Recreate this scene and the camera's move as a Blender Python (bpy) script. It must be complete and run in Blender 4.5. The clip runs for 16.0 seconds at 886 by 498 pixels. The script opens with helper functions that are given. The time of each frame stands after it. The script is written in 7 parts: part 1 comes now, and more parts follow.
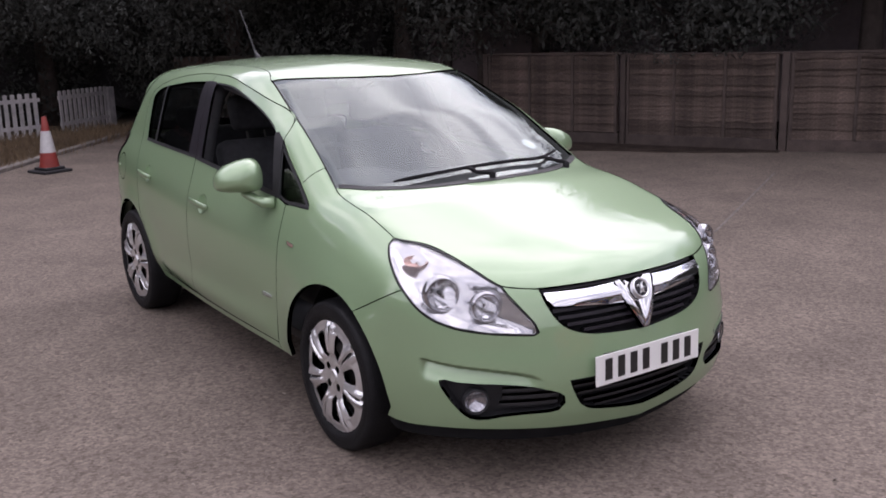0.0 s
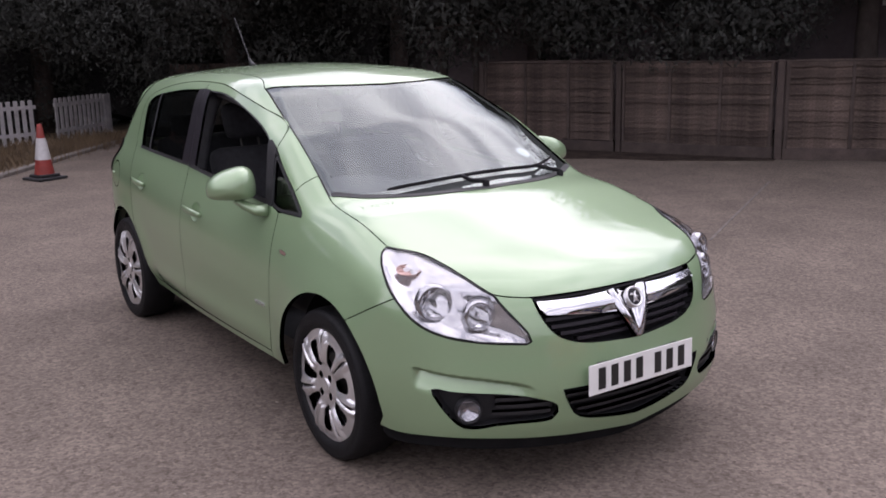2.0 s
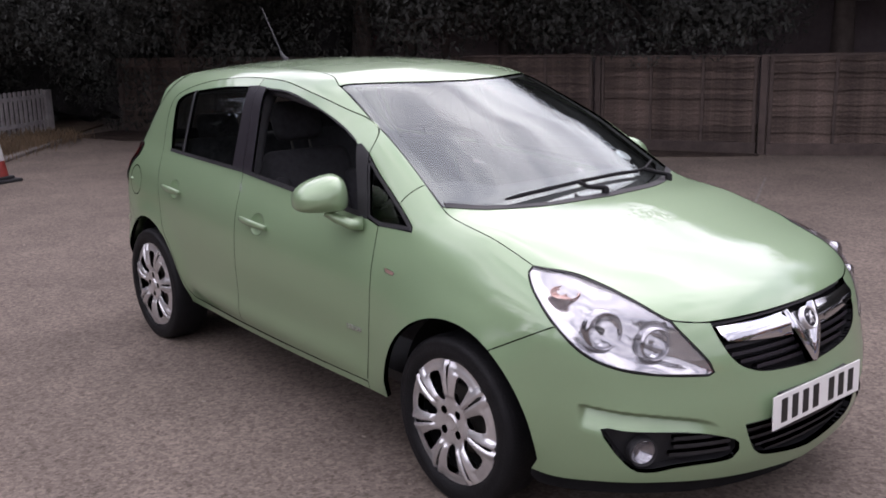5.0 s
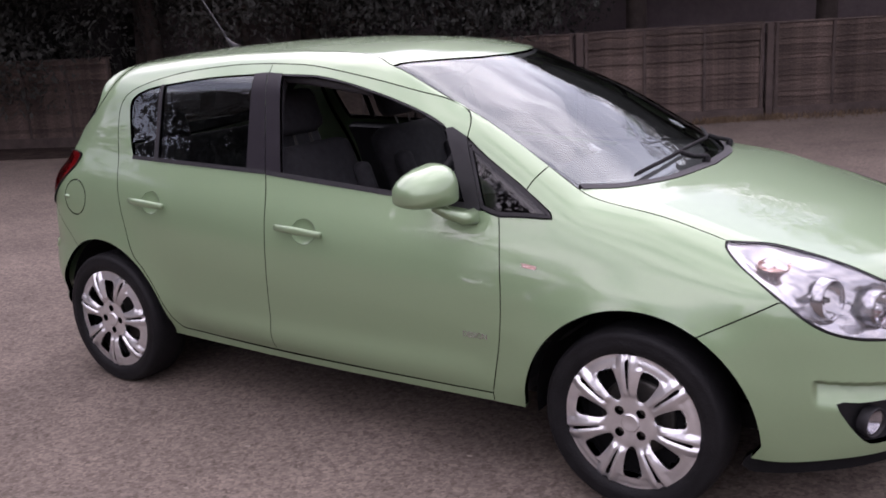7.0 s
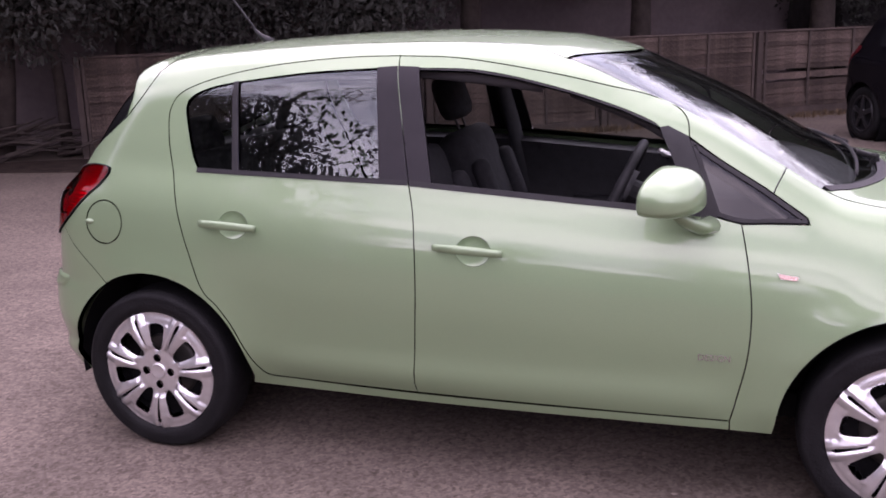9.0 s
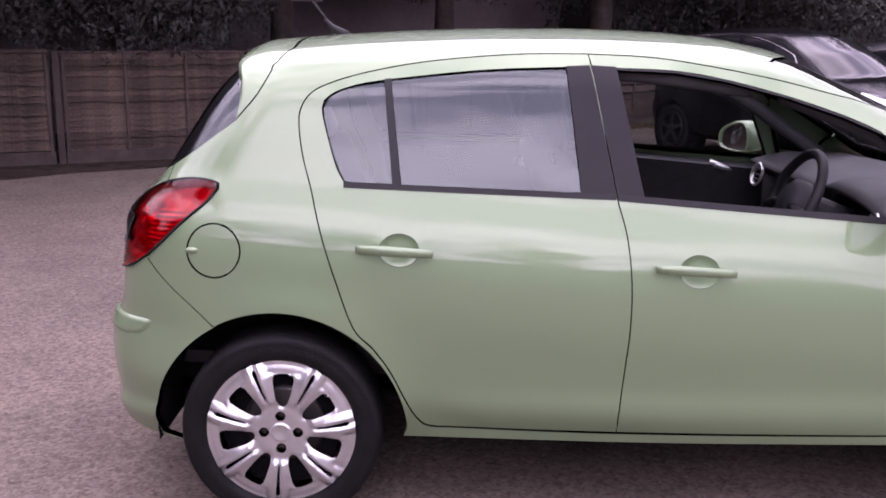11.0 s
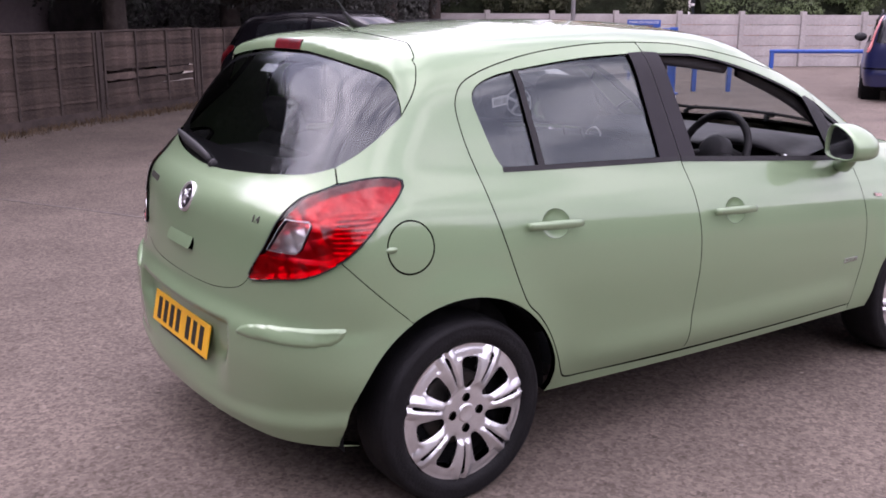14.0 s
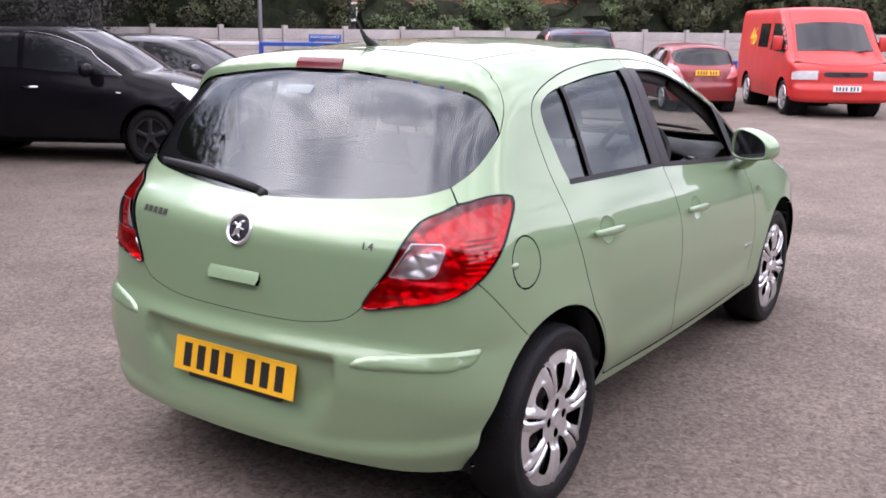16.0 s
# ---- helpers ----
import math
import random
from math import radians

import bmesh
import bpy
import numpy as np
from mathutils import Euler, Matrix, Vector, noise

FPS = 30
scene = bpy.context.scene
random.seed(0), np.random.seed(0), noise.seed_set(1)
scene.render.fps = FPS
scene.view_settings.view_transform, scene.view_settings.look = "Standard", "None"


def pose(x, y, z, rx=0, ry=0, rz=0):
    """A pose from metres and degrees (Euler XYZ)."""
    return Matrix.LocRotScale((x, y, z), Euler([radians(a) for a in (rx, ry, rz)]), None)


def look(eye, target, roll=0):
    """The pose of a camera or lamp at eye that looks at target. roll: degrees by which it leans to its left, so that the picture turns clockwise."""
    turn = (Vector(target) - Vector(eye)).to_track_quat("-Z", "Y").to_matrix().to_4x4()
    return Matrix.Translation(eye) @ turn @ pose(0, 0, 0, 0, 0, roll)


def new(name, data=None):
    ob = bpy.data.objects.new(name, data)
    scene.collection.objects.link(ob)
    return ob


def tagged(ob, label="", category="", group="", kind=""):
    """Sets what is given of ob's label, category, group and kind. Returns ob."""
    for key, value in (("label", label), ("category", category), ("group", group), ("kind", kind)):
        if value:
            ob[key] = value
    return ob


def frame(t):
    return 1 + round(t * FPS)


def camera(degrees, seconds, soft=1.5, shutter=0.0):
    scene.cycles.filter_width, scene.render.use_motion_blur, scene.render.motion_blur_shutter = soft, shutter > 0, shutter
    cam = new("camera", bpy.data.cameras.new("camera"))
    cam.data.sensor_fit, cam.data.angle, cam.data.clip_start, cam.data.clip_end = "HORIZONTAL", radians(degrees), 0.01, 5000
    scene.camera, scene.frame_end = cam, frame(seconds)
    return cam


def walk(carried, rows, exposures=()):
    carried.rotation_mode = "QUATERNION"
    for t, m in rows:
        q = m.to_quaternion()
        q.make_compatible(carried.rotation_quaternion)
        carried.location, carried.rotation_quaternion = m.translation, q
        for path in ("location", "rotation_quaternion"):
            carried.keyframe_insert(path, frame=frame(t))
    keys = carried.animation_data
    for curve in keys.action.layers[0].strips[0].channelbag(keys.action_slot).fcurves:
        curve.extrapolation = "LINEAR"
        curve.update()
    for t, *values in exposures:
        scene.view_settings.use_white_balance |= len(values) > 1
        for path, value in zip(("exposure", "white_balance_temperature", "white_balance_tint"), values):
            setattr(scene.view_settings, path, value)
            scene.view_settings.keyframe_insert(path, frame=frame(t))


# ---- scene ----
from mathutils import geometry

cam = camera(49.4, 16.0, soft=1.75)
PATH = [
    (0, (5.709, -2.454, 1.621), (4.093, -1.364, 1.17), -1.5),
    (0.5, (5.704, -2.459, 1.611), (4.093, -1.364, 1.159), -1.4),
    (1, (5.706, -2.454, 1.617), (4.093, -1.362, 1.165), -1.4),
    (1.5, (5.71, -2.441, 1.626), (4.091, -1.357, 1.178), -1.6),
    (2, (5.707, -2.435, 1.622), (4.093, -1.338, 1.186), -1.4),
    (2.5, (5.714, -2.433, 1.618), (4.11, -1.322, 1.175), -1.3),
    (3, (5.718, -2.42, 1.624), (4.113, -1.32, 1.163), -1.4),
    (3.5, (5.642, -2.489, 1.635), (4.058, -1.384, 1.113), -0.3),
    (4, (5.473, -2.699, 1.637), (3.946, -1.522, 1.103), -1.1),
    (4.5, (5.23, -2.757, 1.623), (3.707, -1.564, 1.117), -1.9),
    (5, (4.903, -2.79, 1.626), (3.39, -1.562, 1.175), -1.2),
    (5.2, (4.789, -2.862, 1.607), (3.3, -1.602, 1.163), -0.2),
    (7.3, (3.402, -3.482, 1.564), (2.367, -1.841, 1.079), -3.3),
    (7.5, (3.246, -3.507, 1.548), (2.248, -1.842, 1.067), -2.9),
    (8, (2.842, -3.56, 1.558), (1.924, -1.835, 1.13), -1.9),
    (8.5, (2.43, -3.678, 1.562), (1.673, -1.879, 1.128), -1.5),
    (8.7, (2.283, -3.694, 1.535), (1.585, -1.875, 1.079), -1.7),
    (10.8, (0.618, -3.511, 1.52), (0.57, -1.566, 1.058), -0.0),
    (11, (0.494, -3.512, 1.481), (0.484, -1.563, 1.034), 0.5),
    (11.5, (0.061, -3.553, 1.528), (0.206, -1.613, 1.064), 1.6),
    (12, (-0.255, -3.46, 1.526), (-0.006, -1.534, 1.049), 1.2),
    (12.5, (-0.635, -3.473, 1.525), (-0.204, -1.574, 1.069), 2.1),
    (13, (-0.969, -3.42, 1.536), (-0.351, -1.58, 1.055), 2.2),
    (13.5, (-1.284, -3.214, 1.521), (-0.428, -1.469, 1.05), 2.6),
    (14, (-1.65, -3.089, 1.52), (-0.548, -1.492, 1.037), 0.3),
    (14.5, (-1.901, -2.852, 1.509), (-0.635, -1.372, 1.054), 0.5),
    (15, (-2.141, -2.604, 1.516), (-0.752, -1.24, 1.056), 2.2),
    (15.5, (-2.474, -2.403, 1.54), (-0.942, -1.202, 1.079), 1.7),
    (16, (-2.631, -2.121, 1.524), (-1.005, -1.047, 1.074), 0.7),
]
EXPOSURE = [(0.0, -0.50, 6400, 26), (2.5, -0.52, 6400, 26), (5.0, -0.45, 6400, 26), (7.5, -0.31, 6450, 37), (8.0, -0.27, 6450, 41), (8.6, -0.07, 6450, 45), (11.0, 0.10, 6350, 50), (12.5, 0.06, 6350, 46), (13.5, 0.02, 6350, 41), (14.5, 0.10, 6350, 33), (16.0, 0.25, 6350, 26)]
walk(cam, [(t, look(eye, target, roll)) for t, eye, target, roll in PATH], EXPOSURE)

# ---- world and light ----
world = bpy.data.worlds.new("sky")
scene.world = world
world.use_nodes = True
wn, wl = world.node_tree.nodes, world.node_tree.links
sky = wn.new("ShaderNodeTexSky")
sky.sky_type, sky.sun_disc = "NISHITA", False
SUN_UP, SUN_TURN = 50.0, 327.0
sky.sun_elevation, sky.sun_rotation = radians(SUN_UP), radians(SUN_TURN)
sky.air_density, sky.dust_density = 1.0, 2.0
geo = wn.new("ShaderNodeTexCoord")
cloud = wn.new("ShaderNodeTexNoise")
cloud.inputs["Scale"].default_value, cloud.inputs["Detail"].default_value, cloud.inputs["Roughness"].default_value = 3.0, 6.0, 0.52
squash = wn.new("ShaderNodeMapping")
squash.inputs["Scale"].default_value = (1.0, 1.0, 2.8)
wl.new(geo.outputs["Generated"], squash.inputs["Vector"])
wl.new(squash.outputs["Vector"], cloud.inputs["Vector"])
ramp = wn.new("ShaderNodeValToRGB")
ramp.color_ramp.elements[0].position, ramp.color_ramp.elements[0].color = 0.40, (18.5, 19.6, 22.3, 1)
ramp.color_ramp.elements[1].position, ramp.color_ramp.elements[1].color = 0.60, (47.0, 47.5, 48.0, 1)
wl.new(cloud.outputs["Fac"], ramp.inputs["Fac"])
blend = wn.new("ShaderNodeMixRGB")
blend.inputs["Fac"].default_value = 0.82
wl.new(sky.outputs["Color"], blend.inputs["Color1"])
wl.new(ramp.outputs["Color"], blend.inputs["Color2"])
back = wn["Background"]
back.inputs["Strength"].default_value = 0.10
# the cloud is thinner and brighter high over the fence
thin = wn.new("ShaderNodeVectorMath")
thin.operation = "DOT_PRODUCT"
wl.new(geo.outputs["Generated"], thin.inputs[0])
thin.inputs[1].default_value = (0.05, 0.60, 0.80)
bright = wn.new("ShaderNodeMapRange")
bright.interpolation_type = "SMOOTHSTEP"
bright.inputs["From Min"].default_value, bright.inputs["From Max"].default_value, bright.inputs["To Min"].default_value, bright.inputs["To Max"].default_value = 0.72, 1.0, 0.99, 1.48
wl.new(thin.outputs["Value"], bright.inputs["Value"])
spread = wn.new("ShaderNodeVectorMath")
spread.operation = "SCALE"
wl.new(blend.outputs["Color"], spread.inputs[0])
# and duller overhead and on the side away from the sun
split = wn.new("ShaderNodeSeparateXYZ")
wl.new(geo.outputs["Generated"], split.inputs[0])
rise = wn.new("ShaderNodeMath")
rise.operation = "MULTIPLY_ADD"
wl.new(split.outputs["Z"], rise.inputs[0])
rise.inputs[1].default_value, rise.inputs[2].default_value = -0.14, 1.07
away = wn.new("ShaderNodeMapRange")
away.interpolation_type = "SMOOTHSTEP"
away.inputs["From Min"].default_value, away.inputs["From Max"].default_value, away.inputs["To Min"].default_value, away.inputs["To Max"].default_value = 0.05, 0.9, 1.0, 0.62
wl.new(split.outputs["X"], away.inputs["Value"])
low = wn.new("ShaderNodeMath")
low.operation = "MULTIPLY"
wl.new(rise.outputs[0], low.inputs[0])
wl.new(away.outputs["Result"], low.inputs[1])
both = wn.new("ShaderNodeMath")
both.operation = "MULTIPLY"
wl.new(low.outputs[0], both.inputs[0])
wl.new(bright.outputs["Result"], both.inputs[1])
wl.new(both.outputs[0], spread.inputs["Scale"])
wl.new(spread.outputs["Vector"], back.inputs["Color"])
sun = new("sun", bpy.data.lights.new("sun", "SUN"))
sun.data.energy, sun.data.angle, sun.data.color = 0.55, radians(50), (1.0, 0.96, 0.90)
SUN_WAY = Vector((math.sin(radians(SUN_TURN)) * math.cos(radians(SUN_UP)), math.cos(radians(SUN_TURN)) * math.cos(radians(SUN_UP)), math.sin(radians(SUN_UP))))
sun.matrix_world = look(SUN_WAY * 40, (0, 0, 0))


# ---- materials ----
def material(name, colour, rough=0.6, metal=0.0, coat=0.0, vary=0.0, scale=8.0, bump=0.0, bump_scale=60.0, emit=None, fine=0.0, each=0.0, spec=0.5):
    """A principled material whose colour varies at two scales (vary, fine), from piece to piece (each) and in relief (bump)."""
    m = bpy.data.materials.new(name)
    m.use_nodes = True
    n, l = m.node_tree.nodes, m.node_tree.links
    p = n["Principled BSDF"]
    p.inputs["Base Color"].default_value = (*colour, 1)
    p.inputs["Roughness"].default_value, p.inputs["Metallic"].default_value = rough, metal
    p.inputs["Specular IOR Level"].default_value = spec
    if coat:
        p.inputs["Coat Weight"].default_value, p.inputs["Coat Roughness"].default_value, p.inputs["Coat IOR"].default_value = coat, 0.02, 1.62
    where = n.new("ShaderNodeTexCoord").outputs["Object"]
    out = None
    for amount, size in ((vary, scale), (fine, scale * 14)):
        if amount:
            t = n.new("ShaderNodeTexNoise")
            t.inputs["Scale"].default_value, t.inputs["Detail"].default_value, t.inputs["Roughness"].default_value = size, 5.0, 0.6
            l.new(where, t.inputs["Vector"])
            r = n.new("ShaderNodeMapRange")
            r.inputs["From Min"].default_value, r.inputs["From Max"].default_value = 0.3, 0.7
            r.inputs["To Min"].default_value, r.inputs["To Max"].default_value = 1 - amount, 1 + amount
            l.new(t.outputs["Fac"], r.inputs["Value"])
            out = mul(m, out, r.outputs["Result"])
    if each:
        r = n.new("ShaderNodeMapRange")
        r.inputs["To Min"].default_value, r.inputs["To Max"].default_value = 1 - each, 1 + each
        l.new(n.new("ShaderNodeObjectInfo").outputs["Random"], r.inputs["Value"])
        out = mul(m, out, r.outputs["Result"])
    if out is not None:
        mix = n.new("ShaderNodeVectorMath")
        mix.operation = "MULTIPLY"
        mix.inputs[0].default_value = colour
        l.new(out, mix.inputs[1])
        l.new(mix.outputs["Vector"], p.inputs["Base Color"])
    if bump:
        t = n.new("ShaderNodeTexNoise")
        t.inputs["Scale"].default_value, t.inputs["Detail"].default_value = bump_scale, 4.0
        l.new(where, t.inputs["Vector"])
        b = n.new("ShaderNodeBump")
        b.inputs["Strength"].default_value, b.inputs["Distance"].default_value = bump, 0.01
        l.new(t.outputs["Fac"], b.inputs["Height"])
        l.new(b.outputs["Normal"], p.inputs["Normal"])
    if emit:
        p.inputs["Emission Color"].default_value, p.inputs["Emission Strength"].default_value = (*colour, 1), emit
    return m


def mul(m, a, b):
    if a is None:
        return b
    x = m.node_tree.nodes.new("ShaderNodeMath")
    x.operation = "MULTIPLY"
    m.node_tree.links.new(a, x.inputs[0])
    m.node_tree.links.new(b, x.inputs[1])
    return x.outputs[0]


def glass(name, tint, ior=1.5, rough=0.0, sheen=(1, 1, 1)):
    """A thin pane: what lies behind shows through tinted, and Fresnel drives the gloss."""
    m = bpy.data.materials.new(name)
    m.use_nodes = True
    n, l = m.node_tree.nodes, m.node_tree.links
    n.remove(n["Principled BSDF"])
    a, b, mix = n.new("ShaderNodeBsdfTransparent"), n.new("ShaderNodeBsdfGlossy"), n.new("ShaderNodeMixShader")
    a.inputs["Color"].default_value = (*tint, 1)
    b.inputs["Color"].default_value, b.inputs["Roughness"].default_value = (*sheen, 1), rough
    edge, power, gloss = n.new("ShaderNodeLayerWeight"), n.new("ShaderNodeMath"), n.new("ShaderNodeMath")
    base = ((ior - 1) / (ior + 1)) ** 2
    edge.inputs["Blend"].default_value = 0.5
    power.operation, power.inputs[1].default_value = "POWER", 5.0
    gloss.operation, gloss.inputs[1].default_value, gloss.inputs[2].default_value = "MULTIPLY_ADD", 1 - base, base
    l.new(edge.outputs["Facing"], power.inputs[0])
    l.new(power.outputs[0], gloss.inputs[0])
    l.new(gloss.outputs[0], mix.inputs["Fac"])
    l.new(a.outputs["BSDF"], mix.inputs[1])
    l.new(b.outputs["BSDF"], mix.inputs[2])
    l.new(mix.outputs["Shader"], n["Material Output"].inputs["Surface"])
    return m


PAINT = material("green_paint", (0.228, 0.332, 0.190), 0.44, 0.34, 1.0, fine=0.05, scale=40, spec=0.3)
BLACK = material("black_plastic", (0.022, 0.022, 0.024), 0.55, vary=0.2, scale=20, bump=0.1, bump_scale=300, spec=0.3)
GLOSSY_BLACK = material("black_trim", (0.020, 0.018, 0.022), 0.34, vary=0.1, scale=10, spec=0.2)
# near-black of the liners, which also holds the shade of hollows and undersides
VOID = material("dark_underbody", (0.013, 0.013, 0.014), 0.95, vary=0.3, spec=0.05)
RUBBER = material("tyre_rubber", (0.010, 0.010, 0.011), 0.55, vary=0.25, scale=14, bump=0.3, bump_scale=120, spec=0.15)
ALLOY = material("silver_alloy", (0.69, 0.69, 0.70), 0.30, 0.82, vary=0.1, scale=18)
STEEL = material("dark_steel", (0.10, 0.095, 0.09), 0.5, 0.8, vary=0.3)
CHROME = material("chrome", (0.68, 0.68, 0.70), 0.08, 1.0, vary=0.05)
LAMP_BOWL = material("lamp_bowl", (0.40, 0.40, 0.42), 0.18, 0.9, vary=0.2, scale=60)
MIRROR_BOWL = material("lamp_mirror", (0.62, 0.62, 0.64), 0.08, 1.0, vary=0.1, scale=60)
LAMP_SILVER = material("lamp_silver", (0.66, 0.66, 0.66), 0.32, 0.7, vary=0.25, scale=40)
REFLECTOR = material("lamp_reflector", (0.52, 0.52, 0.53), 0.15, 0.85, vary=0.1, scale=30)
FABRIC = material("dark_fabric", (0.027, 0.027, 0.031), 0.9, vary=0.3, scale=30)
DASH = material("dark_dashboard", (0.05, 0.05, 0.054), 0.55, vary=0.15, scale=20, spec=0.3)
WINDOW = glass("window_glass", (0.66, 0.70, 0.68), 1.95, sheen=(0.97, 1.06, 1.03))
TINTED = glass("tinted_glass", (0.53, 0.56, 0.55), 2.62, sheen=(0.41, 0.455, 0.46))
REAR_TINT = glass("rear_screen_glass", (0.60, 0.63, 0.62), 3.0, sheen=(0.275, 0.295, 0.30))
DARK_GLASS = glass("shaded_glass", (0.14, 0.15, 0.15), 1.5)
CLEAR = glass("clear_lens", (0.93, 0.93, 0.94), 1.5)
RED_LENS = glass("red_lens", (0.66, 0.016, 0.026), 1.55)
RED_LAMP = material("red_reflector", (0.37, 0.004, 0.009), 0.4, 0.0, 0.4, vary=0.45, scale=14, fine=0.2)
AMBER = material("amber_lens", (0.56, 0.36, 0.31), 0.3, 0.5, 0.0, vary=0.3, scale=60)
BRAKE_RED = material("brake_lamp_red", (0.13, 0.006, 0.010), 0.3, 0.0, 0.3, vary=0.25, scale=30, spec=0.3)
DARK_RED = material("dark_red_lens", (0.10, 0.002, 0.005), 0.45, 0.0, 0.15, vary=0.3, scale=40, spec=0.25)
LINING = material("roof_lining_cloth", (0.20, 0.20, 0.20), 0.9, vary=0.1)
PAPER = material("pale_paper", (0.70, 0.74, 0.76), 0.6, vary=0.1, scale=60)
WHITE_PLATE = material("white_plate", (0.72, 0.72, 0.70), 0.35, vary=0.04)
YELLOW_PLATE = material("yellow_plate", (0.80, 0.42, 0.015), 0.35, vary=0.04)
CHARACTER = material("plate_black", (0.012, 0.012, 0.012), 0.5, vary=0.1)


# ---- building helpers ----
def link(name, mesh, mat, parent=None, label=""):
    for x in mat if isinstance(mat, (list, tuple)) else (mat,):
        mesh.materials.append(x)
    ob = new(name, mesh)
    ob.parent = parent
    if label:
        ob["label"] = label
    return ob


def part(name, bm, mat, parent=None, label="", smooth=False):
    """One bmesh as one object under a thing."""
    mesh = bpy.data.meshes.new(name)
    bm.to_mesh(mesh)
    bm.free()
    if smooth:
        mesh.shade_smooth()
    return link(name, mesh, mat, parent, label)


def thing(name, label, category, m=None, group="", kind=""):
    ob = new(name)
    if m is not None:
        ob.matrix_world = m
    return tagged(ob, label, category, group, kind)


def box(bm, lo, hi, bevel=0.0, m=None, segments=2):
    lo, hi = Vector(lo), Vector(hi)
    r = bmesh.ops.create_cube(bm, size=1.0, matrix=Matrix.Translation((lo + hi) / 2) @ Matrix.Diagonal((*(hi - lo), 1)))
    vs = r["verts"]
    if bevel:
        es = list({e for v in vs for e in v.link_edges})
        r = bmesh.ops.bevel(bm, geom=es, offset=bevel, segments=segments, affect="EDGES", profile=0.5)
        vs = list({v for f in r["faces"] for v in f.verts} | {v for v in vs if v.is_valid})
    if m is not None:
        bmesh.ops.transform(bm, matrix=m, verts=vs)
    return bm


def boxes(*items, bevel=0.0, m=None):
    bm = bmesh.new()
    for lo, hi in items:
        box(bm, lo, hi, bevel, m)
    return bm


def rod(bm, a, b, r0, r1=None, n=10, caps=True):
    a, b = Vector(a), Vector(b)
    m = Matrix.Translation((a + b) / 2) @ (b - a).to_track_quat("Z", "Y").to_matrix().to_4x4()
    bmesh.ops.create_cone(bm, cap_ends=caps, segments=n, radius1=r0, radius2=r0 if r1 is None else r1, depth=(b - a).length, matrix=m)
    return bm


def sweep(points, r, n=8, flat_ratio=1.0, closed=False):
    """A tube along points; r may be one radius or one for each point."""
    bm, rings = bmesh.new(), []
    p = [Vector(q) for q in points]
    rs = [r] * len(p) if isinstance(r, (int, float)) else r
    for i, q in enumerate(p):
        d = (p[(i + 1) % len(p)] - p[i - 1]) if closed else (p[min(i + 1, len(p) - 1)] - p[max(i - 1, 0)])
        f = d.to_track_quat("Z", "Y").to_matrix()
        rings.append([bm.verts.new(q + f @ Vector((math.cos(a) * rs[i] * flat_ratio, math.sin(a) * rs[i], 0))) for a in [2 * math.pi * k / n for k in range(n)]])
    for i in range(len(p) if closed else len(p) - 1):
        a, b = rings[i], rings[(i + 1) % len(p)]
        for k in range(n):
            bm.faces.new((a[k], a[(k + 1) % n], b[(k + 1) % n], b[k]))
    if not closed:
        bm.faces.new(rings[0][::-1]), bm.faces.new(rings[-1])
    bmesh.ops.recalc_face_normals(bm, faces=bm.faces)
    return bm


def lathe(profile, n=48, axis="y", centre=(0, 0, 0)):
    """A profile of (radius, along) pairs turned round an axis."""
    bm, rings = bmesh.new(), []
    for r, h in profile:
        ring = []
        for k in range(n):
            a = 2 * math.pi * k / n
            c, s = r * math.cos(a), r * math.sin(a)
            ring.append(bm.verts.new(Vector(centre) + Vector((c, h, s) if axis == "y" else (c, s, h) if axis == "z" else (h, c, s))))
        rings.append(ring)
    for a, b in zip(rings, rings[1:]):
        for k in range(n):
            bm.faces.new((a[k], a[(k + 1) % n], b[(k + 1) % n], b[k]))
    bmesh.ops.recalc_face_normals(bm, faces=bm.faces)
    return bm


def plate(outline, thick, m=None, holes=()):
    """A flat outline in x, y made thick along z (0 to thick)."""
    pts = [Vector((*p, 0)).to_2d() for p in outline]
    bm = bmesh.new()
    vs = [bm.verts.new((p.x, p.y, thick)) for p in pts]
    f = bm.faces.new(vs)
    r = bmesh.ops.extrude_face_region(bm, geom=[f])
    bmesh.ops.translate(bm, vec=(0, 0, -thick), verts=[v for v in r["geom"] if isinstance(v, bmesh.types.BMVert)])
    bmesh.ops.recalc_face_normals(bm, faces=bm.faces)
    if m is not None:
        bmesh.ops.transform(bm, matrix=m, verts=bm.verts)
    return bm


def pairs(text):
    return np.array([[float(v) for v in q.split(",")] for q in text.split()])


def round_line(p, step=0.02, closed=False):
    """A smooth line through the points of p (Catmull-Rom), sampled about every step."""
    p = np.asarray(p, float)
    if len(p) < 3:
        n = max(2, int(np.linalg.norm(p[1] - p[0]) / step) + 1)
        return p[0] + (p[1] - p[0]) * np.linspace(0, 1, n)[:, None]
    q = np.vstack([p[-1], p, p[:2]]) if closed else np.vstack([2 * p[0] - p[1], p, 2 * p[-1] - p[-2]])
    out = []
    for a, b, c, d in zip(q, q[1:], q[2:], q[3:]):
        n = max(1, int(np.linalg.norm(c - b) / step))
        t = np.linspace(0, 1, n, endpoint=False)[:, None]
        out.append(0.5 * (2 * b + (c - a) * t + (2 * a - 5 * b + 4 * c - d) * t**2 + (3 * b - a - 3 * c + d) * t**3))
    if not closed:
        out.append(p[-1:])
    return np.vstack(out)


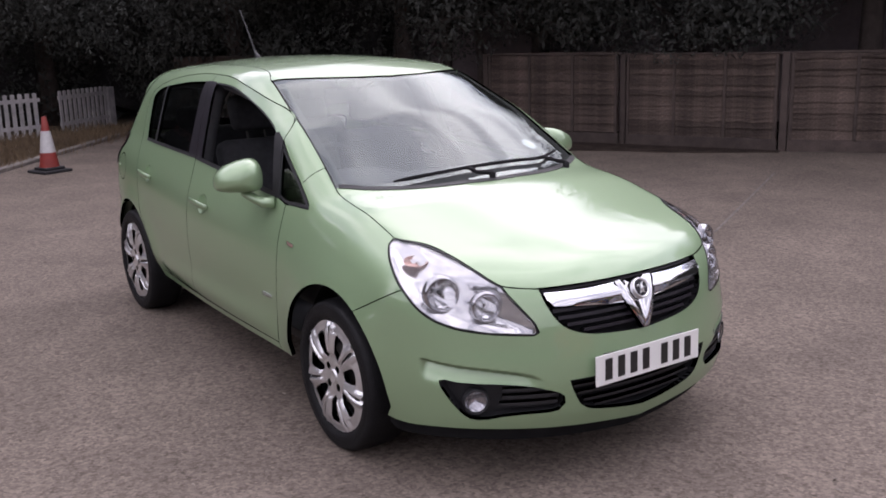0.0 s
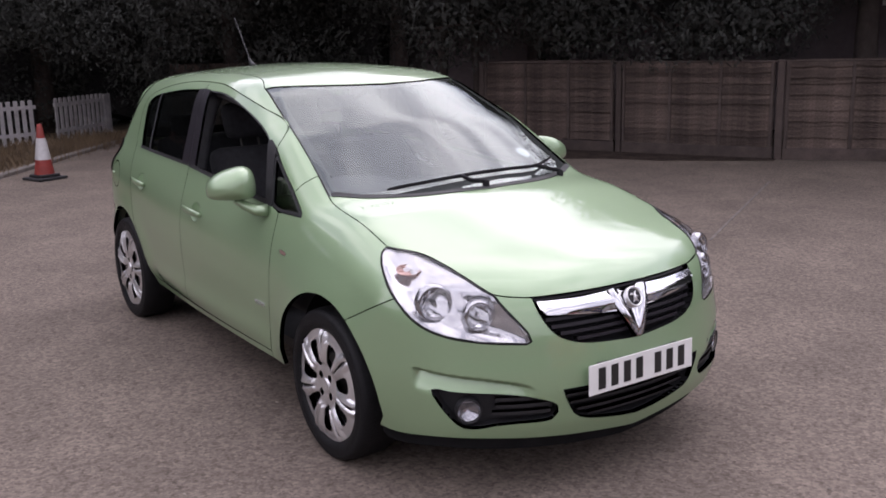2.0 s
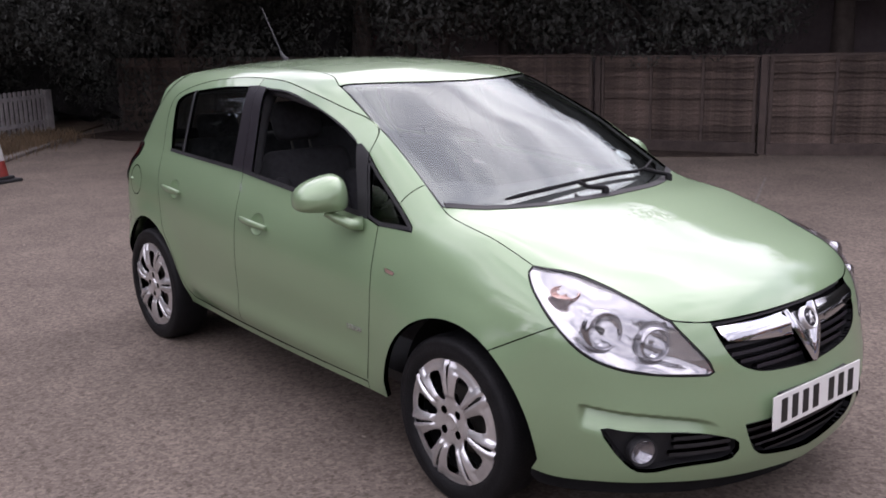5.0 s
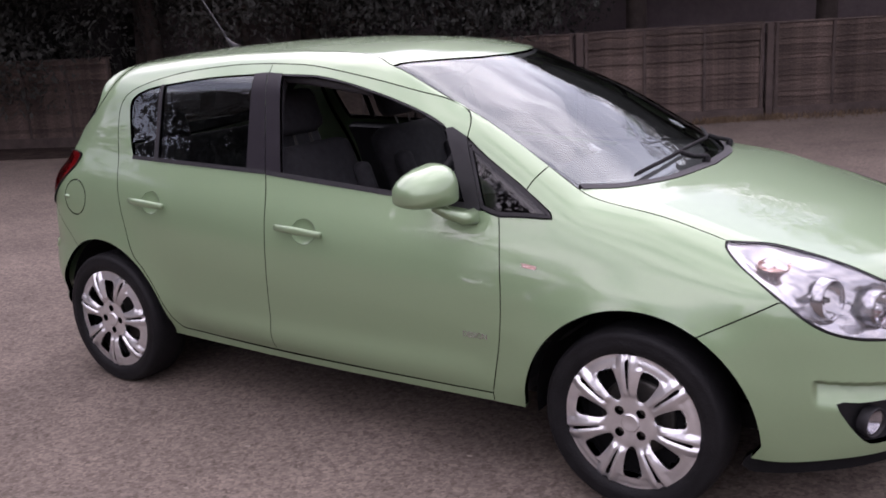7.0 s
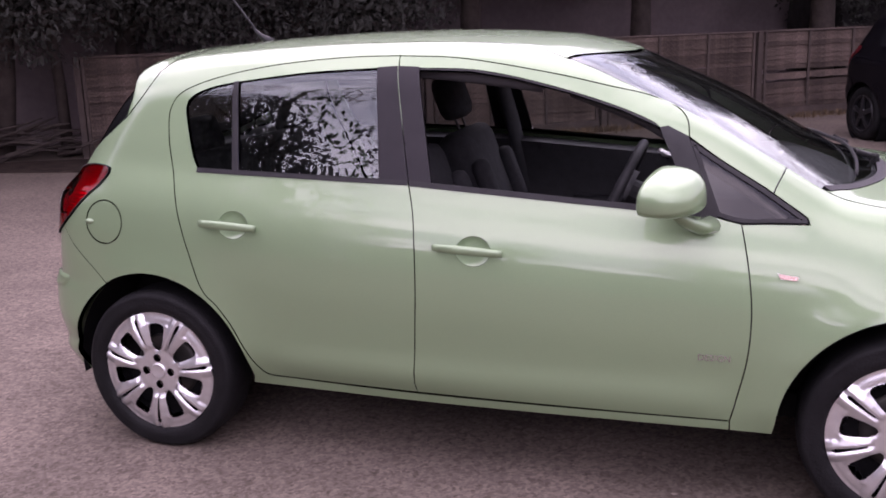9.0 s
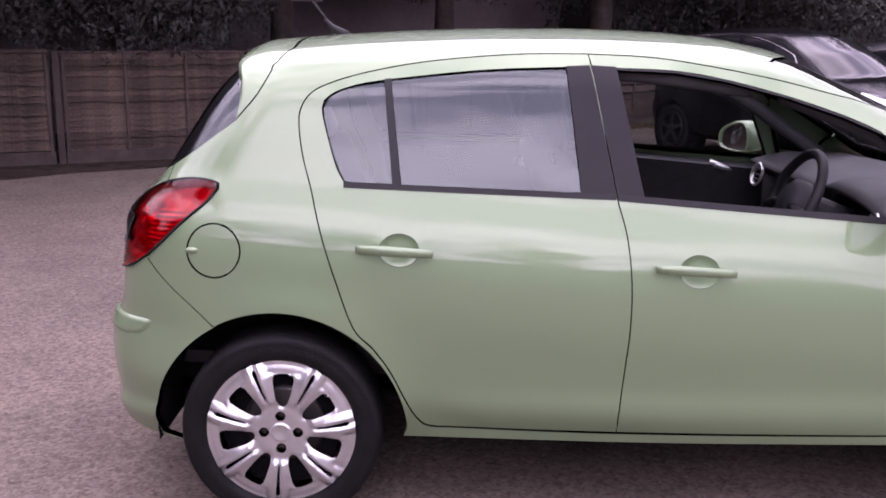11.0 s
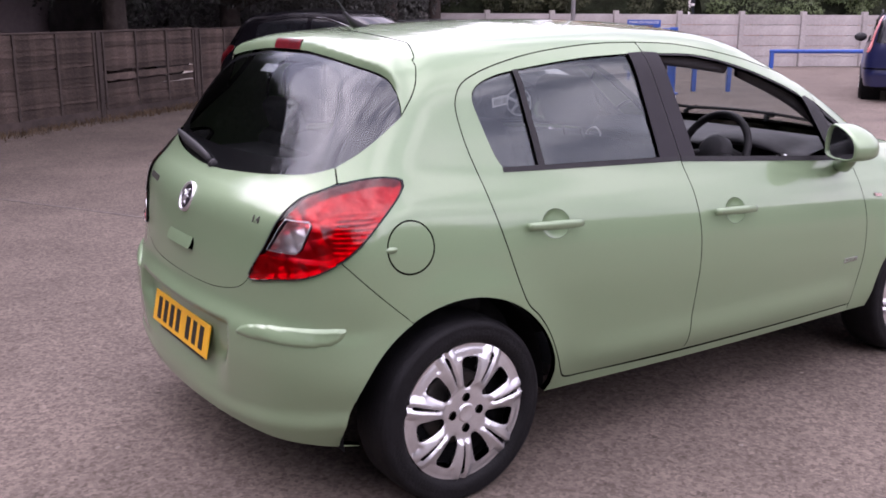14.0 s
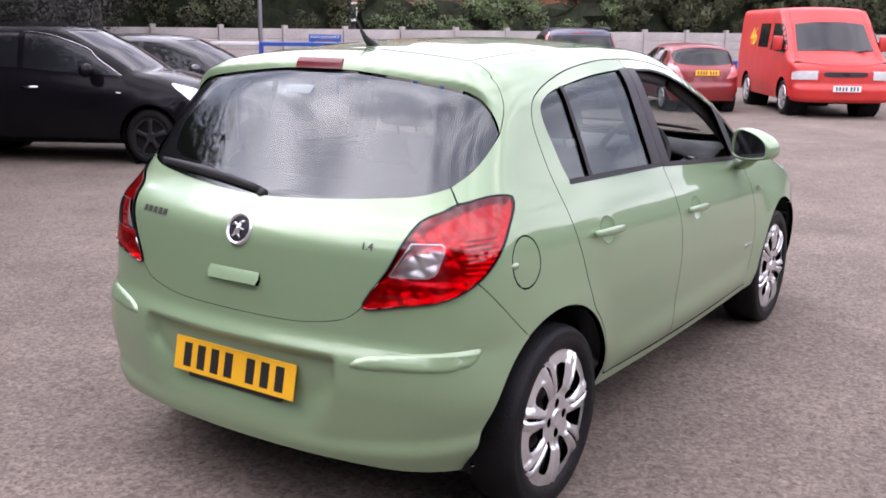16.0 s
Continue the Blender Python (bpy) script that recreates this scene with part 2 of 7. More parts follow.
def joined(*lines):
    """One closed outline out of lines that meet."""
    out = [lines[0]]
    for a in lines[1:]:
        out.append(a[1:] if np.linalg.norm(a[0] - out[-1][-1]) < 0.004 else a)
    p = np.vstack(out)
    return p[:-1] if np.linalg.norm(p[0] - p[-1]) < 0.004 else p


def spaced(p, step):
    """The closed outline with points at most step apart, and none closer than a tenth of it."""
    out = []
    for a, b in zip(p, np.roll(p, -1, 0)):
        d = np.linalg.norm(b - a)
        if d < step * 0.06:
            continue
        n = max(1, int(np.ceil(d / step)))
        out.append(a + (b - a) * (np.arange(n) / n)[:, None])
    return np.vstack(out)


def area(p):
    q = np.roll(p, -1, 0)
    return (p[:, 0] * q[:, 1] - q[:, 0] * p[:, 1]).sum() / 2


def inset(p, gap):
    if not gap:
        return p
    p = p if area(p) > 0 else p[::-1]
    d = np.roll(p, -1, 0) - p
    d /= np.linalg.norm(d, axis=1, keepdims=True) + 1e-9
    n = np.stack([-d[:, 1], d[:, 0]], 1)
    m = n + np.roll(n, 1, 0)
    m /= np.maximum((m * m).sum(1, keepdims=True) / 2, 0.35)
    return p + m * gap


def within(p, q):
    """Which of the points q lie inside the outline p."""
    a, b = p, np.roll(p, -1, 0)
    x, y = q[:, :1], q[:, 1:]
    cross = ((a[:, 1] > y) != (b[:, 1] > y)) & (x < (b[:, 0] - a[:, 0]) * (y - a[:, 1]) / (b[:, 1] - a[:, 1] + 1e-12) + a[:, 0])
    return cross.sum(1) % 2 == 1


def near(p, q):
    a, b = p, np.roll(p, -1, 0)
    ab = b - a
    best = np.full(len(q), 9.0)
    for s in range(0, len(q), 4000):
        w = q[s : s + 4000, None] - a
        t = np.clip((w * ab).sum(-1) / ((ab * ab).sum(-1) + 1e-12), 0, 1)
        best[s : s + 4000] = np.linalg.norm(w - t[..., None] * ab, axis=-1).min(1)
    return best


def sheet(outline, holes=(), step=0.03):
    """Flat triangles that fill an outline with holes: points, triangles, and the rings of boundary points."""
    rings = [spaced(outline, step)] + [spaced(h, step) for h in holes]
    lo, hi = rings[0].min(0), rings[0].max(0)
    gx, gy = np.meshgrid(np.arange(lo[0], hi[0], step), np.arange(lo[1], hi[1], step * 0.866))
    gx[1::2] += step / 2
    g = np.stack([gx.ravel(), gy.ravel()], 1)
    g = g[within(rings[0], g)]
    for h in rings[1:]:
        g = g[~within(h, g)]
    for r in rings:
        g = g[near(r, g) > step * 0.45]
    pts = np.vstack(rings + [g])
    edges, at, spans = [], 0, []
    for r in rings:
        edges += [(at + i, at + (i + 1) % len(r)) for i in range(len(r))]
        spans.append((at, len(r)))
        at += len(r)
    v, _, tri, source, _, _ = geometry.delaunay_2d_cdt([Vector(q) for q in pts], edges, [], 0, 1e-6)
    v = np.array([tuple(q) for q in v])
    tri = np.array(tri)
    c = v[tri].mean(1)
    ok = within(rings[0], c)
    for h in rings[1:]:
        ok &= ~within(h, c)
    place = {}
    for i, s in enumerate(source):
        for k in s:
            place[k] = i
    return v, tri[ok], [[place[a + i] for i in range(n)] for a, n in spans]


def solid(name, p, n, tri, rings, depth, mat, parent, label=""):
    """A skin at p with normals n, and a rim that turns in by depth along its edges."""
    verts, faces, vn = [p], [tri], [n]
    flip = (np.cross(p[tri[:, 1]] - p[tri[:, 0]], p[tri[:, 2]] - p[tri[:, 0]]) * n[tri].mean(1)).sum(1) < 0
    tri[flip] = tri[flip][:, ::-1]
    quads, count = [], len(p)
    if depth:
        for r in rings:
            r = np.array(r)
            t = np.roll(p[r], -1, 0) - np.roll(p[r], 1, 0)
            out = np.cross(t, n[r])
            out /= np.linalg.norm(out, axis=1, keepdims=True) + 1e-9
            verts += [p[r], p[r] - n[r] * depth]
            vn += [out, out]
            k = len(r)
            quads += [(count + i, count + (i + 1) % k, count + k + (i + 1) % k, count + k + i) for i in range(k)]
            count += 2 * k
    v = np.vstack(verts)
    mesh = bpy.data.meshes.new(name)
    mesh.from_pydata(v.tolist(), [], tri.tolist() + quads)
    mesh.shade_smooth()
    mesh.normals_split_custom_set_from_vertices(np.vstack(vn).tolist())
    return link(name, mesh, mat, parent, label)


def mirrored(ob, parent=None):
    """The same part on the car's other side, as a mesh of its own."""
    me = ob.data.copy()
    n = len(me.vertices)
    co = np.empty(n * 3, np.float32)
    me.vertices.foreach_get("co", co)
    co[1::3] *= -1
    nm = np.array([tuple(c.vector) for c in me.corner_normals])
    ends = np.zeros((n, 3))
    idx = np.array([l.vertex_index for l in me.loops])
    ends[idx] = nm
    ends[:, 1] *= -1
    me.vertices.foreach_set("co", co)
    me.flip_normals()
    me.update()
    me.normals_split_custom_set_from_vertices(ends.tolist())
    c = new(ob.name.split(".")[0], me)
    c.parent = parent or ob.parent
    if "label" in ob:
        c["label"] = ob["label"]
    return c

# ---- body surface of the green hatchback: x ahead of the rear axle, y across, z up ----
def curve(text, sigma):
    """A smooth function through pairs a,b: straight pieces, rounded over about sigma."""
    p = np.array([[float(v) for v in q.split(",")] for q in text.split()])
    p = p[np.argsort(p[:, 0])]
    a = np.arange(p[0, 0] - 4 * sigma, p[-1, 0] + 4 * sigma, 0.002)
    lo, hi = (p[1] - p[0]), (p[-1] - p[-2])
    b = np.interp(a, p[:, 0], p[:, 1])
    b = np.where(a < p[0, 0], p[0, 1] + (a - p[0, 0]) * lo[1] / lo[0], b)
    b = np.where(a > p[-1, 0], p[-1, 1] + (a - p[-1, 0]) * hi[1] / hi[0], b)
    n = int(3 * sigma / 0.002)
    w = np.exp(-0.5 * (np.arange(-n, n + 1) * 0.002 / sigma) ** 2)
    pad = np.concatenate([b[0] + (b[1] - b[0]) * np.arange(-n, 0), b, b[-1] + (b[-1] - b[-2]) * np.arange(1, n + 1)])
    b = np.convolve(pad, w / w.sum(), "valid")
    return lambda v: np.interp(v, a, b)


def smax(a, b, k):
    h = np.maximum(k - np.abs(a - b), 0) / k
    return np.maximum(a, b) + h * h * k / 4


class Skin:
    """A car body as a smooth surface, from its plan, section, centre line and ends."""

    def __init__(self, plan, lean, centre, crown, nose, tail, wrap):
        self.plan, self.lean, self.centre, self.crown = curve(*plan), curve(*lean), curve(*centre), curve(*crown)
        self.nose, self.tail, self.wrap = curve(*nose), curve(*tail), curve(*wrap)
        self.base = 2.511
        self.front_axis, self.rear_axis, self.girth = 2.45, 0.35, 0.8
        self.rake, self.hub, self.flare = 0.073, 0.295, 0.020
        self.nose_plan, self.tail_plan = (0.30, 0.40), (0.19, 0.15)
        self.rounds = (0.13, 0.16, 0.15)
        self.above, self.aside = 1.7, 1.9

    def body(self, x, y, z):
        """Less than 0 inside the body."""
        s = np.abs(y)
        w = self.plan(x) - self.lean(z + self.rake * (x - 1.2))
        for hub in (0.0, self.base):
            r = np.hypot(x - hub, z - self.hub)
            w = w + self.flare * np.exp(-(((r - 0.345) / 0.095) ** 2)) * np.clip((z - 0.25) / 0.1, 0, 1)
        side = s - w
        xe = x + self.wrap(x) * s * s
        slope = (self.centre(xe + 0.01) - self.centre(xe - 0.01)) / 0.02
        top = (z - self.centre(xe) + self.crown(x) * s * s) / np.sqrt(1 + slope**2)
        front = x - self.nose(z) + self.nose_plan[0] * s**2 + self.nose_plan[1] * s**4
        slope = (self.tail(z + 0.01) - self.tail(z - 0.01)) / 0.02
        rear = (self.tail(z) + self.tail_plan[0] * s**2 + self.tail_plan[1] * s**6 - x) / np.sqrt(1 + slope**2)
        out = smax(side, top, self.rounds[0] - 0.06 * np.exp(-(((x - 1.95) / 0.3) ** 2)))
        out = smax(out, front, self.rounds[1])
        return smax(out, rear, self.rounds[2])

    def strike(self, eye, way, far):
        """First places where rays from eye along way meet the body, within far metres."""
        steps = np.linspace(0, far, 90)
        p = eye[:, None] + way[:, None] * steps[None, :, None]
        inside = self.body(p[..., 0], p[..., 1], p[..., 2]) < 0
        hit = inside.any(1)
        n = np.where(hit, inside.argmax(1), 45)
        lo, hi = steps[np.maximum(n - 1, 0)], steps[n]
        for _ in range(22):
            mid = (lo + hi) / 2
            q = eye + way * mid[:, None]
            deep = self.body(q[:, 0], q[:, 1], q[:, 2]) < 0
            hi, lo = np.where(deep, mid, hi), np.where(deep, lo, mid)
        return eye + way * lo[:, None], hit

    def onto(self, view, uv):
        """Places on the body for flat coordinates: side (x, z) on the right-hand flank, top (x, y), front and rear (angle * self.girth, z)."""
        u, v = np.asarray(uv, float).T
        o, i = 0 * u, 0 * u + 1
        if view == "side":
            eye, way, far = np.stack([u, o - 1.1, v], 1), np.stack([o, i, o], 1), 1.09
        elif view == "shoulder":
            c = math.sqrt(0.5)
            eye, way, far = np.stack([u, (v - self.aside) * c, (v + self.aside) * c], 1), np.stack([o, i * c, -i * c], 1), self.aside + 0.2
        elif view == "top":
            eye, way, far = np.stack([u, v, o + self.above], 1), np.stack([o, o, -i], 1), self.above - 0.2
        elif view == "front":
            c, s = np.cos(u / self.girth), np.sin(u / self.girth)
            eye, way, far = np.stack([self.front_axis + 1.3 * c, 1.3 * s, v], 1), np.stack([-c, -s, o], 1), 1.28
        else:
            c, s = np.cos(u / self.girth), np.sin(u / self.girth)
            eye, way, far = np.stack([self.rear_axis - 1.3 * c, 1.3 * s, v], 1), np.stack([c, -s, o], 1), 1.28
        return self.strike(eye, way, far)[0]

    def flat(self, view, p):
        """The flat coordinates of places."""
        x, y, z = np.asarray(p, float).T
        if view == "side":
            return np.stack([x, z], 1)
        if view == "top":
            return np.stack([x, y], 1)
        if view == "shoulder":
            return np.stack([x, (y + z) * math.sqrt(0.5)], 1)
        if view == "front":
            return np.stack([np.arctan2(y, x - self.front_axis) * self.girth, z], 1)
        return np.stack([np.arctan2(y, self.rear_axis - x) * self.girth, z], 1)

    def normals(self, p, e=0.003):
        g = np.stack([self.body(*(p + e * d).T) - self.body(*(p - e * d).T) for d in np.eye(3)], 1)
        return g / np.linalg.norm(g, axis=1, keepdims=True)


HATCH = Skin(
    plan=("-.75,.74 -.4,.80 0,.822 .33,.84 .9,.853 1.3,.856 1.8,.852 2.18,.846 2.6,.845 3.0,.82 3.4,.77", 0.12),
    lean=(".1,.095 .2,.070 .28,.045 .33,.026 .38,.018 .47,.010 .6,.0 .72,.004 .81,.02 .88,.045 .96,.082 1.05,.112 1.2,.165 1.4,.238 1.55,.30", 0.02),
    centre=("-.7,1.34 -.2,1.424 .06,1.454 .3,1.47 .6,1.482 .95,1.484 1.2,1.475 1.4,1.458 1.6,1.418 2.0,1.236 2.42,.990 2.55,.975 2.75,.925 3.0,.862 3.2,.795 3.34,.725 3.5,.61", 0.045),
    crown=("-.6,.14 .5,.14 1.2,.14 1.7,.10 2.3,.04 2.6,.06 3.0,.10 3.5,.14", 0.1),
    nose=(".05,3.27 .155,3.315 .2,3.34 .29,3.372 .40,3.382 .48,3.372 .55,3.357 .668,3.345 .74,3.34 .9,3.33", 0.02),
    tail=(".05,-.53 .15,-.57 .25,-.608 .35,-.628 .5,-.640 .59,-.634 .63,-.602 .76,-.588 .9,-.566 .95,-.540 1.0,-.475 1.2,-.340 1.37,-.225 1.6,-.07", 0.018),
    wrap=("-.7,.0 1.2,.0 1.5,.28 2.4,.28 2.55,.10 3.4,.0", 0.05),
)

# ---- the green hatchback ----
car = thing("car", "pale green five-door hatchback, clean, parked on grey tarmac", "car")


def way(view, *lines):
    """Lines given as (view, text) in flat coordinates of their own views, laid end to end in another view."""
    out = []
    for own, text in lines:
        p = round_line(pairs(text), 0.015)
        out.append(p if own == view else HATCH.flat(view, HATCH.onto(own, p)))
    return joined(*out)


def skin(name, view, outline, mat, holes=(), gap=0.002, depth=0.02, lift=0.0, step=0.03, parent=None, label="", both=True, shape=None, dent=None):
    """A panel on the body: its outline in a view, the gap to its neighbours, and its turned-in rim."""
    shape = shape or HATCH
    outline = outline if area(outline) > 0 else outline[::-1]
    v, tri, rings = sheet(inset(outline, gap), [inset(h, -gap) for h in holes], step)
    p = shape.onto(view, v)
    n = shape.normals(p)
    rise = lift + (dent(v, p) if dent else 0)
    if dent:
        q = p + n * np.asarray(rise).reshape(-1, 1)
        m = np.zeros_like(q)
        f = np.cross(q[tri[:, 1]] - q[tri[:, 0]], q[tri[:, 2]] - q[tri[:, 0]])
        f *= np.sign((f * n[tri].mean(1)).sum(1))[:, None]
        for k in range(3):
            np.add.at(m, tri[:, k], f)
        n, p = m / (np.linalg.norm(m, axis=1, keepdims=True) + 1e-12), q
    else:
        p = p + n * lift
    ob = solid(name, p, n, tri, rings, depth, mat, parent if parent is not None else car, label)
    return (ob, mirrored(ob)) if both else ob


def full(half, across=0):
    """A closed outline from the half on the right-hand side, which starts and ends on the centre line; across: the flat axis that runs across the car."""
    return joined(half, (half * ((-1, 1) if across == 0 else (1, -1)))[::-1])


SPOILER_LIP = round_line(pairs("0.000,1.382 -0.227,1.380 -0.428,1.366 -0.586,1.347 -0.686,1.326 -0.726,1.298 -0.748,1.257 -0.757,1.214"), 0.008)
SPOILER_SEAM = round_line(pairs("-0.757,1.214 -0.794,1.289 -0.798,1.353 -0.786,1.369"), 0.01)


def ease(t):
    t = np.clip(t, 0, 1)
    return t * t * (3 - 2 * t)


def spoiler_rise(v, p):
    """How far the spoiler stands off the body: a steep face at its lip, flush with the roof and the flank."""
    u = np.stack([-np.abs(v[:, 0]), v[:, 1]], 1)
    lip = near(SPOILER_LIP, u)
    seam = np.linalg.norm(u[:, None] - SPOILER_SEAM, axis=2).min(1)
    return 0.001 + 0.021 * ease(lip / 0.016) * ease(-p[:, 0] / 0.14) * ease(seam / 0.09)


def door_swell(v, p):
    """The pressed swell along the foot of the doors."""
    return 0.009 * ease((0.45 - v[:, 1]) / 0.075) * ease((v[:, 1] - 0.30) / 0.05) * ease((v[:, 0] - 0.42) / 0.15) * ease((2.05 - v[:, 0]) / 0.12)


# seams on the flank
B_SEAM = ("side", "0.906,1.410 0.933,1.277 0.956,1.150 0.983,1.006 1.009,0.902 1.022,0.776 1.023,0.644 1.014,0.507 1.004,0.364 1.005,0.302")
REAR_SEAM = ("side", "0.464,0.308 0.428,0.317 0.398,0.355 0.369,0.413 0.328,0.498 0.278,0.569 0.222,0.630 0.166,0.780 0.125,0.909 0.097,1.017 0.068,1.118 0.055,1.206 0.061,1.253 0.091,1.295 0.154,1.325 0.253,1.353 0.402,1.381 0.569,1.399 0.735,1.409 0.906,1.410")
FRONT_SEAM = ("side", "2.016,0.309 2.034,0.388 2.060,0.521 2.066,0.662 2.051,0.793 2.027,0.907")
TOP_SEAM = ("side", "1.865,1.155 1.856,1.203 1.818,1.241 1.729,1.277 1.609,1.306 1.452,1.343 1.246,1.381 1.087,1.402 0.906,1.410")
TRI_UP = ("side", "2.113,0.995 2.091,1.010 1.958,1.091 1.865,1.155")
WING_TIP = ("top", "2.113,-0.728 2.124,-0.706 2.138,-0.675 2.150,-0.631")
WING_TOP = ("top", "2.263,-0.648 2.300,-0.654 2.370,-0.659 2.479,-0.665 2.571,-0.668 2.650,-0.671 2.761,-0.676")


def arch(x, a, b):
    """The wheel arch over the axle at x, from angle a to angle b, in side view."""
    t = np.radians(np.linspace(a, b, 24))
    return " ".join(f"{x + 0.380 * math.cos(k):.4f},{0.289 + 0.380 * math.sin(k):.4f}" for k in t)


front_window = joined(round_line(pairs("0.918,1.373 0.997,1.369 1.163,1.362 1.311,1.338 1.49,1.293 1.66,1.238 1.76,1.195 1.79,1.170")), round_line(pairs("1.79,1.170 1.90,0.943")), round_line(pairs("1.90,0.943 1.5,0.966 1.062,1.006 0.990,1.012")), round_line(pairs("0.990,1.012 0.961,1.150 0.918,1.373")))
rear_window = joined(round_line(pairs("0.197,1.038 0.171,1.079 0.140,1.175 0.123,1.250 0.143,1.285 0.204,1.311 0.304,1.330 0.586,1.360 0.841,1.371 0.899,1.373")), round_line(pairs("0.899,1.373 0.947,1.150 0.977,1.014")), round_line(pairs("0.977,1.014 0.882,1.021 0.346,1.038 0.197,1.038")))


def oval(x, z, a, b, n=32):
    t = np.linspace(0, 2 * math.pi, n, endpoint=False)
    return np.stack([x + a * np.cos(t), z + b * np.sin(t)], 1)


FRONT_CUP, REAR_CUP = oval(1.217, 0.806, 0.056, 0.045), oval(0.354, 0.858, 0.056, 0.045)
fd = skin("front_door", "side", way("side", ("side", "2.027,0.907 1.955,0.925"), ("side", "1.955,0.925 1.865,1.155"), TOP_SEAM, B_SEAM, ("side", "1.005,0.302 1.5,0.305 2.016,0.309"), FRONT_SEAM), PAINT, [front_window, FRONT_CUP], dent=door_swell)
rd = skin("rear_door", "side", way("side", REAR_SEAM, B_SEAM, ("side", "1.005,0.302 0.7,0.304 0.464,0.308")), PAINT, [rear_window, REAR_CUP], dent=door_swell)
skin("front_wing", "shoulder", way("shoulder", ("side", "2.016,0.273 2.016,0.309"), FRONT_SEAM, ("side", "2.027,0.907 2.119,0.910 2.217,0.910"), ("side", "2.217,0.910 2.211,0.927 2.113,0.995"), WING_TIP, ("top", "2.150,-0.631 2.263,-0.648"), WING_TOP,
    ("front", "-0.918,0.870 -0.923,0.855 -0.896,0.820 -0.845,0.773 -0.797,0.724"), ("side", "2.935,0.726 2.723,0.615"), ("side", arch(2.527, 59, 176)), ("side", "2.140,0.274 2.016,0.273")), PAINT)
skin("side_frame", "shoulder", way("shoulder", TRI_UP, TOP_SEAM, ("side", " ".join(REAR_SEAM[1].split()[::-1])), ("side", "0.464,0.308 1.005,0.300 2.016,0.309"), ("side", "2.016,0.273 1.159,0.262 0.360,0.263"), ("side", arch(-0.005, 2, 119)),
    ("side", "-0.189,0.621 -0.314,0.736 -0.393,0.819"), ("rear", "-0.638,0.819 -0.679,0.867 -0.730,0.949 -0.758,0.997 -0.764,1.035 -0.697,1.047 -0.620,1.032 -0.607,1.030"), ("rear", "-0.607,1.030 -0.594,1.073"), ("rear", "-0.594,1.073 -0.660,1.121 -0.757,1.214"), ("rear", "-0.757,1.214 -0.794,1.289 -0.798,1.353 -0.786,1.369"),
    ("top", "-0.023,-0.570 0.016,-0.465"), ("top", "0.016,-0.465 0.400,-0.466 0.749,-0.467 1.275,-0.484 1.463,-0.538"), ("top", "1.463,-0.538 1.784,-0.588 2.020,-0.614 2.150,-0.631"), ("top", " ".join(WING_TIP[1].split()[::-1]))), PAINT, [HATCH.flat("shoulder", HATCH.onto("side", oval(-0.184, 0.847, 0.078, 0.078, 40)))])
bonnet = skin("bonnet", "top", full(joined(way("top", ("front", "0.000,0.727 -0.157,0.727 -0.323,0.728 -0.391,0.730 -0.443,0.737 -0.488,0.746 -0.521,0.764 -0.581,0.798 -0.665,0.830 -0.780,0.858 -0.918,0.871")), round_line(pairs("2.761,-0.676 2.650,-0.671 2.571,-0.668 2.479,-0.665 2.370,-0.659 2.300,-0.654 2.263,-0.648"), 0.02), round_line(pairs("2.263,-0.648 2.363,-0.492 2.448,-0.285 2.482,0.000"), 0.02)), 1), PAINT, both=False)
roof = skin("roof", "top", full(joined(round_line(pairs("1.652,0.000 1.627,-0.183 1.565,-0.355 1.463,-0.538"), 0.02), round_line(pairs("1.463,-0.538 1.275,-0.484 0.749,-0.467 0.400,-0.466 0.016,-0.465"), 0.02), round_line(pairs("0.016,-0.465 0.010,-0.266 0.020,0.000"), 0.02)), 1), PAINT, both=False)
windscreen = skin("windscreen", "top", full(joined(round_line(pairs("2.495,0.000 2.461,-0.287 2.376,-0.494 2.268,-0.643"), 0.02), round_line(pairs("2.268,-0.643 2.166,-0.630 2.020,-0.611 1.783,-0.584 1.470,-0.535"), 0.02), round_line(pairs("1.470,-0.535 1.571,-0.355 1.633,-0.183 1.658,0.000"), 0.02)), 1), WINDOW, both=False, lift=-0.004, depth=0)
GLASS_EDGE = "0.000,1.382 -0.227,1.380 -0.428,1.366 -0.586,1.347 -0.686,1.326 -0.726,1.298 -0.748,1.257 -0.757,1.214 -0.709,1.162 -0.660,1.121 -0.594,1.073 -0.512,1.047 -0.397,1.032 -0.289,1.022 -0.115,1.011 0.000,1.008"
skin("rear_screen", "rear", full(round_line(pairs(GLASS_EDGE))), REAR_TINT, both=False, lift=-0.004, depth=0, gap=0.0)
spoiler = skin("spoiler", "rear", full(joined(round_line(pairs("0.000,1.382 -0.227,1.380 -0.428,1.366 -0.586,1.347 -0.686,1.326 -0.726,1.298 -0.748,1.257 -0.757,1.214")), HATCH.flat("rear", HATCH.onto("rear", round_line(pairs("-0.757,1.214 -0.794,1.289 -0.798,1.353 -0.786,1.369")))),
    HATCH.flat("rear", HATCH.onto("top", round_line(pairs("-0.023,-0.570 0.016,-0.465")))), HATCH.flat("rear", HATCH.onto("top", round_line(pairs("0.016,-0.465 0.010,-0.266 0.020,0.000")))))), PAINT, both=False, depth=0.012, step=0.008, dent=spoiler_rise)
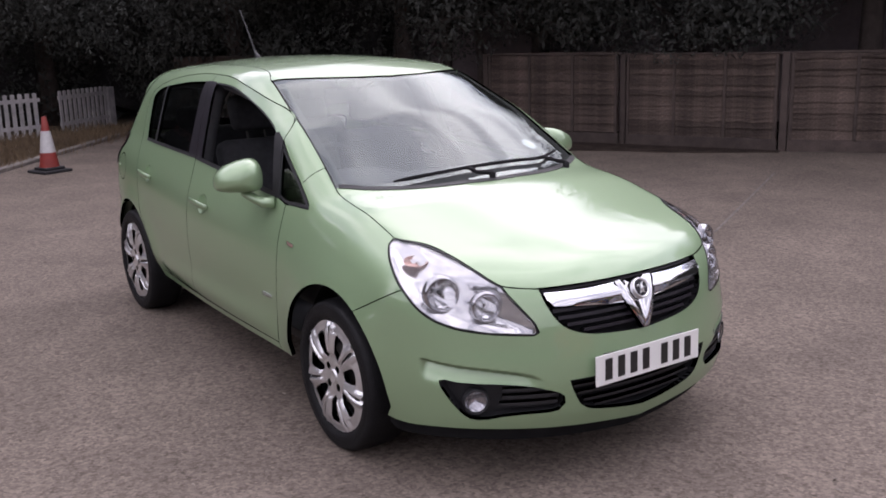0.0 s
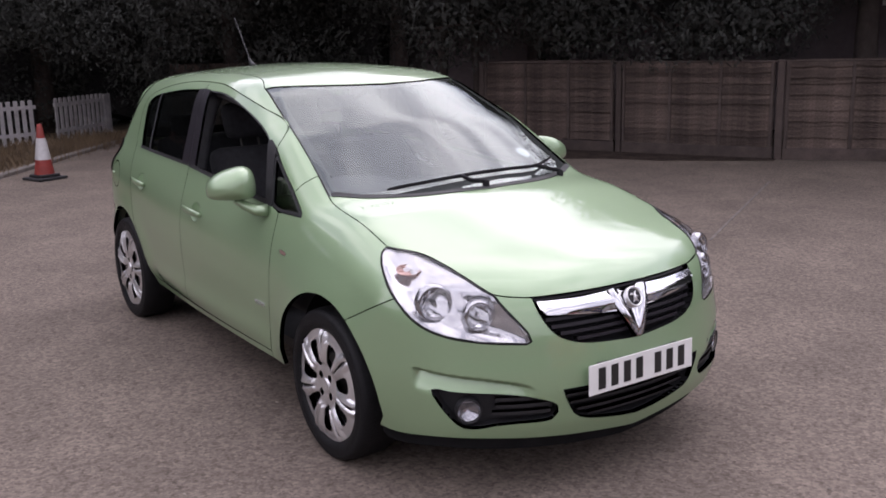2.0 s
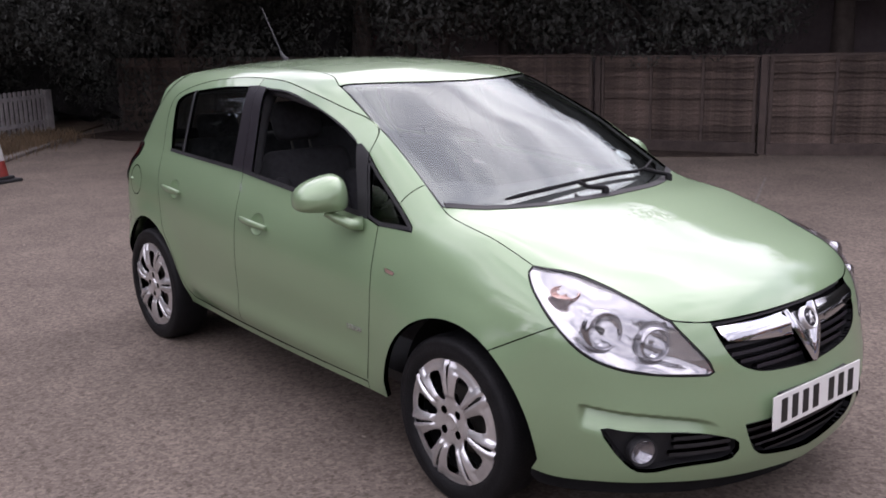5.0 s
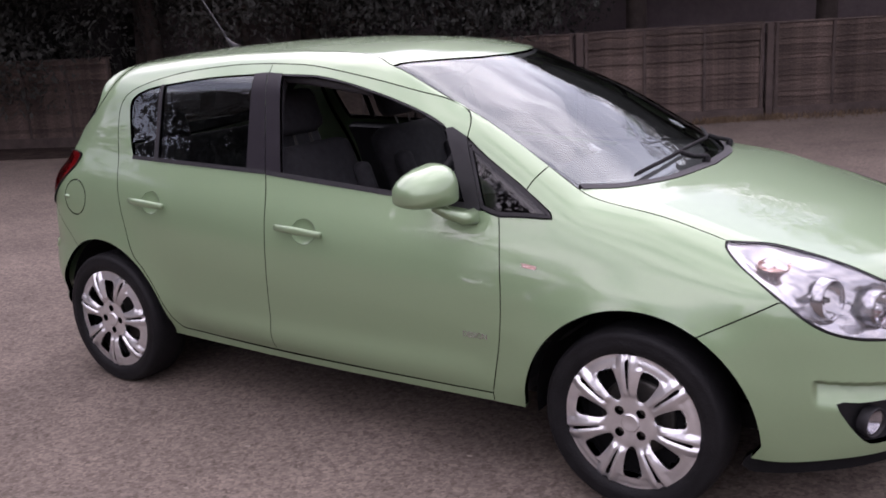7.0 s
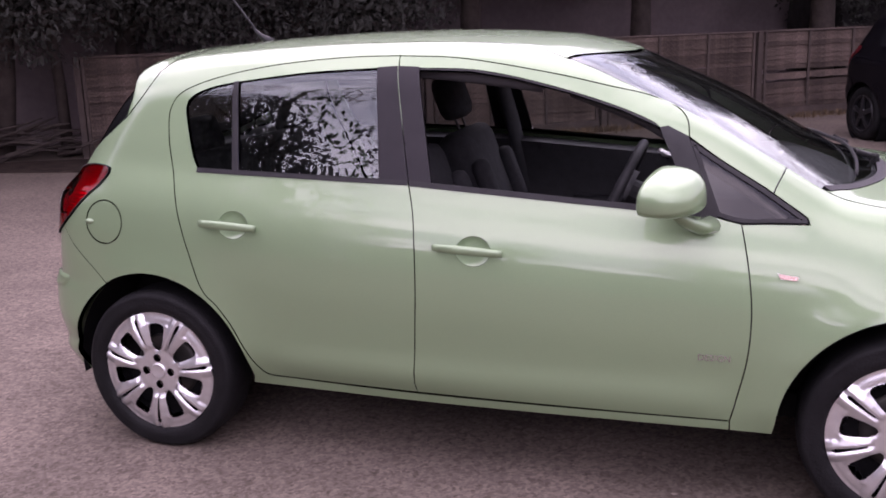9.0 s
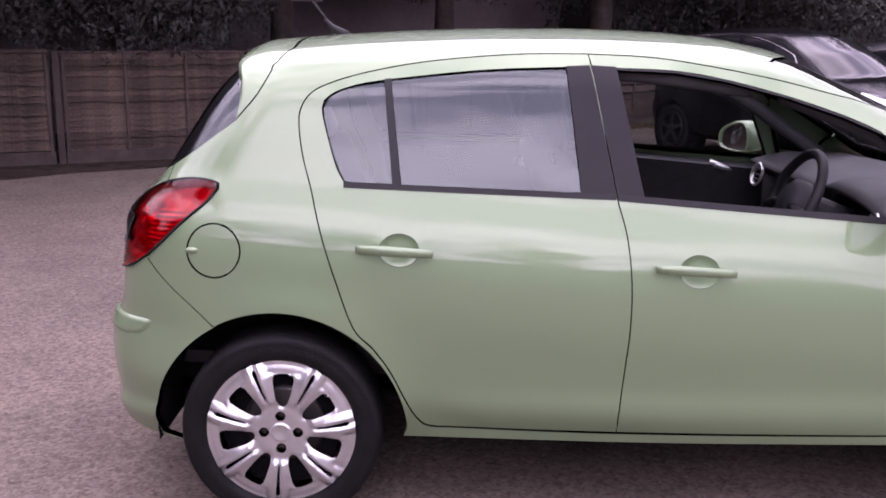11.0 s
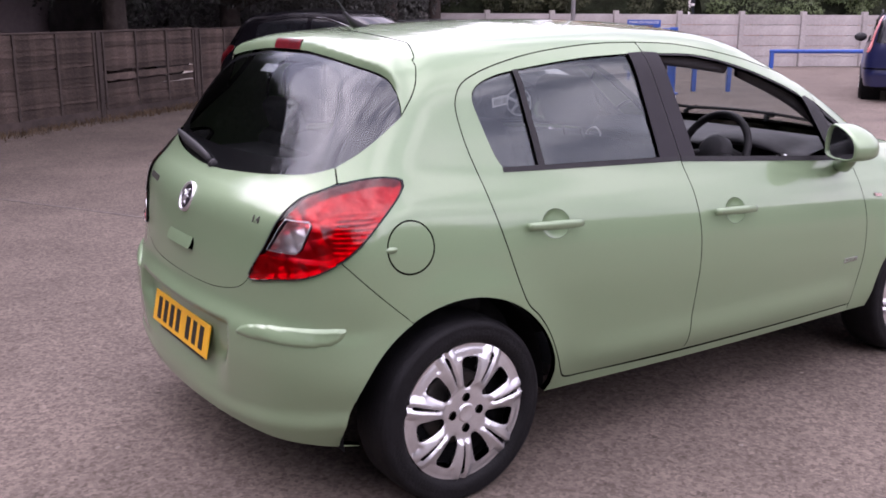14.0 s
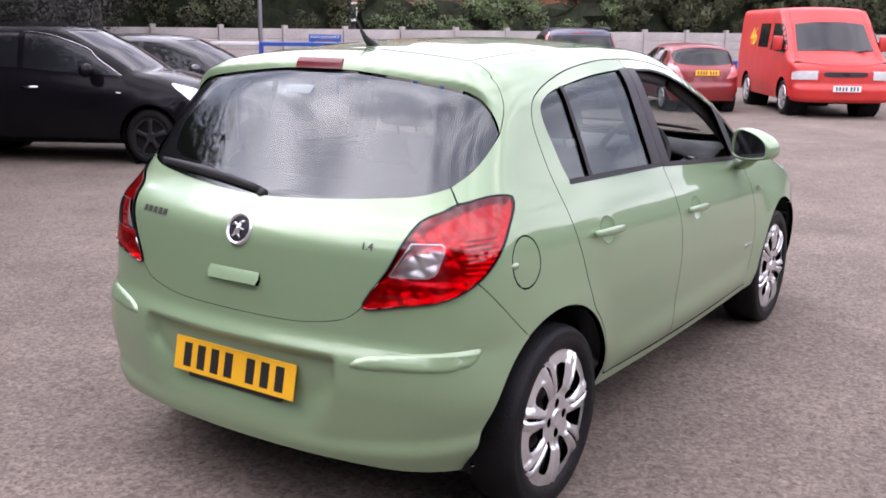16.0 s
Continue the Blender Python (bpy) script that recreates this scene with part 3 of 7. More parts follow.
tailgate = skin("tailgate", "rear", full(joined(round_line(pairs("0.000,1.008 -0.115,1.011 -0.289,1.022 -0.397,1.032 -0.512,1.047 -0.594,1.073")), round_line(pairs("-0.594,1.073 -0.607,1.030")), round_line(pairs("-0.607,1.030 -0.565,1.006 -0.518,0.981 -0.479,0.930 -0.442,0.849 -0.386,0.738")), round_line(pairs("-0.386,0.738 -0.357,0.706 -0.312,0.685 -0.201,0.666 0.000,0.663")))), PAINT, both=False)
def plate_recess(v, p):
    """The hollow round the rear number plate, the swell of the corners, and the rolled lower edge."""
    a = ease((0.325 - np.abs(v[:, 0])) / (0.02 + 0.09 * ease((0.52 - v[:, 1]) / 0.12))) * ease((0.585 - v[:, 1]) / 0.012) * ease((v[:, 1] - 0.30) / 0.16)
    corner = ease((np.abs(v[:, 0]) - 0.42) / 0.25) * ease((0.63 - v[:, 1]) / 0.20)
    crease = 0.335 + 0.05 * ease((np.abs(v[:, 0]) - 0.2) / 0.5)
    roll = ease((crease - v[:, 1]) / 0.05) * ease((v[:, 1] - crease + 0.14) / 0.10)
    return -0.040 * a + 0.016 * corner + (0.004 + 0.011 * ease(np.abs(v[:, 0]) / 0.6)) * roll


rear_bumper = skin("rear_bumper", "rear", full(way("rear", ("rear", "0.000,0.663 -0.201,0.666 -0.312,0.685 -0.357,0.706 -0.386,0.738"), ("rear", "-0.386,0.738 -0.487,0.753 -0.570,0.775 -0.631,0.814 -0.638,0.819"), ("side", "-0.393,0.819 -0.314,0.736 -0.189,0.621"),
    ("side", arch(-0.005, 119, 179)), ("side", "-0.383,0.260 -0.370,0.249"), ("rear", "-0.653,0.235 -0.535,0.260 -0.381,0.266 -0.159,0.266 0.000,0.265"))), PAINT, both=False, step=0.012, gap=0.0, dent=plate_recess)
HEAD = "-0.905,0.871 -0.918,0.869 -0.923,0.855 -0.896,0.820 -0.845,0.773 -0.797,0.724 -0.743,0.672 -0.691,0.637 -0.626,0.613 -0.554,0.599 -0.482,0.590 -0.397,0.582 -0.381,0.591 -0.390,0.619 -0.426,0.667 -0.472,0.723 -0.488,0.745 -0.521,0.763 -0.581,0.797 -0.665,0.829 -0.780,0.857"
TAIL_LAMP = "-0.761,1.037 -0.697,1.047 -0.620,1.030 -0.565,1.006 -0.518,0.981 -0.479,0.930 -0.442,0.849 -0.386,0.737 -0.487,0.753 -0.570,0.775 -0.631,0.814 -0.679,0.867 -0.730,0.949 -0.758,0.997"
GRILLE_HALF = "0.000,0.728 -0.191,0.730 -0.369,0.735 -0.349,0.674 -0.316,0.619 -0.271,0.584 -0.194,0.561 -0.050,0.548 0.000,0.545"
FOG = "-0.673,0.429 -0.620,0.426 -0.477,0.415 -0.379,0.395 -0.309,0.359 -0.325,0.310 -0.429,0.307 -0.494,0.303 -0.534,0.294 -0.583,0.297 -0.615,0.326 -0.638,0.358"
LOWER_EDGE = joined(round_line(pairs("0,.413 -.288,.412")), round_line(pairs("-.288,.412 -.272,.362 -.230,.300 -.096,.267 0,.254")))
FOG_EDGE = round_line(pairs(FOG), closed=True)
LIP = round_line(pairs("-0.735,0.502 -0.636,0.486 -0.508,0.467 -0.395,0.438 -0.336,0.388"), 0.01)


def bumper_lip(v, p):
    """The pressed step over each fog lamp recess: sharp above, running out below."""
    u = -np.abs(v[:, 0])
    drop = np.interp(u, LIP[:, 0], LIP[:, 1]) - v[:, 1]
    ends = ease((u + 0.735) / 0.02) * ease((-0.36 - u) / 0.10)
    return -0.026 * ease((drop + 0.002) / 0.006) * (1 - ease(drop / 0.085)) * ends


front_bumper = skin("front_bumper", "front", full(way("front", ("front", "0.000,0.545 -0.050,0.548 -0.194,0.561 -0.271,0.584 -0.316,0.619 -0.349,0.674 -0.369,0.728"), ("front", "-0.369,0.728 -0.443,0.737 -0.488,0.746"), ("front", "-0.488,0.746 -0.472,0.723 -0.426,0.667 -0.390,0.619 -0.381,0.591 -0.397,0.582"), ("front", "-0.397,0.582 -0.482,0.590 -0.554,0.599 -0.626,0.613 -0.691,0.637 -0.743,0.672 -0.797,0.726"), ("side", "2.935,0.726 2.723,0.615"),
    ("side", arch(2.527, 59, 1)), ("front", "-0.868,0.251 -0.793,0.245 -0.642,0.254 -0.478,0.249 -0.199,0.223 0.000,0.199"))), PAINT, [full(LOWER_EDGE), FOG_EDGE, FOG_EDGE * (-1, 1)], both=False, step=0.006, dent=bumper_lip)

# ---- lamps, grilles, glass and trim of the green hatchback ----
HEAD_EDGE = round_line(pairs(HEAD), closed=True)
TAIL_EDGE = round_line(pairs(TAIL_LAMP), closed=True)


def at_front(u, z, lift=0.0, view="front"):
    """A place on the body and its outward direction."""
    p = HATCH.onto(view, [[u, z]])
    n = HATCH.normals(p)[0]
    return Vector(p[0] + n * lift), Vector(n)


def facing(p, n, up=(0, 0, 1)):
    """A pose at p whose z runs along n."""
    z = Vector(n).normalized()
    x = Vector(up).cross(z).normalized()
    return Matrix.Translation(p) @ Matrix((x, z.cross(x), z)).transposed().to_4x4()


def both_sides(make):
    """Builds a part for each side: s is -1 on the driver's side and 1 on the other."""
    return [make(s) for s in (-1, 1)]


def facets(bm, amount):
    """Presses uneven facets into a turned bowl, leaving its rim round."""
    rnd = random.Random(len(bm.verts))
    top = max(v.co.z for v in bm.verts)
    for v in bm.verts:
        if v.co.z < top - 0.004:
            v.co += Vector((rnd.uniform(-1, 1), rnd.uniform(-1, 1), rnd.uniform(-1, 1))) * amount
    return bm


lens = skin("headlamp", "front", HEAD_EDGE, CLEAR, depth=0.0, step=0.025, label="clear headlamp with bright reflectors")
for side, (lamp, s) in enumerate(zip(lens, (-1, 1))):
    edge = HEAD_EDGE * (-s, 1)
    bowl = skin("housing", "front", inset(edge, 0.004), REFLECTOR, depth=-0.005, lift=-0.007, step=0.014, parent=lamp, both=False, gap=0.0, dent=lambda v, p: -0.036 * ease(near(edge, v) / 0.055) + 0.003 * np.sin(v[:, 0] * 55 + v[:, 1] * 90))
    skin("seal", "front", edge, BLACK, [inset(edge, 0.004)], depth=0.004, lift=0.001, step=0.02, parent=lamp, both=False, gap=0.001)
    for u, z, r, drop in ((-0.672, 0.728, 0.054, 0.02), (-0.534, 0.688, 0.045, 0.02)):
        p, n = at_front(-s * u, z, -drop)
        m = facing(p, Vector((0.93, 0.32 * s, 0.05)))
        part("reflector_bowl", facets(lathe([(r, 0.0), (r * 0.95, 0.002), (r * 0.88, -0.012), (r * 0.74, -0.026), (r * 0.55, -0.036), (r * 0.32, -0.044), (0.0005, -0.05)], 14, "z"), r * 0.13), MIRROR_BOWL, lamp).matrix_local = m
        part("bezel", lathe([(r * 1.24, -0.022), (r * 1.2, 0.0), (r * 1.1, 0.010), (r * 1.02, 0.010), (r * 0.97, 0.004), (r * 0.95, -0.012)], 36, "z"), LAMP_BOWL, lamp, smooth=True).matrix_local = m
        part("bulb", lathe([(0.0005, 0.0), (r * 0.14, -0.004), (r * 0.18, -0.02), (r * 0.16, -0.05)], 16, "z"), STEEL if r > 0.05 else CHROME, lamp, smooth=True).matrix_local = m
    p, n = at_front(-s * -0.79, 0.826, -0.018)
    part("indicator", facets(lathe([(0.036, 0.0), (0.033, -0.006), (0.024, -0.011), (0.013, -0.013), (0.0005, -0.014)], 13, "z"), 0.008), AMBER, lamp, "pinkish amber indicator behind clear glass").matrix_local = facing(p, n) @ Matrix.Diagonal((1.35, 0.85, 1, 1))

CLEAR_EDGE = pairs("-0.498,0.927 -0.562,0.929 -0.569,0.922 -0.567,0.908 -0.551,0.856 -0.545,0.846 -0.533,0.838 -0.455,0.833 -0.449,0.836")
tails = skin("tail_lamp", "rear", TAIL_EDGE, RED_LENS, [CLEAR_EDGE], depth=0.0, lift=0.006, step=0.02, label="red tail lamp with a clear reversing light")


def lamp_relief(edge):
    """Pressed facets and ribs of the silvered back of a tail lamp."""
    def relief(v, p):
        a, z = np.abs(v[:, 0]), v[:, 1]
        ribs = ease((a - 0.612) / 0.012) * ease((0.975 - z) / 0.02) * ease((z - 0.825) / 0.02) * ease((0.735 - a) / 0.03)
        cells = ease((0.665 - a) / 0.06) * ease((0.985 - z) / 0.03)
        low = ease((0.825 - z) / 0.015)
        deep = -0.014 * ease(near(edge, v) / 0.022) - 0.010 * cells * (1 - low)
        return deep + 0.0024 * ribs * np.sin(z * 2 * math.pi / 0.0145) + 0.006 * cells * np.abs(np.sin(a * 66 + z * 30)) * np.abs(np.sin(z * 58 - a * 24)) + 0.005 * low * np.abs(np.sin(a * 95)) * np.abs(np.sin(z * 75))
    return relief


for lamp, s in zip(tails, (-1, 1)):
    edge, outer = CLEAR_EDGE * (-s, 1), TAIL_EDGE * (-s, 1)
    skin("reflector", "rear", inset(outer, 0.002), LAMP_SILVER, depth=-0.006, lift=-0.002, step=0.0038, parent=lamp, both=False, gap=0.0, dent=lamp_relief(outer), label="silvered faceted reflector")
    skin("reversing_lens", "rear", edge, CLEAR, depth=0.0, lift=0.006, step=0.02, parent=lamp, both=False, gap=0.0, label="clear reversing lens")
    skin("light_frame", "rear", edge, ALLOY, [inset(edge, 0.0018)], depth=0.012, lift=0.0075, step=0.015, parent=lamp, both=False, gap=0.0)
    skin("seal", "rear", outer, BLACK, [inset(outer, 0.0028)], depth=0.02, lift=0.0075, step=0.02, parent=lamp, both=False, gap=0.0)

# grilles, whose near-black backs hold the shade of the hollows
grille = skin("grille", "front", full(round_line(pairs(GRILLE_HALF))), VOID, lift=-0.045, depth=-0.04, gap=-0.002, both=False, label="black slatted grille with a chrome bar")
GRILLE_Z, GRILLE_W = [0.545, 0.56, 0.584, 0.62, 0.674, 0.735], [0.02, 0.19, 0.268, 0.312, 0.345, 0.365]
for z in (0.572, 0.598, 0.624, 0.65, 0.722):
    w = float(np.interp(z, GRILLE_Z, GRILLE_W)) - 0.004
    skin("slat", "front", joined(round_line(pairs(f"{-w},{z} {w},{z}")), round_line(pairs(f"{w},{z + 0.012} {-w},{z + 0.012}"))), GLOSSY_BLACK, lift=-0.016, depth=0.02, gap=0.0, parent=grille, both=False)
BAR = joined(round_line(pairs("-.060,.716 -.2,.712 -.358,.716")), round_line(pairs("-.358,.716 -.352,.690 -.33,.667")), round_line(pairs("-.33,.667 -.21,.655 -.030,.640")))
for k in (1, -1):
    skin("chrome_bar", "front", BAR * (k, 1), CHROME, lift=0.002, depth=0.03, step=0.015, parent=grille, both=False, label="chrome bar", dent=lambda v, p: 0.008 * np.sin(np.clip((v[:, 1] - 0.655) / 0.055, 0, 1) * math.pi))
skin("chrome_shield", "front", np.array([(-0.088, 0.712), (-0.076, 0.668), (-0.012, 0.549), (0, 0.545), (0.012, 0.549), (0.076, 0.668), (0.088, 0.712), (0.050, 0.716), (0.030, 0.704), (0, 0.698), (-0.030, 0.704), (-0.050, 0.716)]), CHROME, lift=0.0, depth=0.03, step=0.012, parent=grille, both=False, gap=0.0, label="chrome V-shaped shield", dent=lambda v, p: 0.014 - 0.010 * np.clip(np.abs(np.abs(v[:, 0]) - 0.075 * (v[:, 1] - 0.545) / 0.170) / 0.032, 0, 1))


def emblem(p, n, r, parent):
    """A round chrome badge with a plain raised sign."""
    m = facing(p, n)
    b = part("badge", lathe([(r, -0.012), (r, 0.004), (r * 0.93, 0.008), (r * 0.84, 0.006), (r * 0.8, 0.002), (0.0005, 0.002)], 40, "z"), ALLOY, parent, "round chrome badge", smooth=True)
    b.matrix_local = m
    part("badge_field", lathe([(r * 0.8, 0.0024), (r * 0.5, 0.004), (0.0005, 0.0045)], 32, "z"), GLOSSY_BLACK, b, smooth=True)
    for line, w in ((((-0.05, -0.35), (0.0, 0.05), (0.12, 0.40)), 0.20), (((0.1, 0.35), (0.35, 0.48)), 0.12), (((-0.05, 0.1), (-0.35, 0.30), (-0.52, 0.18)), 0.11), (((0.05, 0.0), (0.42, -0.02)), 0.09), (((0.0, -0.3), (0.25, -0.52)), 0.10), (((-0.1, -0.3), (-0.35, -0.50)), 0.10)):
        part("badge_sign", sweep([Vector((r * a, r * c, 0.0055)) for a, c in line], [r * w] + [r * w * 0.8] * (len(line) - 2) + [r * w * 0.45], 8), ALLOY, b, smooth=True)


emblem(*at_front(0, 0.676, 0.022), 0.038, grille)
lower = skin("lower_grille", "front", full(LOWER_EDGE), VOID, lift=-0.05, depth=-0.05, gap=-0.002, both=False, label="black lower air intake")
for z, w in ((0.285, 0.19), (0.315, 0.232), (0.345, 0.255), (0.375, 0.27)):
    skin("slat", "front", joined(round_line(pairs(f"{-w},{z} {w},{z}")), round_line(pairs(f"{w},{z + 0.009} {-w},{z + 0.009}"))), BLACK, lift=-0.02, depth=0.02, gap=0.0, parent=lower, both=False)
for s in (-1, 1):
    cavity = skin("fog_recess", "front", FOG_EDGE * (-s, 1), BLACK, lift=-0.05, depth=-0.045, gap=-0.002, both=False, label="black fog lamp recess")
    for z, a, b in ((0.335, -0.50, -0.325), (0.362, -0.49, -0.325), (0.389, -0.49, -0.385)):
        skin("slat", "front", joined(round_line(pairs(f"{a},{z} {b},{z - 0.004}")), round_line(pairs(f"{b},{z + 0.008} {a},{z + 0.012}"))) * (-s, 1), BLACK, lift=-0.014, depth=0.02, gap=0.0, parent=cavity, both=False)
    p, n = at_front(s * 0.566, 0.353, -0.012)
    m = facing(p, n + Vector((0.5, 0, 0)))
    fog = part("fog_lamp", lathe([(0.046, -0.03), (0.046, 0.0), (0.044, 0.004), (0.041, 0.002), (0.039, -0.006)], 32, "z"), BLACK, cavity, "round clear fog lamp", smooth=True)
    fog.matrix_local = m
    part("reflector", lathe([(0.039, -0.008), (0.028, -0.022), (0.0005, -0.03)], 28, "z"), LAMP_BOWL, fog, smooth=True)
    part("lens", lathe([(0.0395, -0.001), (0.028, 0.004), (0.0005, 0.006)], 28, "z"), CLEAR, fog, smooth=True)
# lip coloured blacker than plain plastic, with the bumper's shade in it
skin("front_lip", "front", full(round_line(pairs("0,.196 -.199,.220 -.478,.246 -.642,.251 -.793,.242 -.868,.248 -.868,.182 -.642,.19 -.4,.172 0,.135"))), VOID, lift=-0.026, depth=0.02, both=False, gap=0.0, label="black lower lip")


# number plates, with plain bars for their characters
def number_plate(m, base, parent, name):
    bm = boxes(((-0.26, -0.0555, 0), (0.26, 0.0555, 0.005)), bevel=0.002)
    ob = part(name, bm, base, parent, "white front number plate" if base == WHITE_PLATE else "yellow rear number plate")
    ob.matrix_local = m
    x = -0.225
    for k in range(7):
        part("bar", boxes(((x + 0.008, -0.039, 0.004), (x + 0.042, 0.039, 0.0062))), CHARACTER, ob)
        x += 0.061 + (0.033 if k == 3 else 0)
    return ob


number_plate(facing((3.381, 0, 0.437), (1, 0, 0.02)), WHITE_PLATE, car, "front_number_plate")
part("plate_bracket", boxes(((3.34, -0.2, 0.385), (3.380, 0.2, 0.487)), bevel=0.004), BLACK, car)
rear_plate = number_plate(facing((-0.605, 0, 0.478), (-1, 0, 0.20)), YELLOW_PLATE, car, "rear_number_plate")
part("plate_bracket", boxes(((-0.612, -0.2, 0.405), (-0.57, 0.2, 0.45)), bevel=0.004), BLACK, car)

# windows in the doors
GLASS_LIFT = -0.007
for k, (dr, s) in enumerate(zip(rd, (-1, 1))):
    for name, line, mat in (("quarter_glass", "0.199,1.040 0.173,1.081 0.142,1.176 0.125,1.250 0.145,1.284 0.206,1.310 0.306,1.328 0.336,1.040", TINTED), ("window_glass", "0.318,1.332 0.588,1.359 0.841,1.370 0.884,1.022 0.353,1.040", TINTED)):
        p = pairs(line)
        ob = skin(name, "side", p if len(p) == 5 else joined(round_line(p[:7]), round_line(p[6:])), mat, lift=GLASS_LIFT, depth=0, gap=0.0, step=0.04, parent=dr, both=False)
        if s == 1:
            ob.data.transform(Matrix.Diagonal((1, -1, 1, 1)))
            ob.data.flip_normals()
    for name, line in (("window_divider", "0.302,1.333 0.323,1.336 0.358,1.034 0.331,1.034"), ("pillar_trim", "0.838,1.374 0.908,1.377 0.982,1.008 0.880,1.016"), ("belt_strip", "0.19,1.044 0.19,1.028 0.98,1.000 0.98,1.016")):
        ob = skin(name, "side", pairs(line), GLOSSY_BLACK if name == "pillar_trim" else BLACK, lift=0.002 if name != "belt_strip" else 0.003, depth=0.012, gap=0.0, step=0.03, parent=dr, both=False)
        if s == 1:
            ob.data.transform(Matrix.Diagonal((1, -1, 1, 1)))
            ob.data.flip_normals()
for dr, s in zip(fd, (-1, 1)):
    items = [("pillar_trim", "0.9105,1.377 0.985,1.373 1.062,1.004 0.985,1.008", GLOSSY_BLACK, 0.002), ("belt_strip", "0.985,1.016 0.985,0.998 1.5,0.958 1.955,0.922 1.955,0.94 1.5,0.976", BLACK, 0.003), ("mirror_sail", "1.775,1.183 1.80,1.187 1.862,1.157 1.957,0.926 1.893,0.938", BLACK, 0.002),
             ("window_frame", "0.985,1.373 1.163,1.366 1.311,1.342 1.49,1.297 1.66,1.242 1.78,1.19 1.777,1.184 1.657,1.235 1.488,1.290 1.309,1.335 1.162,1.359 0.986,1.366", BLACK, -0.002)]
    if s == 1:
        items.append(("window_glass", "0.987,1.366 1.163,1.360 1.311,1.336 1.49,1.291 1.66,1.236 1.79,1.168 1.90,0.945 1.5,0.970 1.062,1.008", WINDOW, -0.008))
    for name, line, mat, rise in items:
        ob = skin(name, "side", pairs(line), mat, lift=rise, depth=0.012 if mat != WINDOW else 0, gap=0.0, step=0.03, parent=dr, both=False)
        if s == 1:
            ob.data.transform(Matrix.Diagonal((1, -1, 1, 1)))
            ob.data.flip_normals()
TRI = joined(round_line(pairs("1.868,1.148 1.958,1.088 2.091,1.007 2.207,0.927 2.213,0.914")), round_line(pairs("2.213,0.914 2.119,0.914 2.027,0.912 1.955,0.93")), round_line(pairs("1.955,0.93 1.868,1.148")))
for ob in skin("quarter_light", "side", TRI, DARK_GLASS, lift=-0.006, depth=0, gap=0.0):
    pass
skin("quarter_light_seal", "side", TRI, BLACK, [inset(TRI, 0.012)], lift=0.0, depth=0.015, gap=0.0, step=0.02)

# rims of the windscreen and of the rear screen, printed black
WS = full(joined(round_line(pairs("2.495,0 2.461,-.287 2.376,-.494 2.268,-.643"), 0.02), round_line(pairs("2.268,-.643 2.166,-.630 2.020,-.611 1.783,-.584 1.470,-.535"), 0.02), round_line(pairs("1.470,-.535 1.571,-.355 1.633,-.183 1.658,0"), 0.02)), 1)
WS_IN = full(joined(round_line(pairs("2.452,0 2.42,-.265 2.338,-.465 2.235,-.595"), 0.02), round_line(pairs("2.235,-.595 2.10,-.578 1.98,-.565 1.783,-.545 1.51,-.497"), 0.02), round_line(pairs("1.51,-.497 1.60,-.33 1.655,-.17 1.69,0"), 0.02)), 1)
skin("windscreen_border", "top", WS, BLACK, [WS_IN], lift=-0.009, depth=0, gap=0.0, both=False)
RG = full(round_line(pairs(GLASS_EDGE)))
RG_IN = full(joined(round_line(pairs("0,1.374 -.2,1.372 -.40,1.355 -.50,1.338 -.55,1.305 -.562,1.25 -.55,1.18 -.51,1.11 -.46,1.088 -.40,1.080 -.2,1.075 0,1.073"))))
skin("rear_screen_border", "rear", RG, GLOSSY_BLACK, [RG_IN], lift=-0.008, depth=0, gap=0.0, both=False)
skin("scuttle", "top", full(joined(round_line(pairs("2.50,0 2.466,-.287 2.38,-.494 2.275,-.64"), 0.02), round_line(pairs("2.255,-.63 2.355,-.48 2.435,-.28 2.465,0"), 0.02)), 1), BLACK, lift=0.003, depth=0.01, gap=0.0, both=False, step=0.02, label="black plastic scuttle under the windscreen")

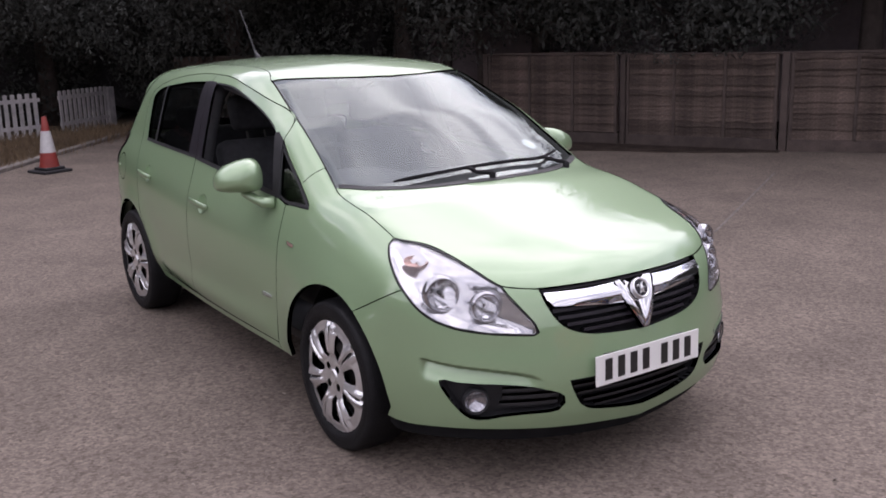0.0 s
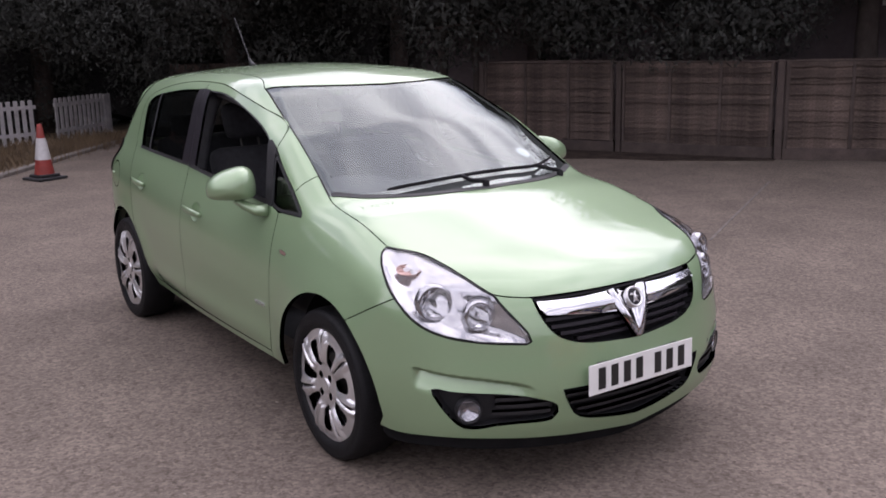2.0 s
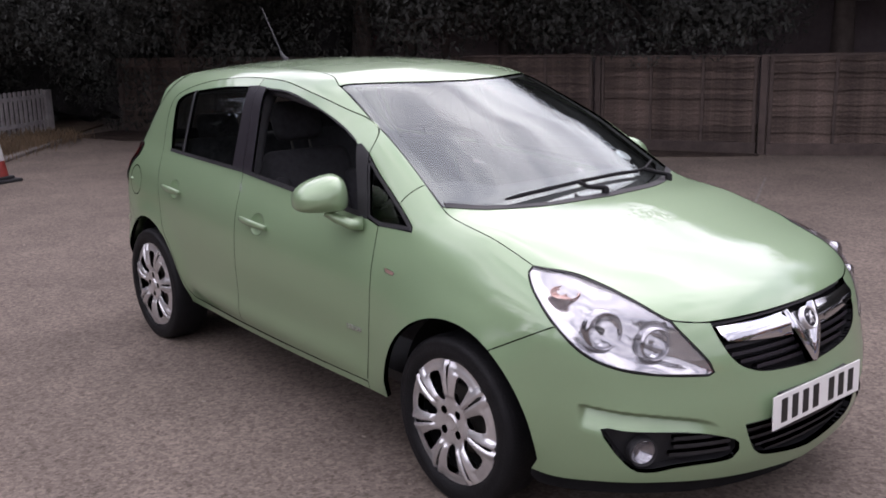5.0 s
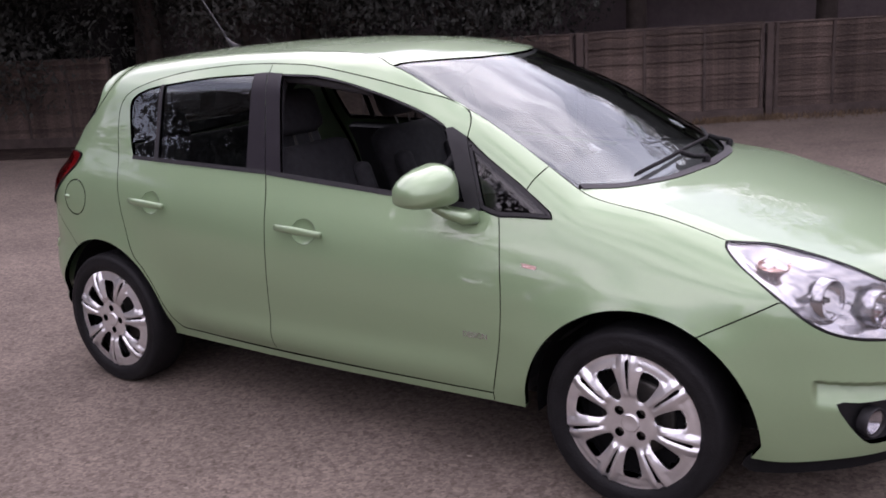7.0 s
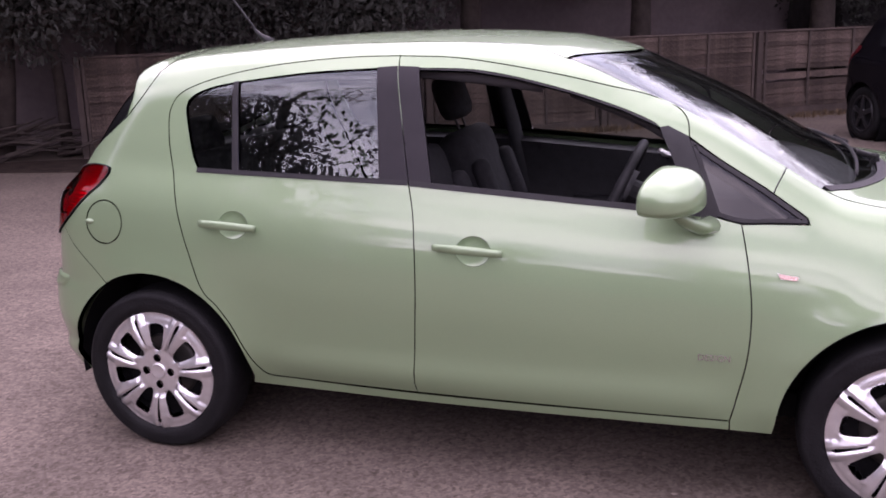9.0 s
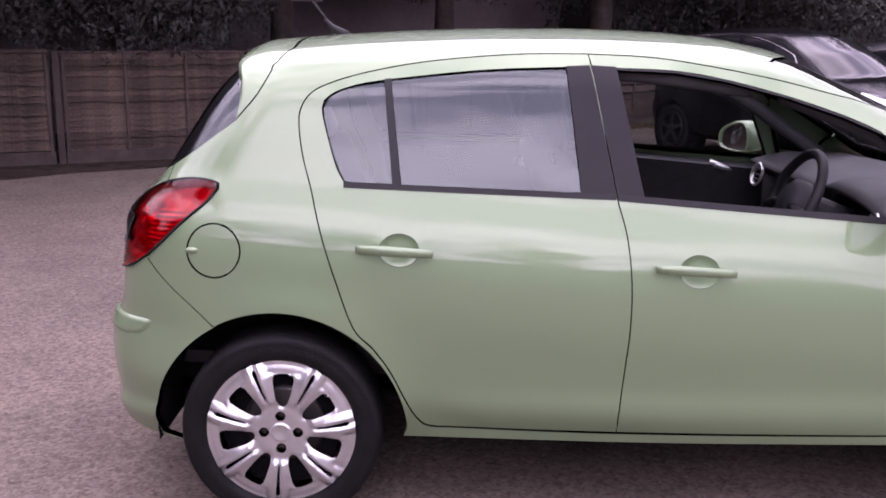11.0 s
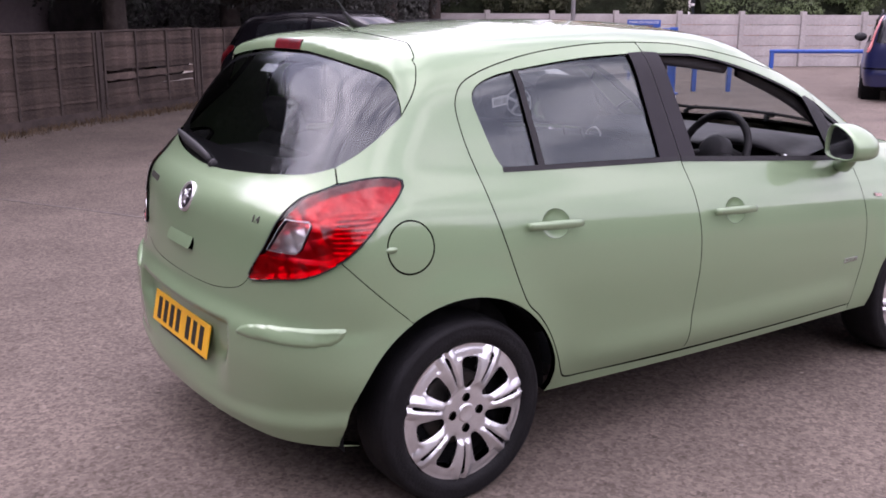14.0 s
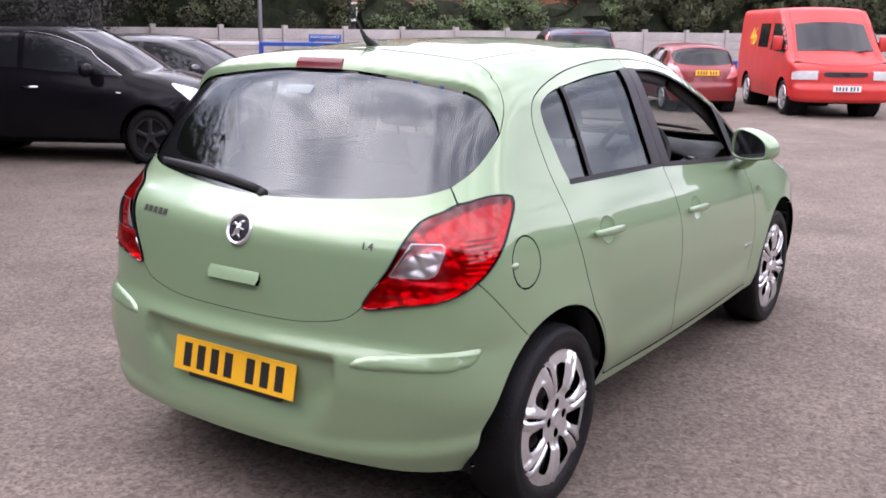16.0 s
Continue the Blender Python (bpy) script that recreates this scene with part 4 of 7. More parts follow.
# fuel flap, handles, repeaters, strips
flap = skin("fuel_flap", "side", oval(-0.184, 0.847, 0.078, 0.078, 40), PAINT, both=False, step=0.02, gap=0.003)
part("finger_catch", lathe([(0.014, 0.0), (0.012, 0.005), (0.0005, 0.007)], 16, "z"), PAINT, flap, smooth=True).matrix_local = facing(*at_front(-0.248, 0.848, 0.0, "side")) @ Matrix.Diagonal((1.4, 0.7, 1, 1))
mirrored(flap)
for x0, z0, x1, z1, cup, doors in ((0.232, 0.860, 0.451, 0.849, REAR_CUP, rd), (1.088, 0.813, 1.316, 0.800, FRONT_CUP, fd)):
    for dr, s in zip(doors, (-1, 1)):
        c = cup.mean(0)
        well = skin("handle_cup", "side", cup, PAINT, parent=dr, both=False, gap=-0.001, step=0.009, depth=0, dent=lambda v, p: -0.014 * np.clip(1 - ((v - c) / (0.056, 0.045)) ** 2 @ (1, 1), 0, 1) ** 0.6)
        pts = []
        for t in np.linspace(0, 1, 13):
            p, n = at_front(x0 + (x1 - x0) * t, z0 + (z1 - z0) * t, 0.012 + 0.017 * math.sin(math.pi * min(max(t, 0.02), 0.98)) ** 0.5, "side")
            pts.append(p)
        rs = [0.0115 + 0.0035 * math.sin(math.pi * t) for t in np.linspace(0, 1, 13)]
        h = part("handle", sweep(pts, rs, 12, 0.62), PAINT, dr, smooth=True)
        if s == -1:
            p, n = at_front(x0 + 0.028, z0 - 0.002, 0.027, "side")
            if x0 > 1:
                part("lock", lathe([(0.006, 0), (0.0055, 0.002), (0.0005, 0.002)], 14, "z"), STEEL, h).matrix_local = facing(p, n)
        else:
            for ob in (well, h):
                ob.data.transform(Matrix.Diagonal((1, -1, 1, 1)))
                ob.data.flip_normals()
skin("repeater", "side", joined(round_line(pairs("2.130,.778 2.196,.770")), round_line(pairs("2.190,.752 2.138,.757"))), CLEAR, lift=0.006, depth=0.006, step=0.015, label="clear side repeater lamp")
skin("repeater_base", "side", joined(round_line(pairs("2.133,.776 2.193,.768")), round_line(pairs("2.188,.754 2.140,.759"))), AMBER, lift=0.003, depth=0.003, step=0.015)
STRIP = round_line(pairs("-.352,.569 -.375,.594 -.43,.612 -.511,.625 -.652,.630 -.643,.598 -.62,.580 -.581,.574 -.488,.573 -.40,.566"), closed=True)
skin("rubbing_strip", "rear", STRIP, PAINT, lift=0.0, depth=0.02, step=0.008, gap=0.0, dent=lambda v, p: -0.0015 + 0.009 * np.sin(np.clip(near(STRIP, v) / 0.007, 0, 1) * math.pi / 2))
skin("tailgate_handle", "rear", joined(round_line(pairs("-.088,.792 .088,.792")), round_line(pairs(".088,.792 .092,.772 .085,.754")), round_line(pairs(".085,.754 -.085,.754")), round_line(pairs("-.085,.754 -.092,.772 -.088,.792"))), PAINT, lift=0.0, depth=0.03, step=0.012, gap=0.0, both=False, dent=lambda v, p: 0.001 + 0.015 * np.clip((0.795 - v[:, 1]) / 0.042, 0, 1) ** 0.8)
skin("brake_lamp", "rear", pairs("-0.150,1.3835 0.150,1.3835 0.150,1.3985 -0.150,1.3985"), BRAKE_RED, both=False, gap=0.0, depth=0.008, step=0.004, label="red high-level brake lamp", dent=lambda v, p: 0.003 + spoiler_rise(v, p))
emblem(*at_front(0, 0.912, -0.003, "rear"), 0.052, tailgate)
for k in range(5):
    p, n = at_front(0.408 - 0.024 * k, 0.917, 0.002, "rear")
    part("badge_bar", boxes(((-0.008, -0.011, 0), (0.008, 0.011, 0.003)), bevel=0.001), STEEL, tailgate).matrix_local = facing(p, n)


def letters(text, size, m, mat, parent, name="lettering", depth=0.0012):
    """Raised letters in the built-in font, centred on m."""
    c = bpy.data.curves.new(name, "FONT")
    c.body, c.size, c.extrude, c.align_x, c.align_y = text, size, depth, "CENTER", "CENTER"
    tmp = new(name, c)
    mesh = bpy.data.meshes.new_from_object(tmp)
    bpy.data.objects.remove(tmp)
    ob = link(name, mesh, mat, parent)
    ob.matrix_local = m
    return ob


letters("1.4", 0.032, facing(*at_front(-0.394, 0.909, 0.002, "rear")), STEEL, tailgate)
letters("DESIGN", 0.028, facing(*at_front(1.965, 0.513, 0.002, "side")), CHROME, fd[0])


# wipers, aerial, mirrors
def on_glass(u, v, lift, view="top"):
    p, n = at_front(u, v, lift, view)
    return p


for name, line, arm in (("wiper", ((2.36, -0.43), (2.375, -0.2), (2.37, 0.05), (2.345, 0.33)), ((2.46, 0.0), (2.43, -0.06), (2.385, -0.08))), ("wiper", ((2.355, 0.24), (2.33, 0.38), (2.25, 0.53)), ((2.395, 0.47), (2.375, 0.44), (2.34, 0.36)))):
    pts = [on_glass(a, b, 0.014) for a, b in round_line(np.array(line), 0.05)]
    w = part(name, sweep(pts, [0.005] + [0.008] * (len(pts) - 2) + [0.005], 8, 0.7), RUBBER, car, "black windscreen wiper", smooth=True)
    pts = [on_glass(a, b, 0.022) for a, b in round_line(np.array(arm), 0.03)]
    part("arm", sweep(pts, 0.009, 8, 0.8), RUBBER, w, smooth=True)
    part("pivot", lathe([(0.015, -0.02), (0.015, 0.008), (0.010, 0.014), (0.0005, 0.016)], 16, "z", on_glass(*arm[0], 0.012)), RUBBER, w, smooth=True)
pts = [on_glass(a, b, 0.008, "rear") for a, b in round_line(np.array(((0.50, 1.058), (0.40, 1.054), (0.28, 1.047), (0.15, 1.037), (0.05, 1.026), (0.0, 1.018))), 0.03)]
n = len(pts)
rw = part("rear_wiper", sweep(pts, [0.006 + 0.012 * math.sin(math.pi * (0.12 + 0.7 * k / (n - 1))) for k in range(n)], 12, 0.7), BLACK, car, "black rear wiper", smooth=True)
part("pivot", lathe([(0.016, -0.02), (0.016, 0.006), (0.011, 0.010), (0.0005, 0.012)], 18, "z"), BLACK, rw, smooth=True).matrix_local = facing(*at_front(-0.01, 1.014, 0.0, "rear"))
aerial = part("aerial", sweep([(0.085, 0, 1.462), (0.05, 0, 1.515), (-0.13, 0, 1.75)], [0.006, 0.004, 0.0025], 8), BLACK, car, "black roof aerial", smooth=True)
part("aerial_base", sweep([(0.13, 0, 1.450), (0.105, 0, 1.463), (0.075, 0, 1.482), (0.05, 0, 1.51)], [0.018, 0.016, 0.010, 0.005], 12), BLACK, aerial, smooth=True)


def mirror_ring(x, k, s, n=44):
    """One section of a mirror housing: round above, flat below, lower at its outer end; k shrinks it towards its middle."""
    out = []
    for a in np.linspace(0, 2 * math.pi, n, endpoint=False):
        c, q = math.cos(a), math.sin(a)
        y = math.copysign(abs(c) ** 0.72, c)
        z = (0.083 * q ** 0.85 * (1 - 0.34 * y) if q > 0 else -0.050 * (-q) ** 0.45 * (1 - 0.06 * y))
        out.append((x, s * (0.106 * y * k - 0.012 * (1 - k)), z * k + 0.004 * (1 - k)))
    return out


def loft(rings, ends=True):
    bm = bmesh.new()
    vs = [[bm.verts.new(p) for p in r] for r in rings]
    for a, b in zip(vs, vs[1:]):
        for k in range(len(a)):
            bm.faces.new((a[k], a[(k + 1) % len(a)], b[(k + 1) % len(a)], b[k]))
    if ends:
        bm.faces.new(vs[-1])
    bmesh.ops.recalc_face_normals(bm, faces=bm.faces)
    return bm


def mirror_shell(s):
    rings = [mirror_ring(x, k, s) for x, k in ((-0.048, 0.955), (-0.046, 0.985), (-0.03, 1.0), (0.0, 1.0), (0.025, 0.97), (0.048, 0.90), (0.068, 0.78), (0.084, 0.60), (0.094, 0.38), (0.098, 0.15), (0.0985, 0.02))]
    m = Matrix.Translation((1.825, s * 0.885, 0.998)) @ Matrix.Rotation(s * radians(23), 4, "Z")
    ob = part("door_mirror", loft(rings), PAINT, car, "body-coloured door mirror", smooth=True)
    ob.matrix_local = m
    part("mirror_rim", loft([mirror_ring(x, k, s) for x, k in ((-0.047, 0.96), (-0.050, 0.94), (-0.050, 0.89), (-0.046, 0.865), (-0.034, 0.86))], False), PAINT, ob, smooth=True)
    part("mirror_glass", loft([mirror_ring(x, k, s) for x, k in ((-0.030, 0.87), (-0.040, 0.865))]), CHROME, ob, "mirror glass")
    part("arm", sweep([(1.85, s * 0.88, 0.952), (1.875, s * 0.845, 0.925), (1.91, s * 0.81, 0.905), (1.935, s * 0.77, 0.905)], [0.016, 0.019, 0.023, 0.027], 12, 1.5), PAINT, ob, smooth=True).matrix_local = m.inverted()
    return ob


both_sides(mirror_shell)


# ---- wheels ----
def spoke(bm, turn, r0, r1, w0, w1, shift0, shift1):
    """One tapered spoke of a wheel that lies in x, z and looks along -y."""
    rings = []
    for t in np.linspace(0, 1, 7):
        r, w, o = r0 + (r1 - r0) * t, w0 + (w1 - w0) * t**1.8, shift0 + (shift1 - shift0) * t**1.6
        y = -0.006 - 0.012 * math.sin(math.pi * min(1, t * 0.9 + 0.1)) + 0.006 * t
        sec = [(-w, y + 0.03), (-w, y + 0.004), (-w * 0.6, y), (w * 0.6, y), (w, y + 0.004), (w, y + 0.03)]
        rings.append([bm.verts.new(Matrix.Rotation(turn, 3, "Y") @ Vector((o + a, b, r))) for a, b in sec])
    for a, b in zip(rings, rings[1:]):
        for k in range(5):
            bm.faces.new((a[k], a[k + 1], b[k + 1], b[k]))
    return bm


def across(phi, line):
    """A symmetric outline along the radius at angle phi, from (radius, half width) pairs."""
    e, t = np.array((math.sin(phi), math.cos(phi))), np.array((math.cos(phi), -math.sin(phi)))
    half = [e * r + t * w for r, w in line] + [e * r - t * w for r, w in line[-2:0:-1]]
    return round_line(np.array(half), 0.006, closed=True)


OPENING = ((0.080, 0.0), (0.084, 0.009), (0.096, 0.0165), (0.12, 0.0235), (0.15, 0.029), (0.170, 0.0315), (0.180, 0.028), (0.1845, 0.016), (0.1855, 0.0))
SLOT = ((0.104, 0.0), (0.109, 0.0020), (0.13, 0.0030), (0.17, 0.0046), (0.200, 0.0062), (0.207, 0.0035), (0.208, 0.0))


def trim(turn, parent):
    """A seven twin-spoke wheel trim: openings between the pairs, a groove down each pair, ridges beside the groove."""
    step, R = 2 * math.pi / 7, 0.2235
    holes = [across(step * (k + turn + 0.5), OPENING) for k in range(7)] + [across(step * (k + turn), SLOT) for k in range(7)]
    first = math.pi / 4 if turn < 0.25 else 0.0
    bolts = [oval(0.051 * math.cos(first + k * math.pi / 2), 0.051 * math.sin(first + k * math.pi / 2), 0.0155, 0.0155, 16) for k in range(4)]
    v, tri, rings = sheet(oval(0, 0, R, R, 90), holes + bolts, 0.0055)
    r, a = np.hypot(v[:, 0], v[:, 1]), np.arctan2(v[:, 0], v[:, 1])
    d = r * np.abs(np.sin((a / step - turn - np.round(a / step - turn)) * step))
    gap = np.min([near(h, v) for h in holes[:7]], axis=0)
    base = np.interp(r, (0, 0.03, 0.06, 0.082, 0.105, 0.14, 0.175, 0.205, 0.2235), (0.010, 0.010, 0.012, 0.011, 0.017, 0.020, 0.018, 0.012, 0.004))
    side = 0.0075 + 0.006 * ease((r - 0.10) / 0.11)
    ridge = (0.009 * np.clip(1 - (d - side) / 0.024, 0, 1) * (d > side) + (0.009 - 0.013 * np.clip(1 - d / side, 0, 1)) * (d <= side)) * ease((r - 0.088) / 0.016)
    roll = -0.004 * (1 - ease(gap / 0.009)) * ease((0.215 - r) / 0.03)
    wedge = -0.004 * ease((r - 0.184) / 0.005) * ease((d - side - 0.016) / 0.006) * ease((R - r) / 0.010)
    p = np.stack([v[:, 0], -(base + ridge + roll + wedge), v[:, 1]], 1)
    n = np.zeros_like(p)
    f = np.cross(p[tri[:, 1]] - p[tri[:, 0]], p[tri[:, 2]] - p[tri[:, 0]])
    f *= -np.sign(f[:, 1:2])
    for k in range(3):
        np.add.at(n, tri[:, k], f)
    n /= np.linalg.norm(n, axis=1, keepdims=True) + 1e-12
    return solid("rim", p, n, tri, rings, 0.022, ALLOY, parent, "silver twin-spoke rim")


def wheel(x, s, turn=0.5):
    m = Matrix.Translation((x, s * 0.818, 0.298)) @ (Matrix.Identity(4) if s == -1 else Matrix.Rotation(math.pi, 4, "Z"))
    ob = part("wheel", lathe([(0.0005, 0.045), (0.07, 0.045), (0.11, 0.05), (0.125, 0.052), (0.125, 0.075), (0.05, 0.09)], 40), STEEL, car, "silver seven-spoke alloy wheel", smooth=True)
    ob.matrix_local = m
    part("tyre", lathe([(0.205, 0.15), (0.225, 0.168), (0.27, 0.178), (0.292, 0.165), (0.302, 0.14), (0.3035, 0.09), (0.303, 0.03), (0.2995, 0.004), (0.292, -0.010), (0.281, -0.0165), (0.277, -0.0155), (0.262, -0.0195), (0.245, -0.0185), (0.231, -0.011), (0.2225, 0.0), (0.215, 0.02)], 80), RUBBER, ob, smooth=True)
    # near-black barrel, brake and closing disc: the shade behind the spokes is painted in
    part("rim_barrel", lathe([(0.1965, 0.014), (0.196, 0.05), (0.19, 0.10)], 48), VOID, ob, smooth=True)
    trim(turn, ob)
    part("centre_cap", lathe([(0.0005, -0.0135), (0.018, -0.0145), (0.024, -0.0165), (0.028, -0.0165), (0.031, -0.010)], 28), ALLOY, ob, smooth=True)
    for k in range(4):
        a = k * math.pi / 2 + (math.pi / 4 if turn < 0.25 else 0)
        part("bolt", lathe([(0.0005, 0.002), (0.007, 0.003), (0.0085, 0.010)], 12, "y", (0.051 * math.cos(a), 0, 0.051 * math.sin(a))), STEEL, ob)
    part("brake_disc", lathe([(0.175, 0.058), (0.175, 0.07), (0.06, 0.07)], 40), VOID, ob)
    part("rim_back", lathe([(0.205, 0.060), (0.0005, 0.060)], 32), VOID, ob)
    part("valve", rod(bmesh.new(), (0.03, 0.0, -0.185), (0.03, -0.012, -0.178), 0.0035), BLACK, ob)
    return ob


for x in (0.0, 2.511):
    both_sides(lambda s: wheel(x, s, 0.58 if x < 1 else -0.05))

# dark wheel housings and floor
for x, c in ((0.0, -0.005), (2.511, 2.527)):
    for s in (-1, 1):
        bm, rings = bmesh.new(), []
        for a in np.radians(np.linspace(-4, 188, 34)):
            rings.append([bm.verts.new((c + 0.387 * math.cos(a), s * y, 0.289 + 0.387 * math.sin(a))) for y in (0.75, 0.45)])
        for a, b in zip(rings, rings[1:]):
            bm.faces.new((a[0], a[1], b[1], b[0]))
        bm.faces.new([r[1] for r in rings])
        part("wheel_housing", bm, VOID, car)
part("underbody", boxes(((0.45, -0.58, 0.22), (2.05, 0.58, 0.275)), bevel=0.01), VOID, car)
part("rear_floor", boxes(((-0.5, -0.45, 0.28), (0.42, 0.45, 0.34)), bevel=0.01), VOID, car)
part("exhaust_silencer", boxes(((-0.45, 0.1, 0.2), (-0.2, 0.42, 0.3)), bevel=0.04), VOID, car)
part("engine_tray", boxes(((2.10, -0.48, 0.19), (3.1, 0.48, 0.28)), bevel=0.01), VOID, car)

# ---- inside the green hatchback ----
def seat(x, y, wide, name, label):
    ob = part(name, boxes(((x - 0.02, y - wide / 2, 0.38), (x + 0.48, y + wide / 2, 0.56)), bevel=0.06), FABRIC, car, label, smooth=True)
    m = Matrix.Translation((x, y, 0.5)) @ Matrix.Rotation(radians(-20), 4, "Y")
    part("backrest", boxes(((-0.09, -wide / 2, 0.0), (0.05, wide / 2, 0.60)), bevel=0.055, m=m), FABRIC, ob, smooth=True)
    return ob, m


for y in (-0.36, 0.36):
    ob, m = seat(1.06, y, 0.48, "front_seat", "dark grey cloth front seat")
    for k in (-1, 1):
        part("bolster", boxes(((0.02, k * 0.2 - 0.045, 0.08), (0.10, k * 0.2 + 0.045, 0.46)), bevel=0.035, m=m), FABRIC, ob, smooth=True)
    part("headrest", boxes(((-0.065, -0.13, 0.645), (0.035, 0.13, 0.84)), bevel=0.045, m=m), FABRIC, ob, smooth=True)
    for k in (-0.05, 0.05):
        part("headrest_rod", rod(bmesh.new(), m @ Vector((-0.02, k, 0.58)), m @ Vector((-0.02, k, 0.67)), 0.006), STEEL, ob)
ob, m = seat(0.22, 0.0, 1.2, "rear_bench", "dark grey cloth rear bench")
for y in (-0.38, 0.38):
    part("headrest", boxes(((-0.05, y - 0.12, 0.58), (0.03, y + 0.12, 0.73)), bevel=0.035, m=m), FABRIC, ob, smooth=True)
part("parcel_shelf", boxes(((-0.42, -0.52, 0.98), (0.06, 0.52, 1.0)), bevel=0.006), DASH, car)
part("load_floor", boxes(((-0.5, -0.5, 0.4), (0.3, 0.5, 0.44))), DASH, car)
part("cabin_floor", boxes(((0.45, -0.70, 0.28), (2.08, 0.70, 0.32))), DASH, car)
dash = part("dashboard", boxes(((1.86, -0.70, 0.45), (2.2, 0.70, 0.90)), bevel=0.05), DASH, car, "dark grey dashboard", smooth=True)


def dash_top():
    """The broad moulded top of the dashboard, swelling into a hood over the dials."""
    ys = np.linspace(-0.69, 0.69, 47)
    rows = [[] for _ in range(17)]
    bm = bmesh.new()
    for y in ys:
        swell = max(0.0, 1 - ((y + 0.36) / 0.215) ** 2) ** 0.55
        front, end = 1.815 - 0.03 * swell, 2.40 - 0.5 * y * y
        xs = front + (end - front) * np.linspace(0, 1, 14)
        roof = HATCH.onto("top", [[x, y] for x in xs])[:, 2]
        z = np.interp(xs, [1.78, 1.83, 1.95, 2.2, 2.42], [0.915, 0.942, 0.968, 0.972, 0.945]) + 0.055 * swell * (1 - ease((xs - 1.84) / 0.36))
        z = np.minimum(z, roof - 0.035)
        line = [(front + 0.06, 0.80), (front + 0.055, z[0] - 0.03), (front + 0.002, z[0] - 0.014), *zip(xs, z)]
        for row, (x, h) in zip(rows, line):
            row.append(bm.verts.new((x, y, h)))
    for a, b in zip(rows, rows[1:]):
        for k in range(len(ys) - 1):
            bm.faces.new((a[k], a[k + 1], b[k + 1], b[k]))
    bmesh.ops.recalc_face_normals(bm, faces=bm.faces)
    return bm


part("dash_top", dash_top(), DASH, dash, smooth=True)
# flat near-black sheet stands in for the shaded hollow of the dials
dial = joined(round_line(pairs("-.54,.87 -.18,.87"), 0.03), round_line(pairs("-.18,.87 -.21,.945 -.28,.985 -.36,.992 -.44,.985 -.51,.945 -.54,.87"), 0.03))
bm = bmesh.new()
bm.faces.new([bm.verts.new((1.838, y, z)) for y, z in dial])
part("instrument_panel", bm, VOID, dash, "plain instrument panel, near-black to hold the shade under its hood")
part("centre_console", boxes(((1.3, -0.12, 0.32), (1.9, 0.12, 0.62)), bevel=0.03), DASH, dash, smooth=True)
part("gear_lever", sweep([(1.66, 0, 0.6), (1.64, 0, 0.7), (1.63, 0, 0.74)], [0.014, 0.016, 0.022], 10), BLACK, dash, smooth=True)
sm = Matrix.Translation((1.625, -0.37, 0.935)) @ Matrix.Rotation(radians(-66), 4, "Y")
steering = part("steering_wheel", sweep([sm @ Vector((0.170 * math.cos(a), 0.170 * math.sin(a), 0)) for a in np.linspace(0, 2 * math.pi, 48, endpoint=False)], 0.0165, 10, 1.0, True), BLACK, car, "black three-spoke steering wheel", smooth=True)
part("airbag_cover", lathe([(0.078, -0.03), (0.075, 0.01), (0.055, 0.024), (0.0005, 0.028)], 28, "z"), DASH, steering, smooth=True).matrix_local = sm
for a in (1.78, -1.78, math.pi):
    part("spoke", sweep([sm @ Vector((0.05 * math.cos(a), 0.05 * math.sin(a), 0.005)), sm @ Vector((0.163 * math.cos(a), 0.163 * math.sin(a), 0))], 0.016, 8, 1.5), BLACK, steering, smooth=True)
part("steering_column", rod(bmesh.new(), sm @ Vector((0, 0, -0.02)), sm @ Vector((0, 0, -0.2)), 0.05, 0.06, 16), BLACK, steering)
part("rear_view_mirror", boxes(((1.42, -0.25, 1.265), (1.45, -0.01, 1.335)), bevel=0.012), BLACK, car, "black interior mirror", smooth=True)
part("mirror_stem", rod(bmesh.new(), (1.445, -0.06, 1.31), (1.52, 0, 1.375), 0.01), BLACK, car)
DOOR_LOW_F = joined(round_line(pairs("1.0,.32 2.0,.32")), round_line(pairs("2.0,.32 2.05,.66 2.0,.90")), round_line(pairs("2.0,.90 1.0,.985")), round_line(pairs("1.0,.985 1.0,.32")))
DOOR_LOW_R = joined(round_line(pairs("0.48,.32 0.99,.32")), round_line(pairs("0.99,.32 0.98,.99")), round_line(pairs("0.98,.99 0.2,1.01")), round_line(pairs("0.2,1.01 0.26,.66 0.48,.32")))
for doors, line, x in ((fd, DOOR_LOW_F, 1.45), (rd, DOOR_LOW_R, 0.6)):
    for dr, s in zip(doors, (-1, 1)):
        ob = skin("door_card", "side", line, DASH, lift=-0.065, depth=-0.05, gap=0.0, step=0.05, parent=dr, both=False)
        if s == 1:
            ob.data.transform(Matrix.Diagonal((1, -1, 1, 1)))
            ob.data.flip_normals()
        part("armrest", boxes(((x - 0.2, s * 0.76 - 0.035, 0.66), (x + 0.28, s * 0.76 + 0.035, 0.70)), bevel=0.015), BLACK, dr, smooth=True)
        part("door_pull", sweep([(x + 0.20, s * 0.735, 0.915), (x + 0.22, s * 0.72, 0.905), (x + 0.27, s * 0.715, 0.89), (x + 0.32, s * 0.735, 0.88)], [0.016, 0.016, 0.010, 0.006], 8), ALLOY, dr, "silver door pull", smooth=True)
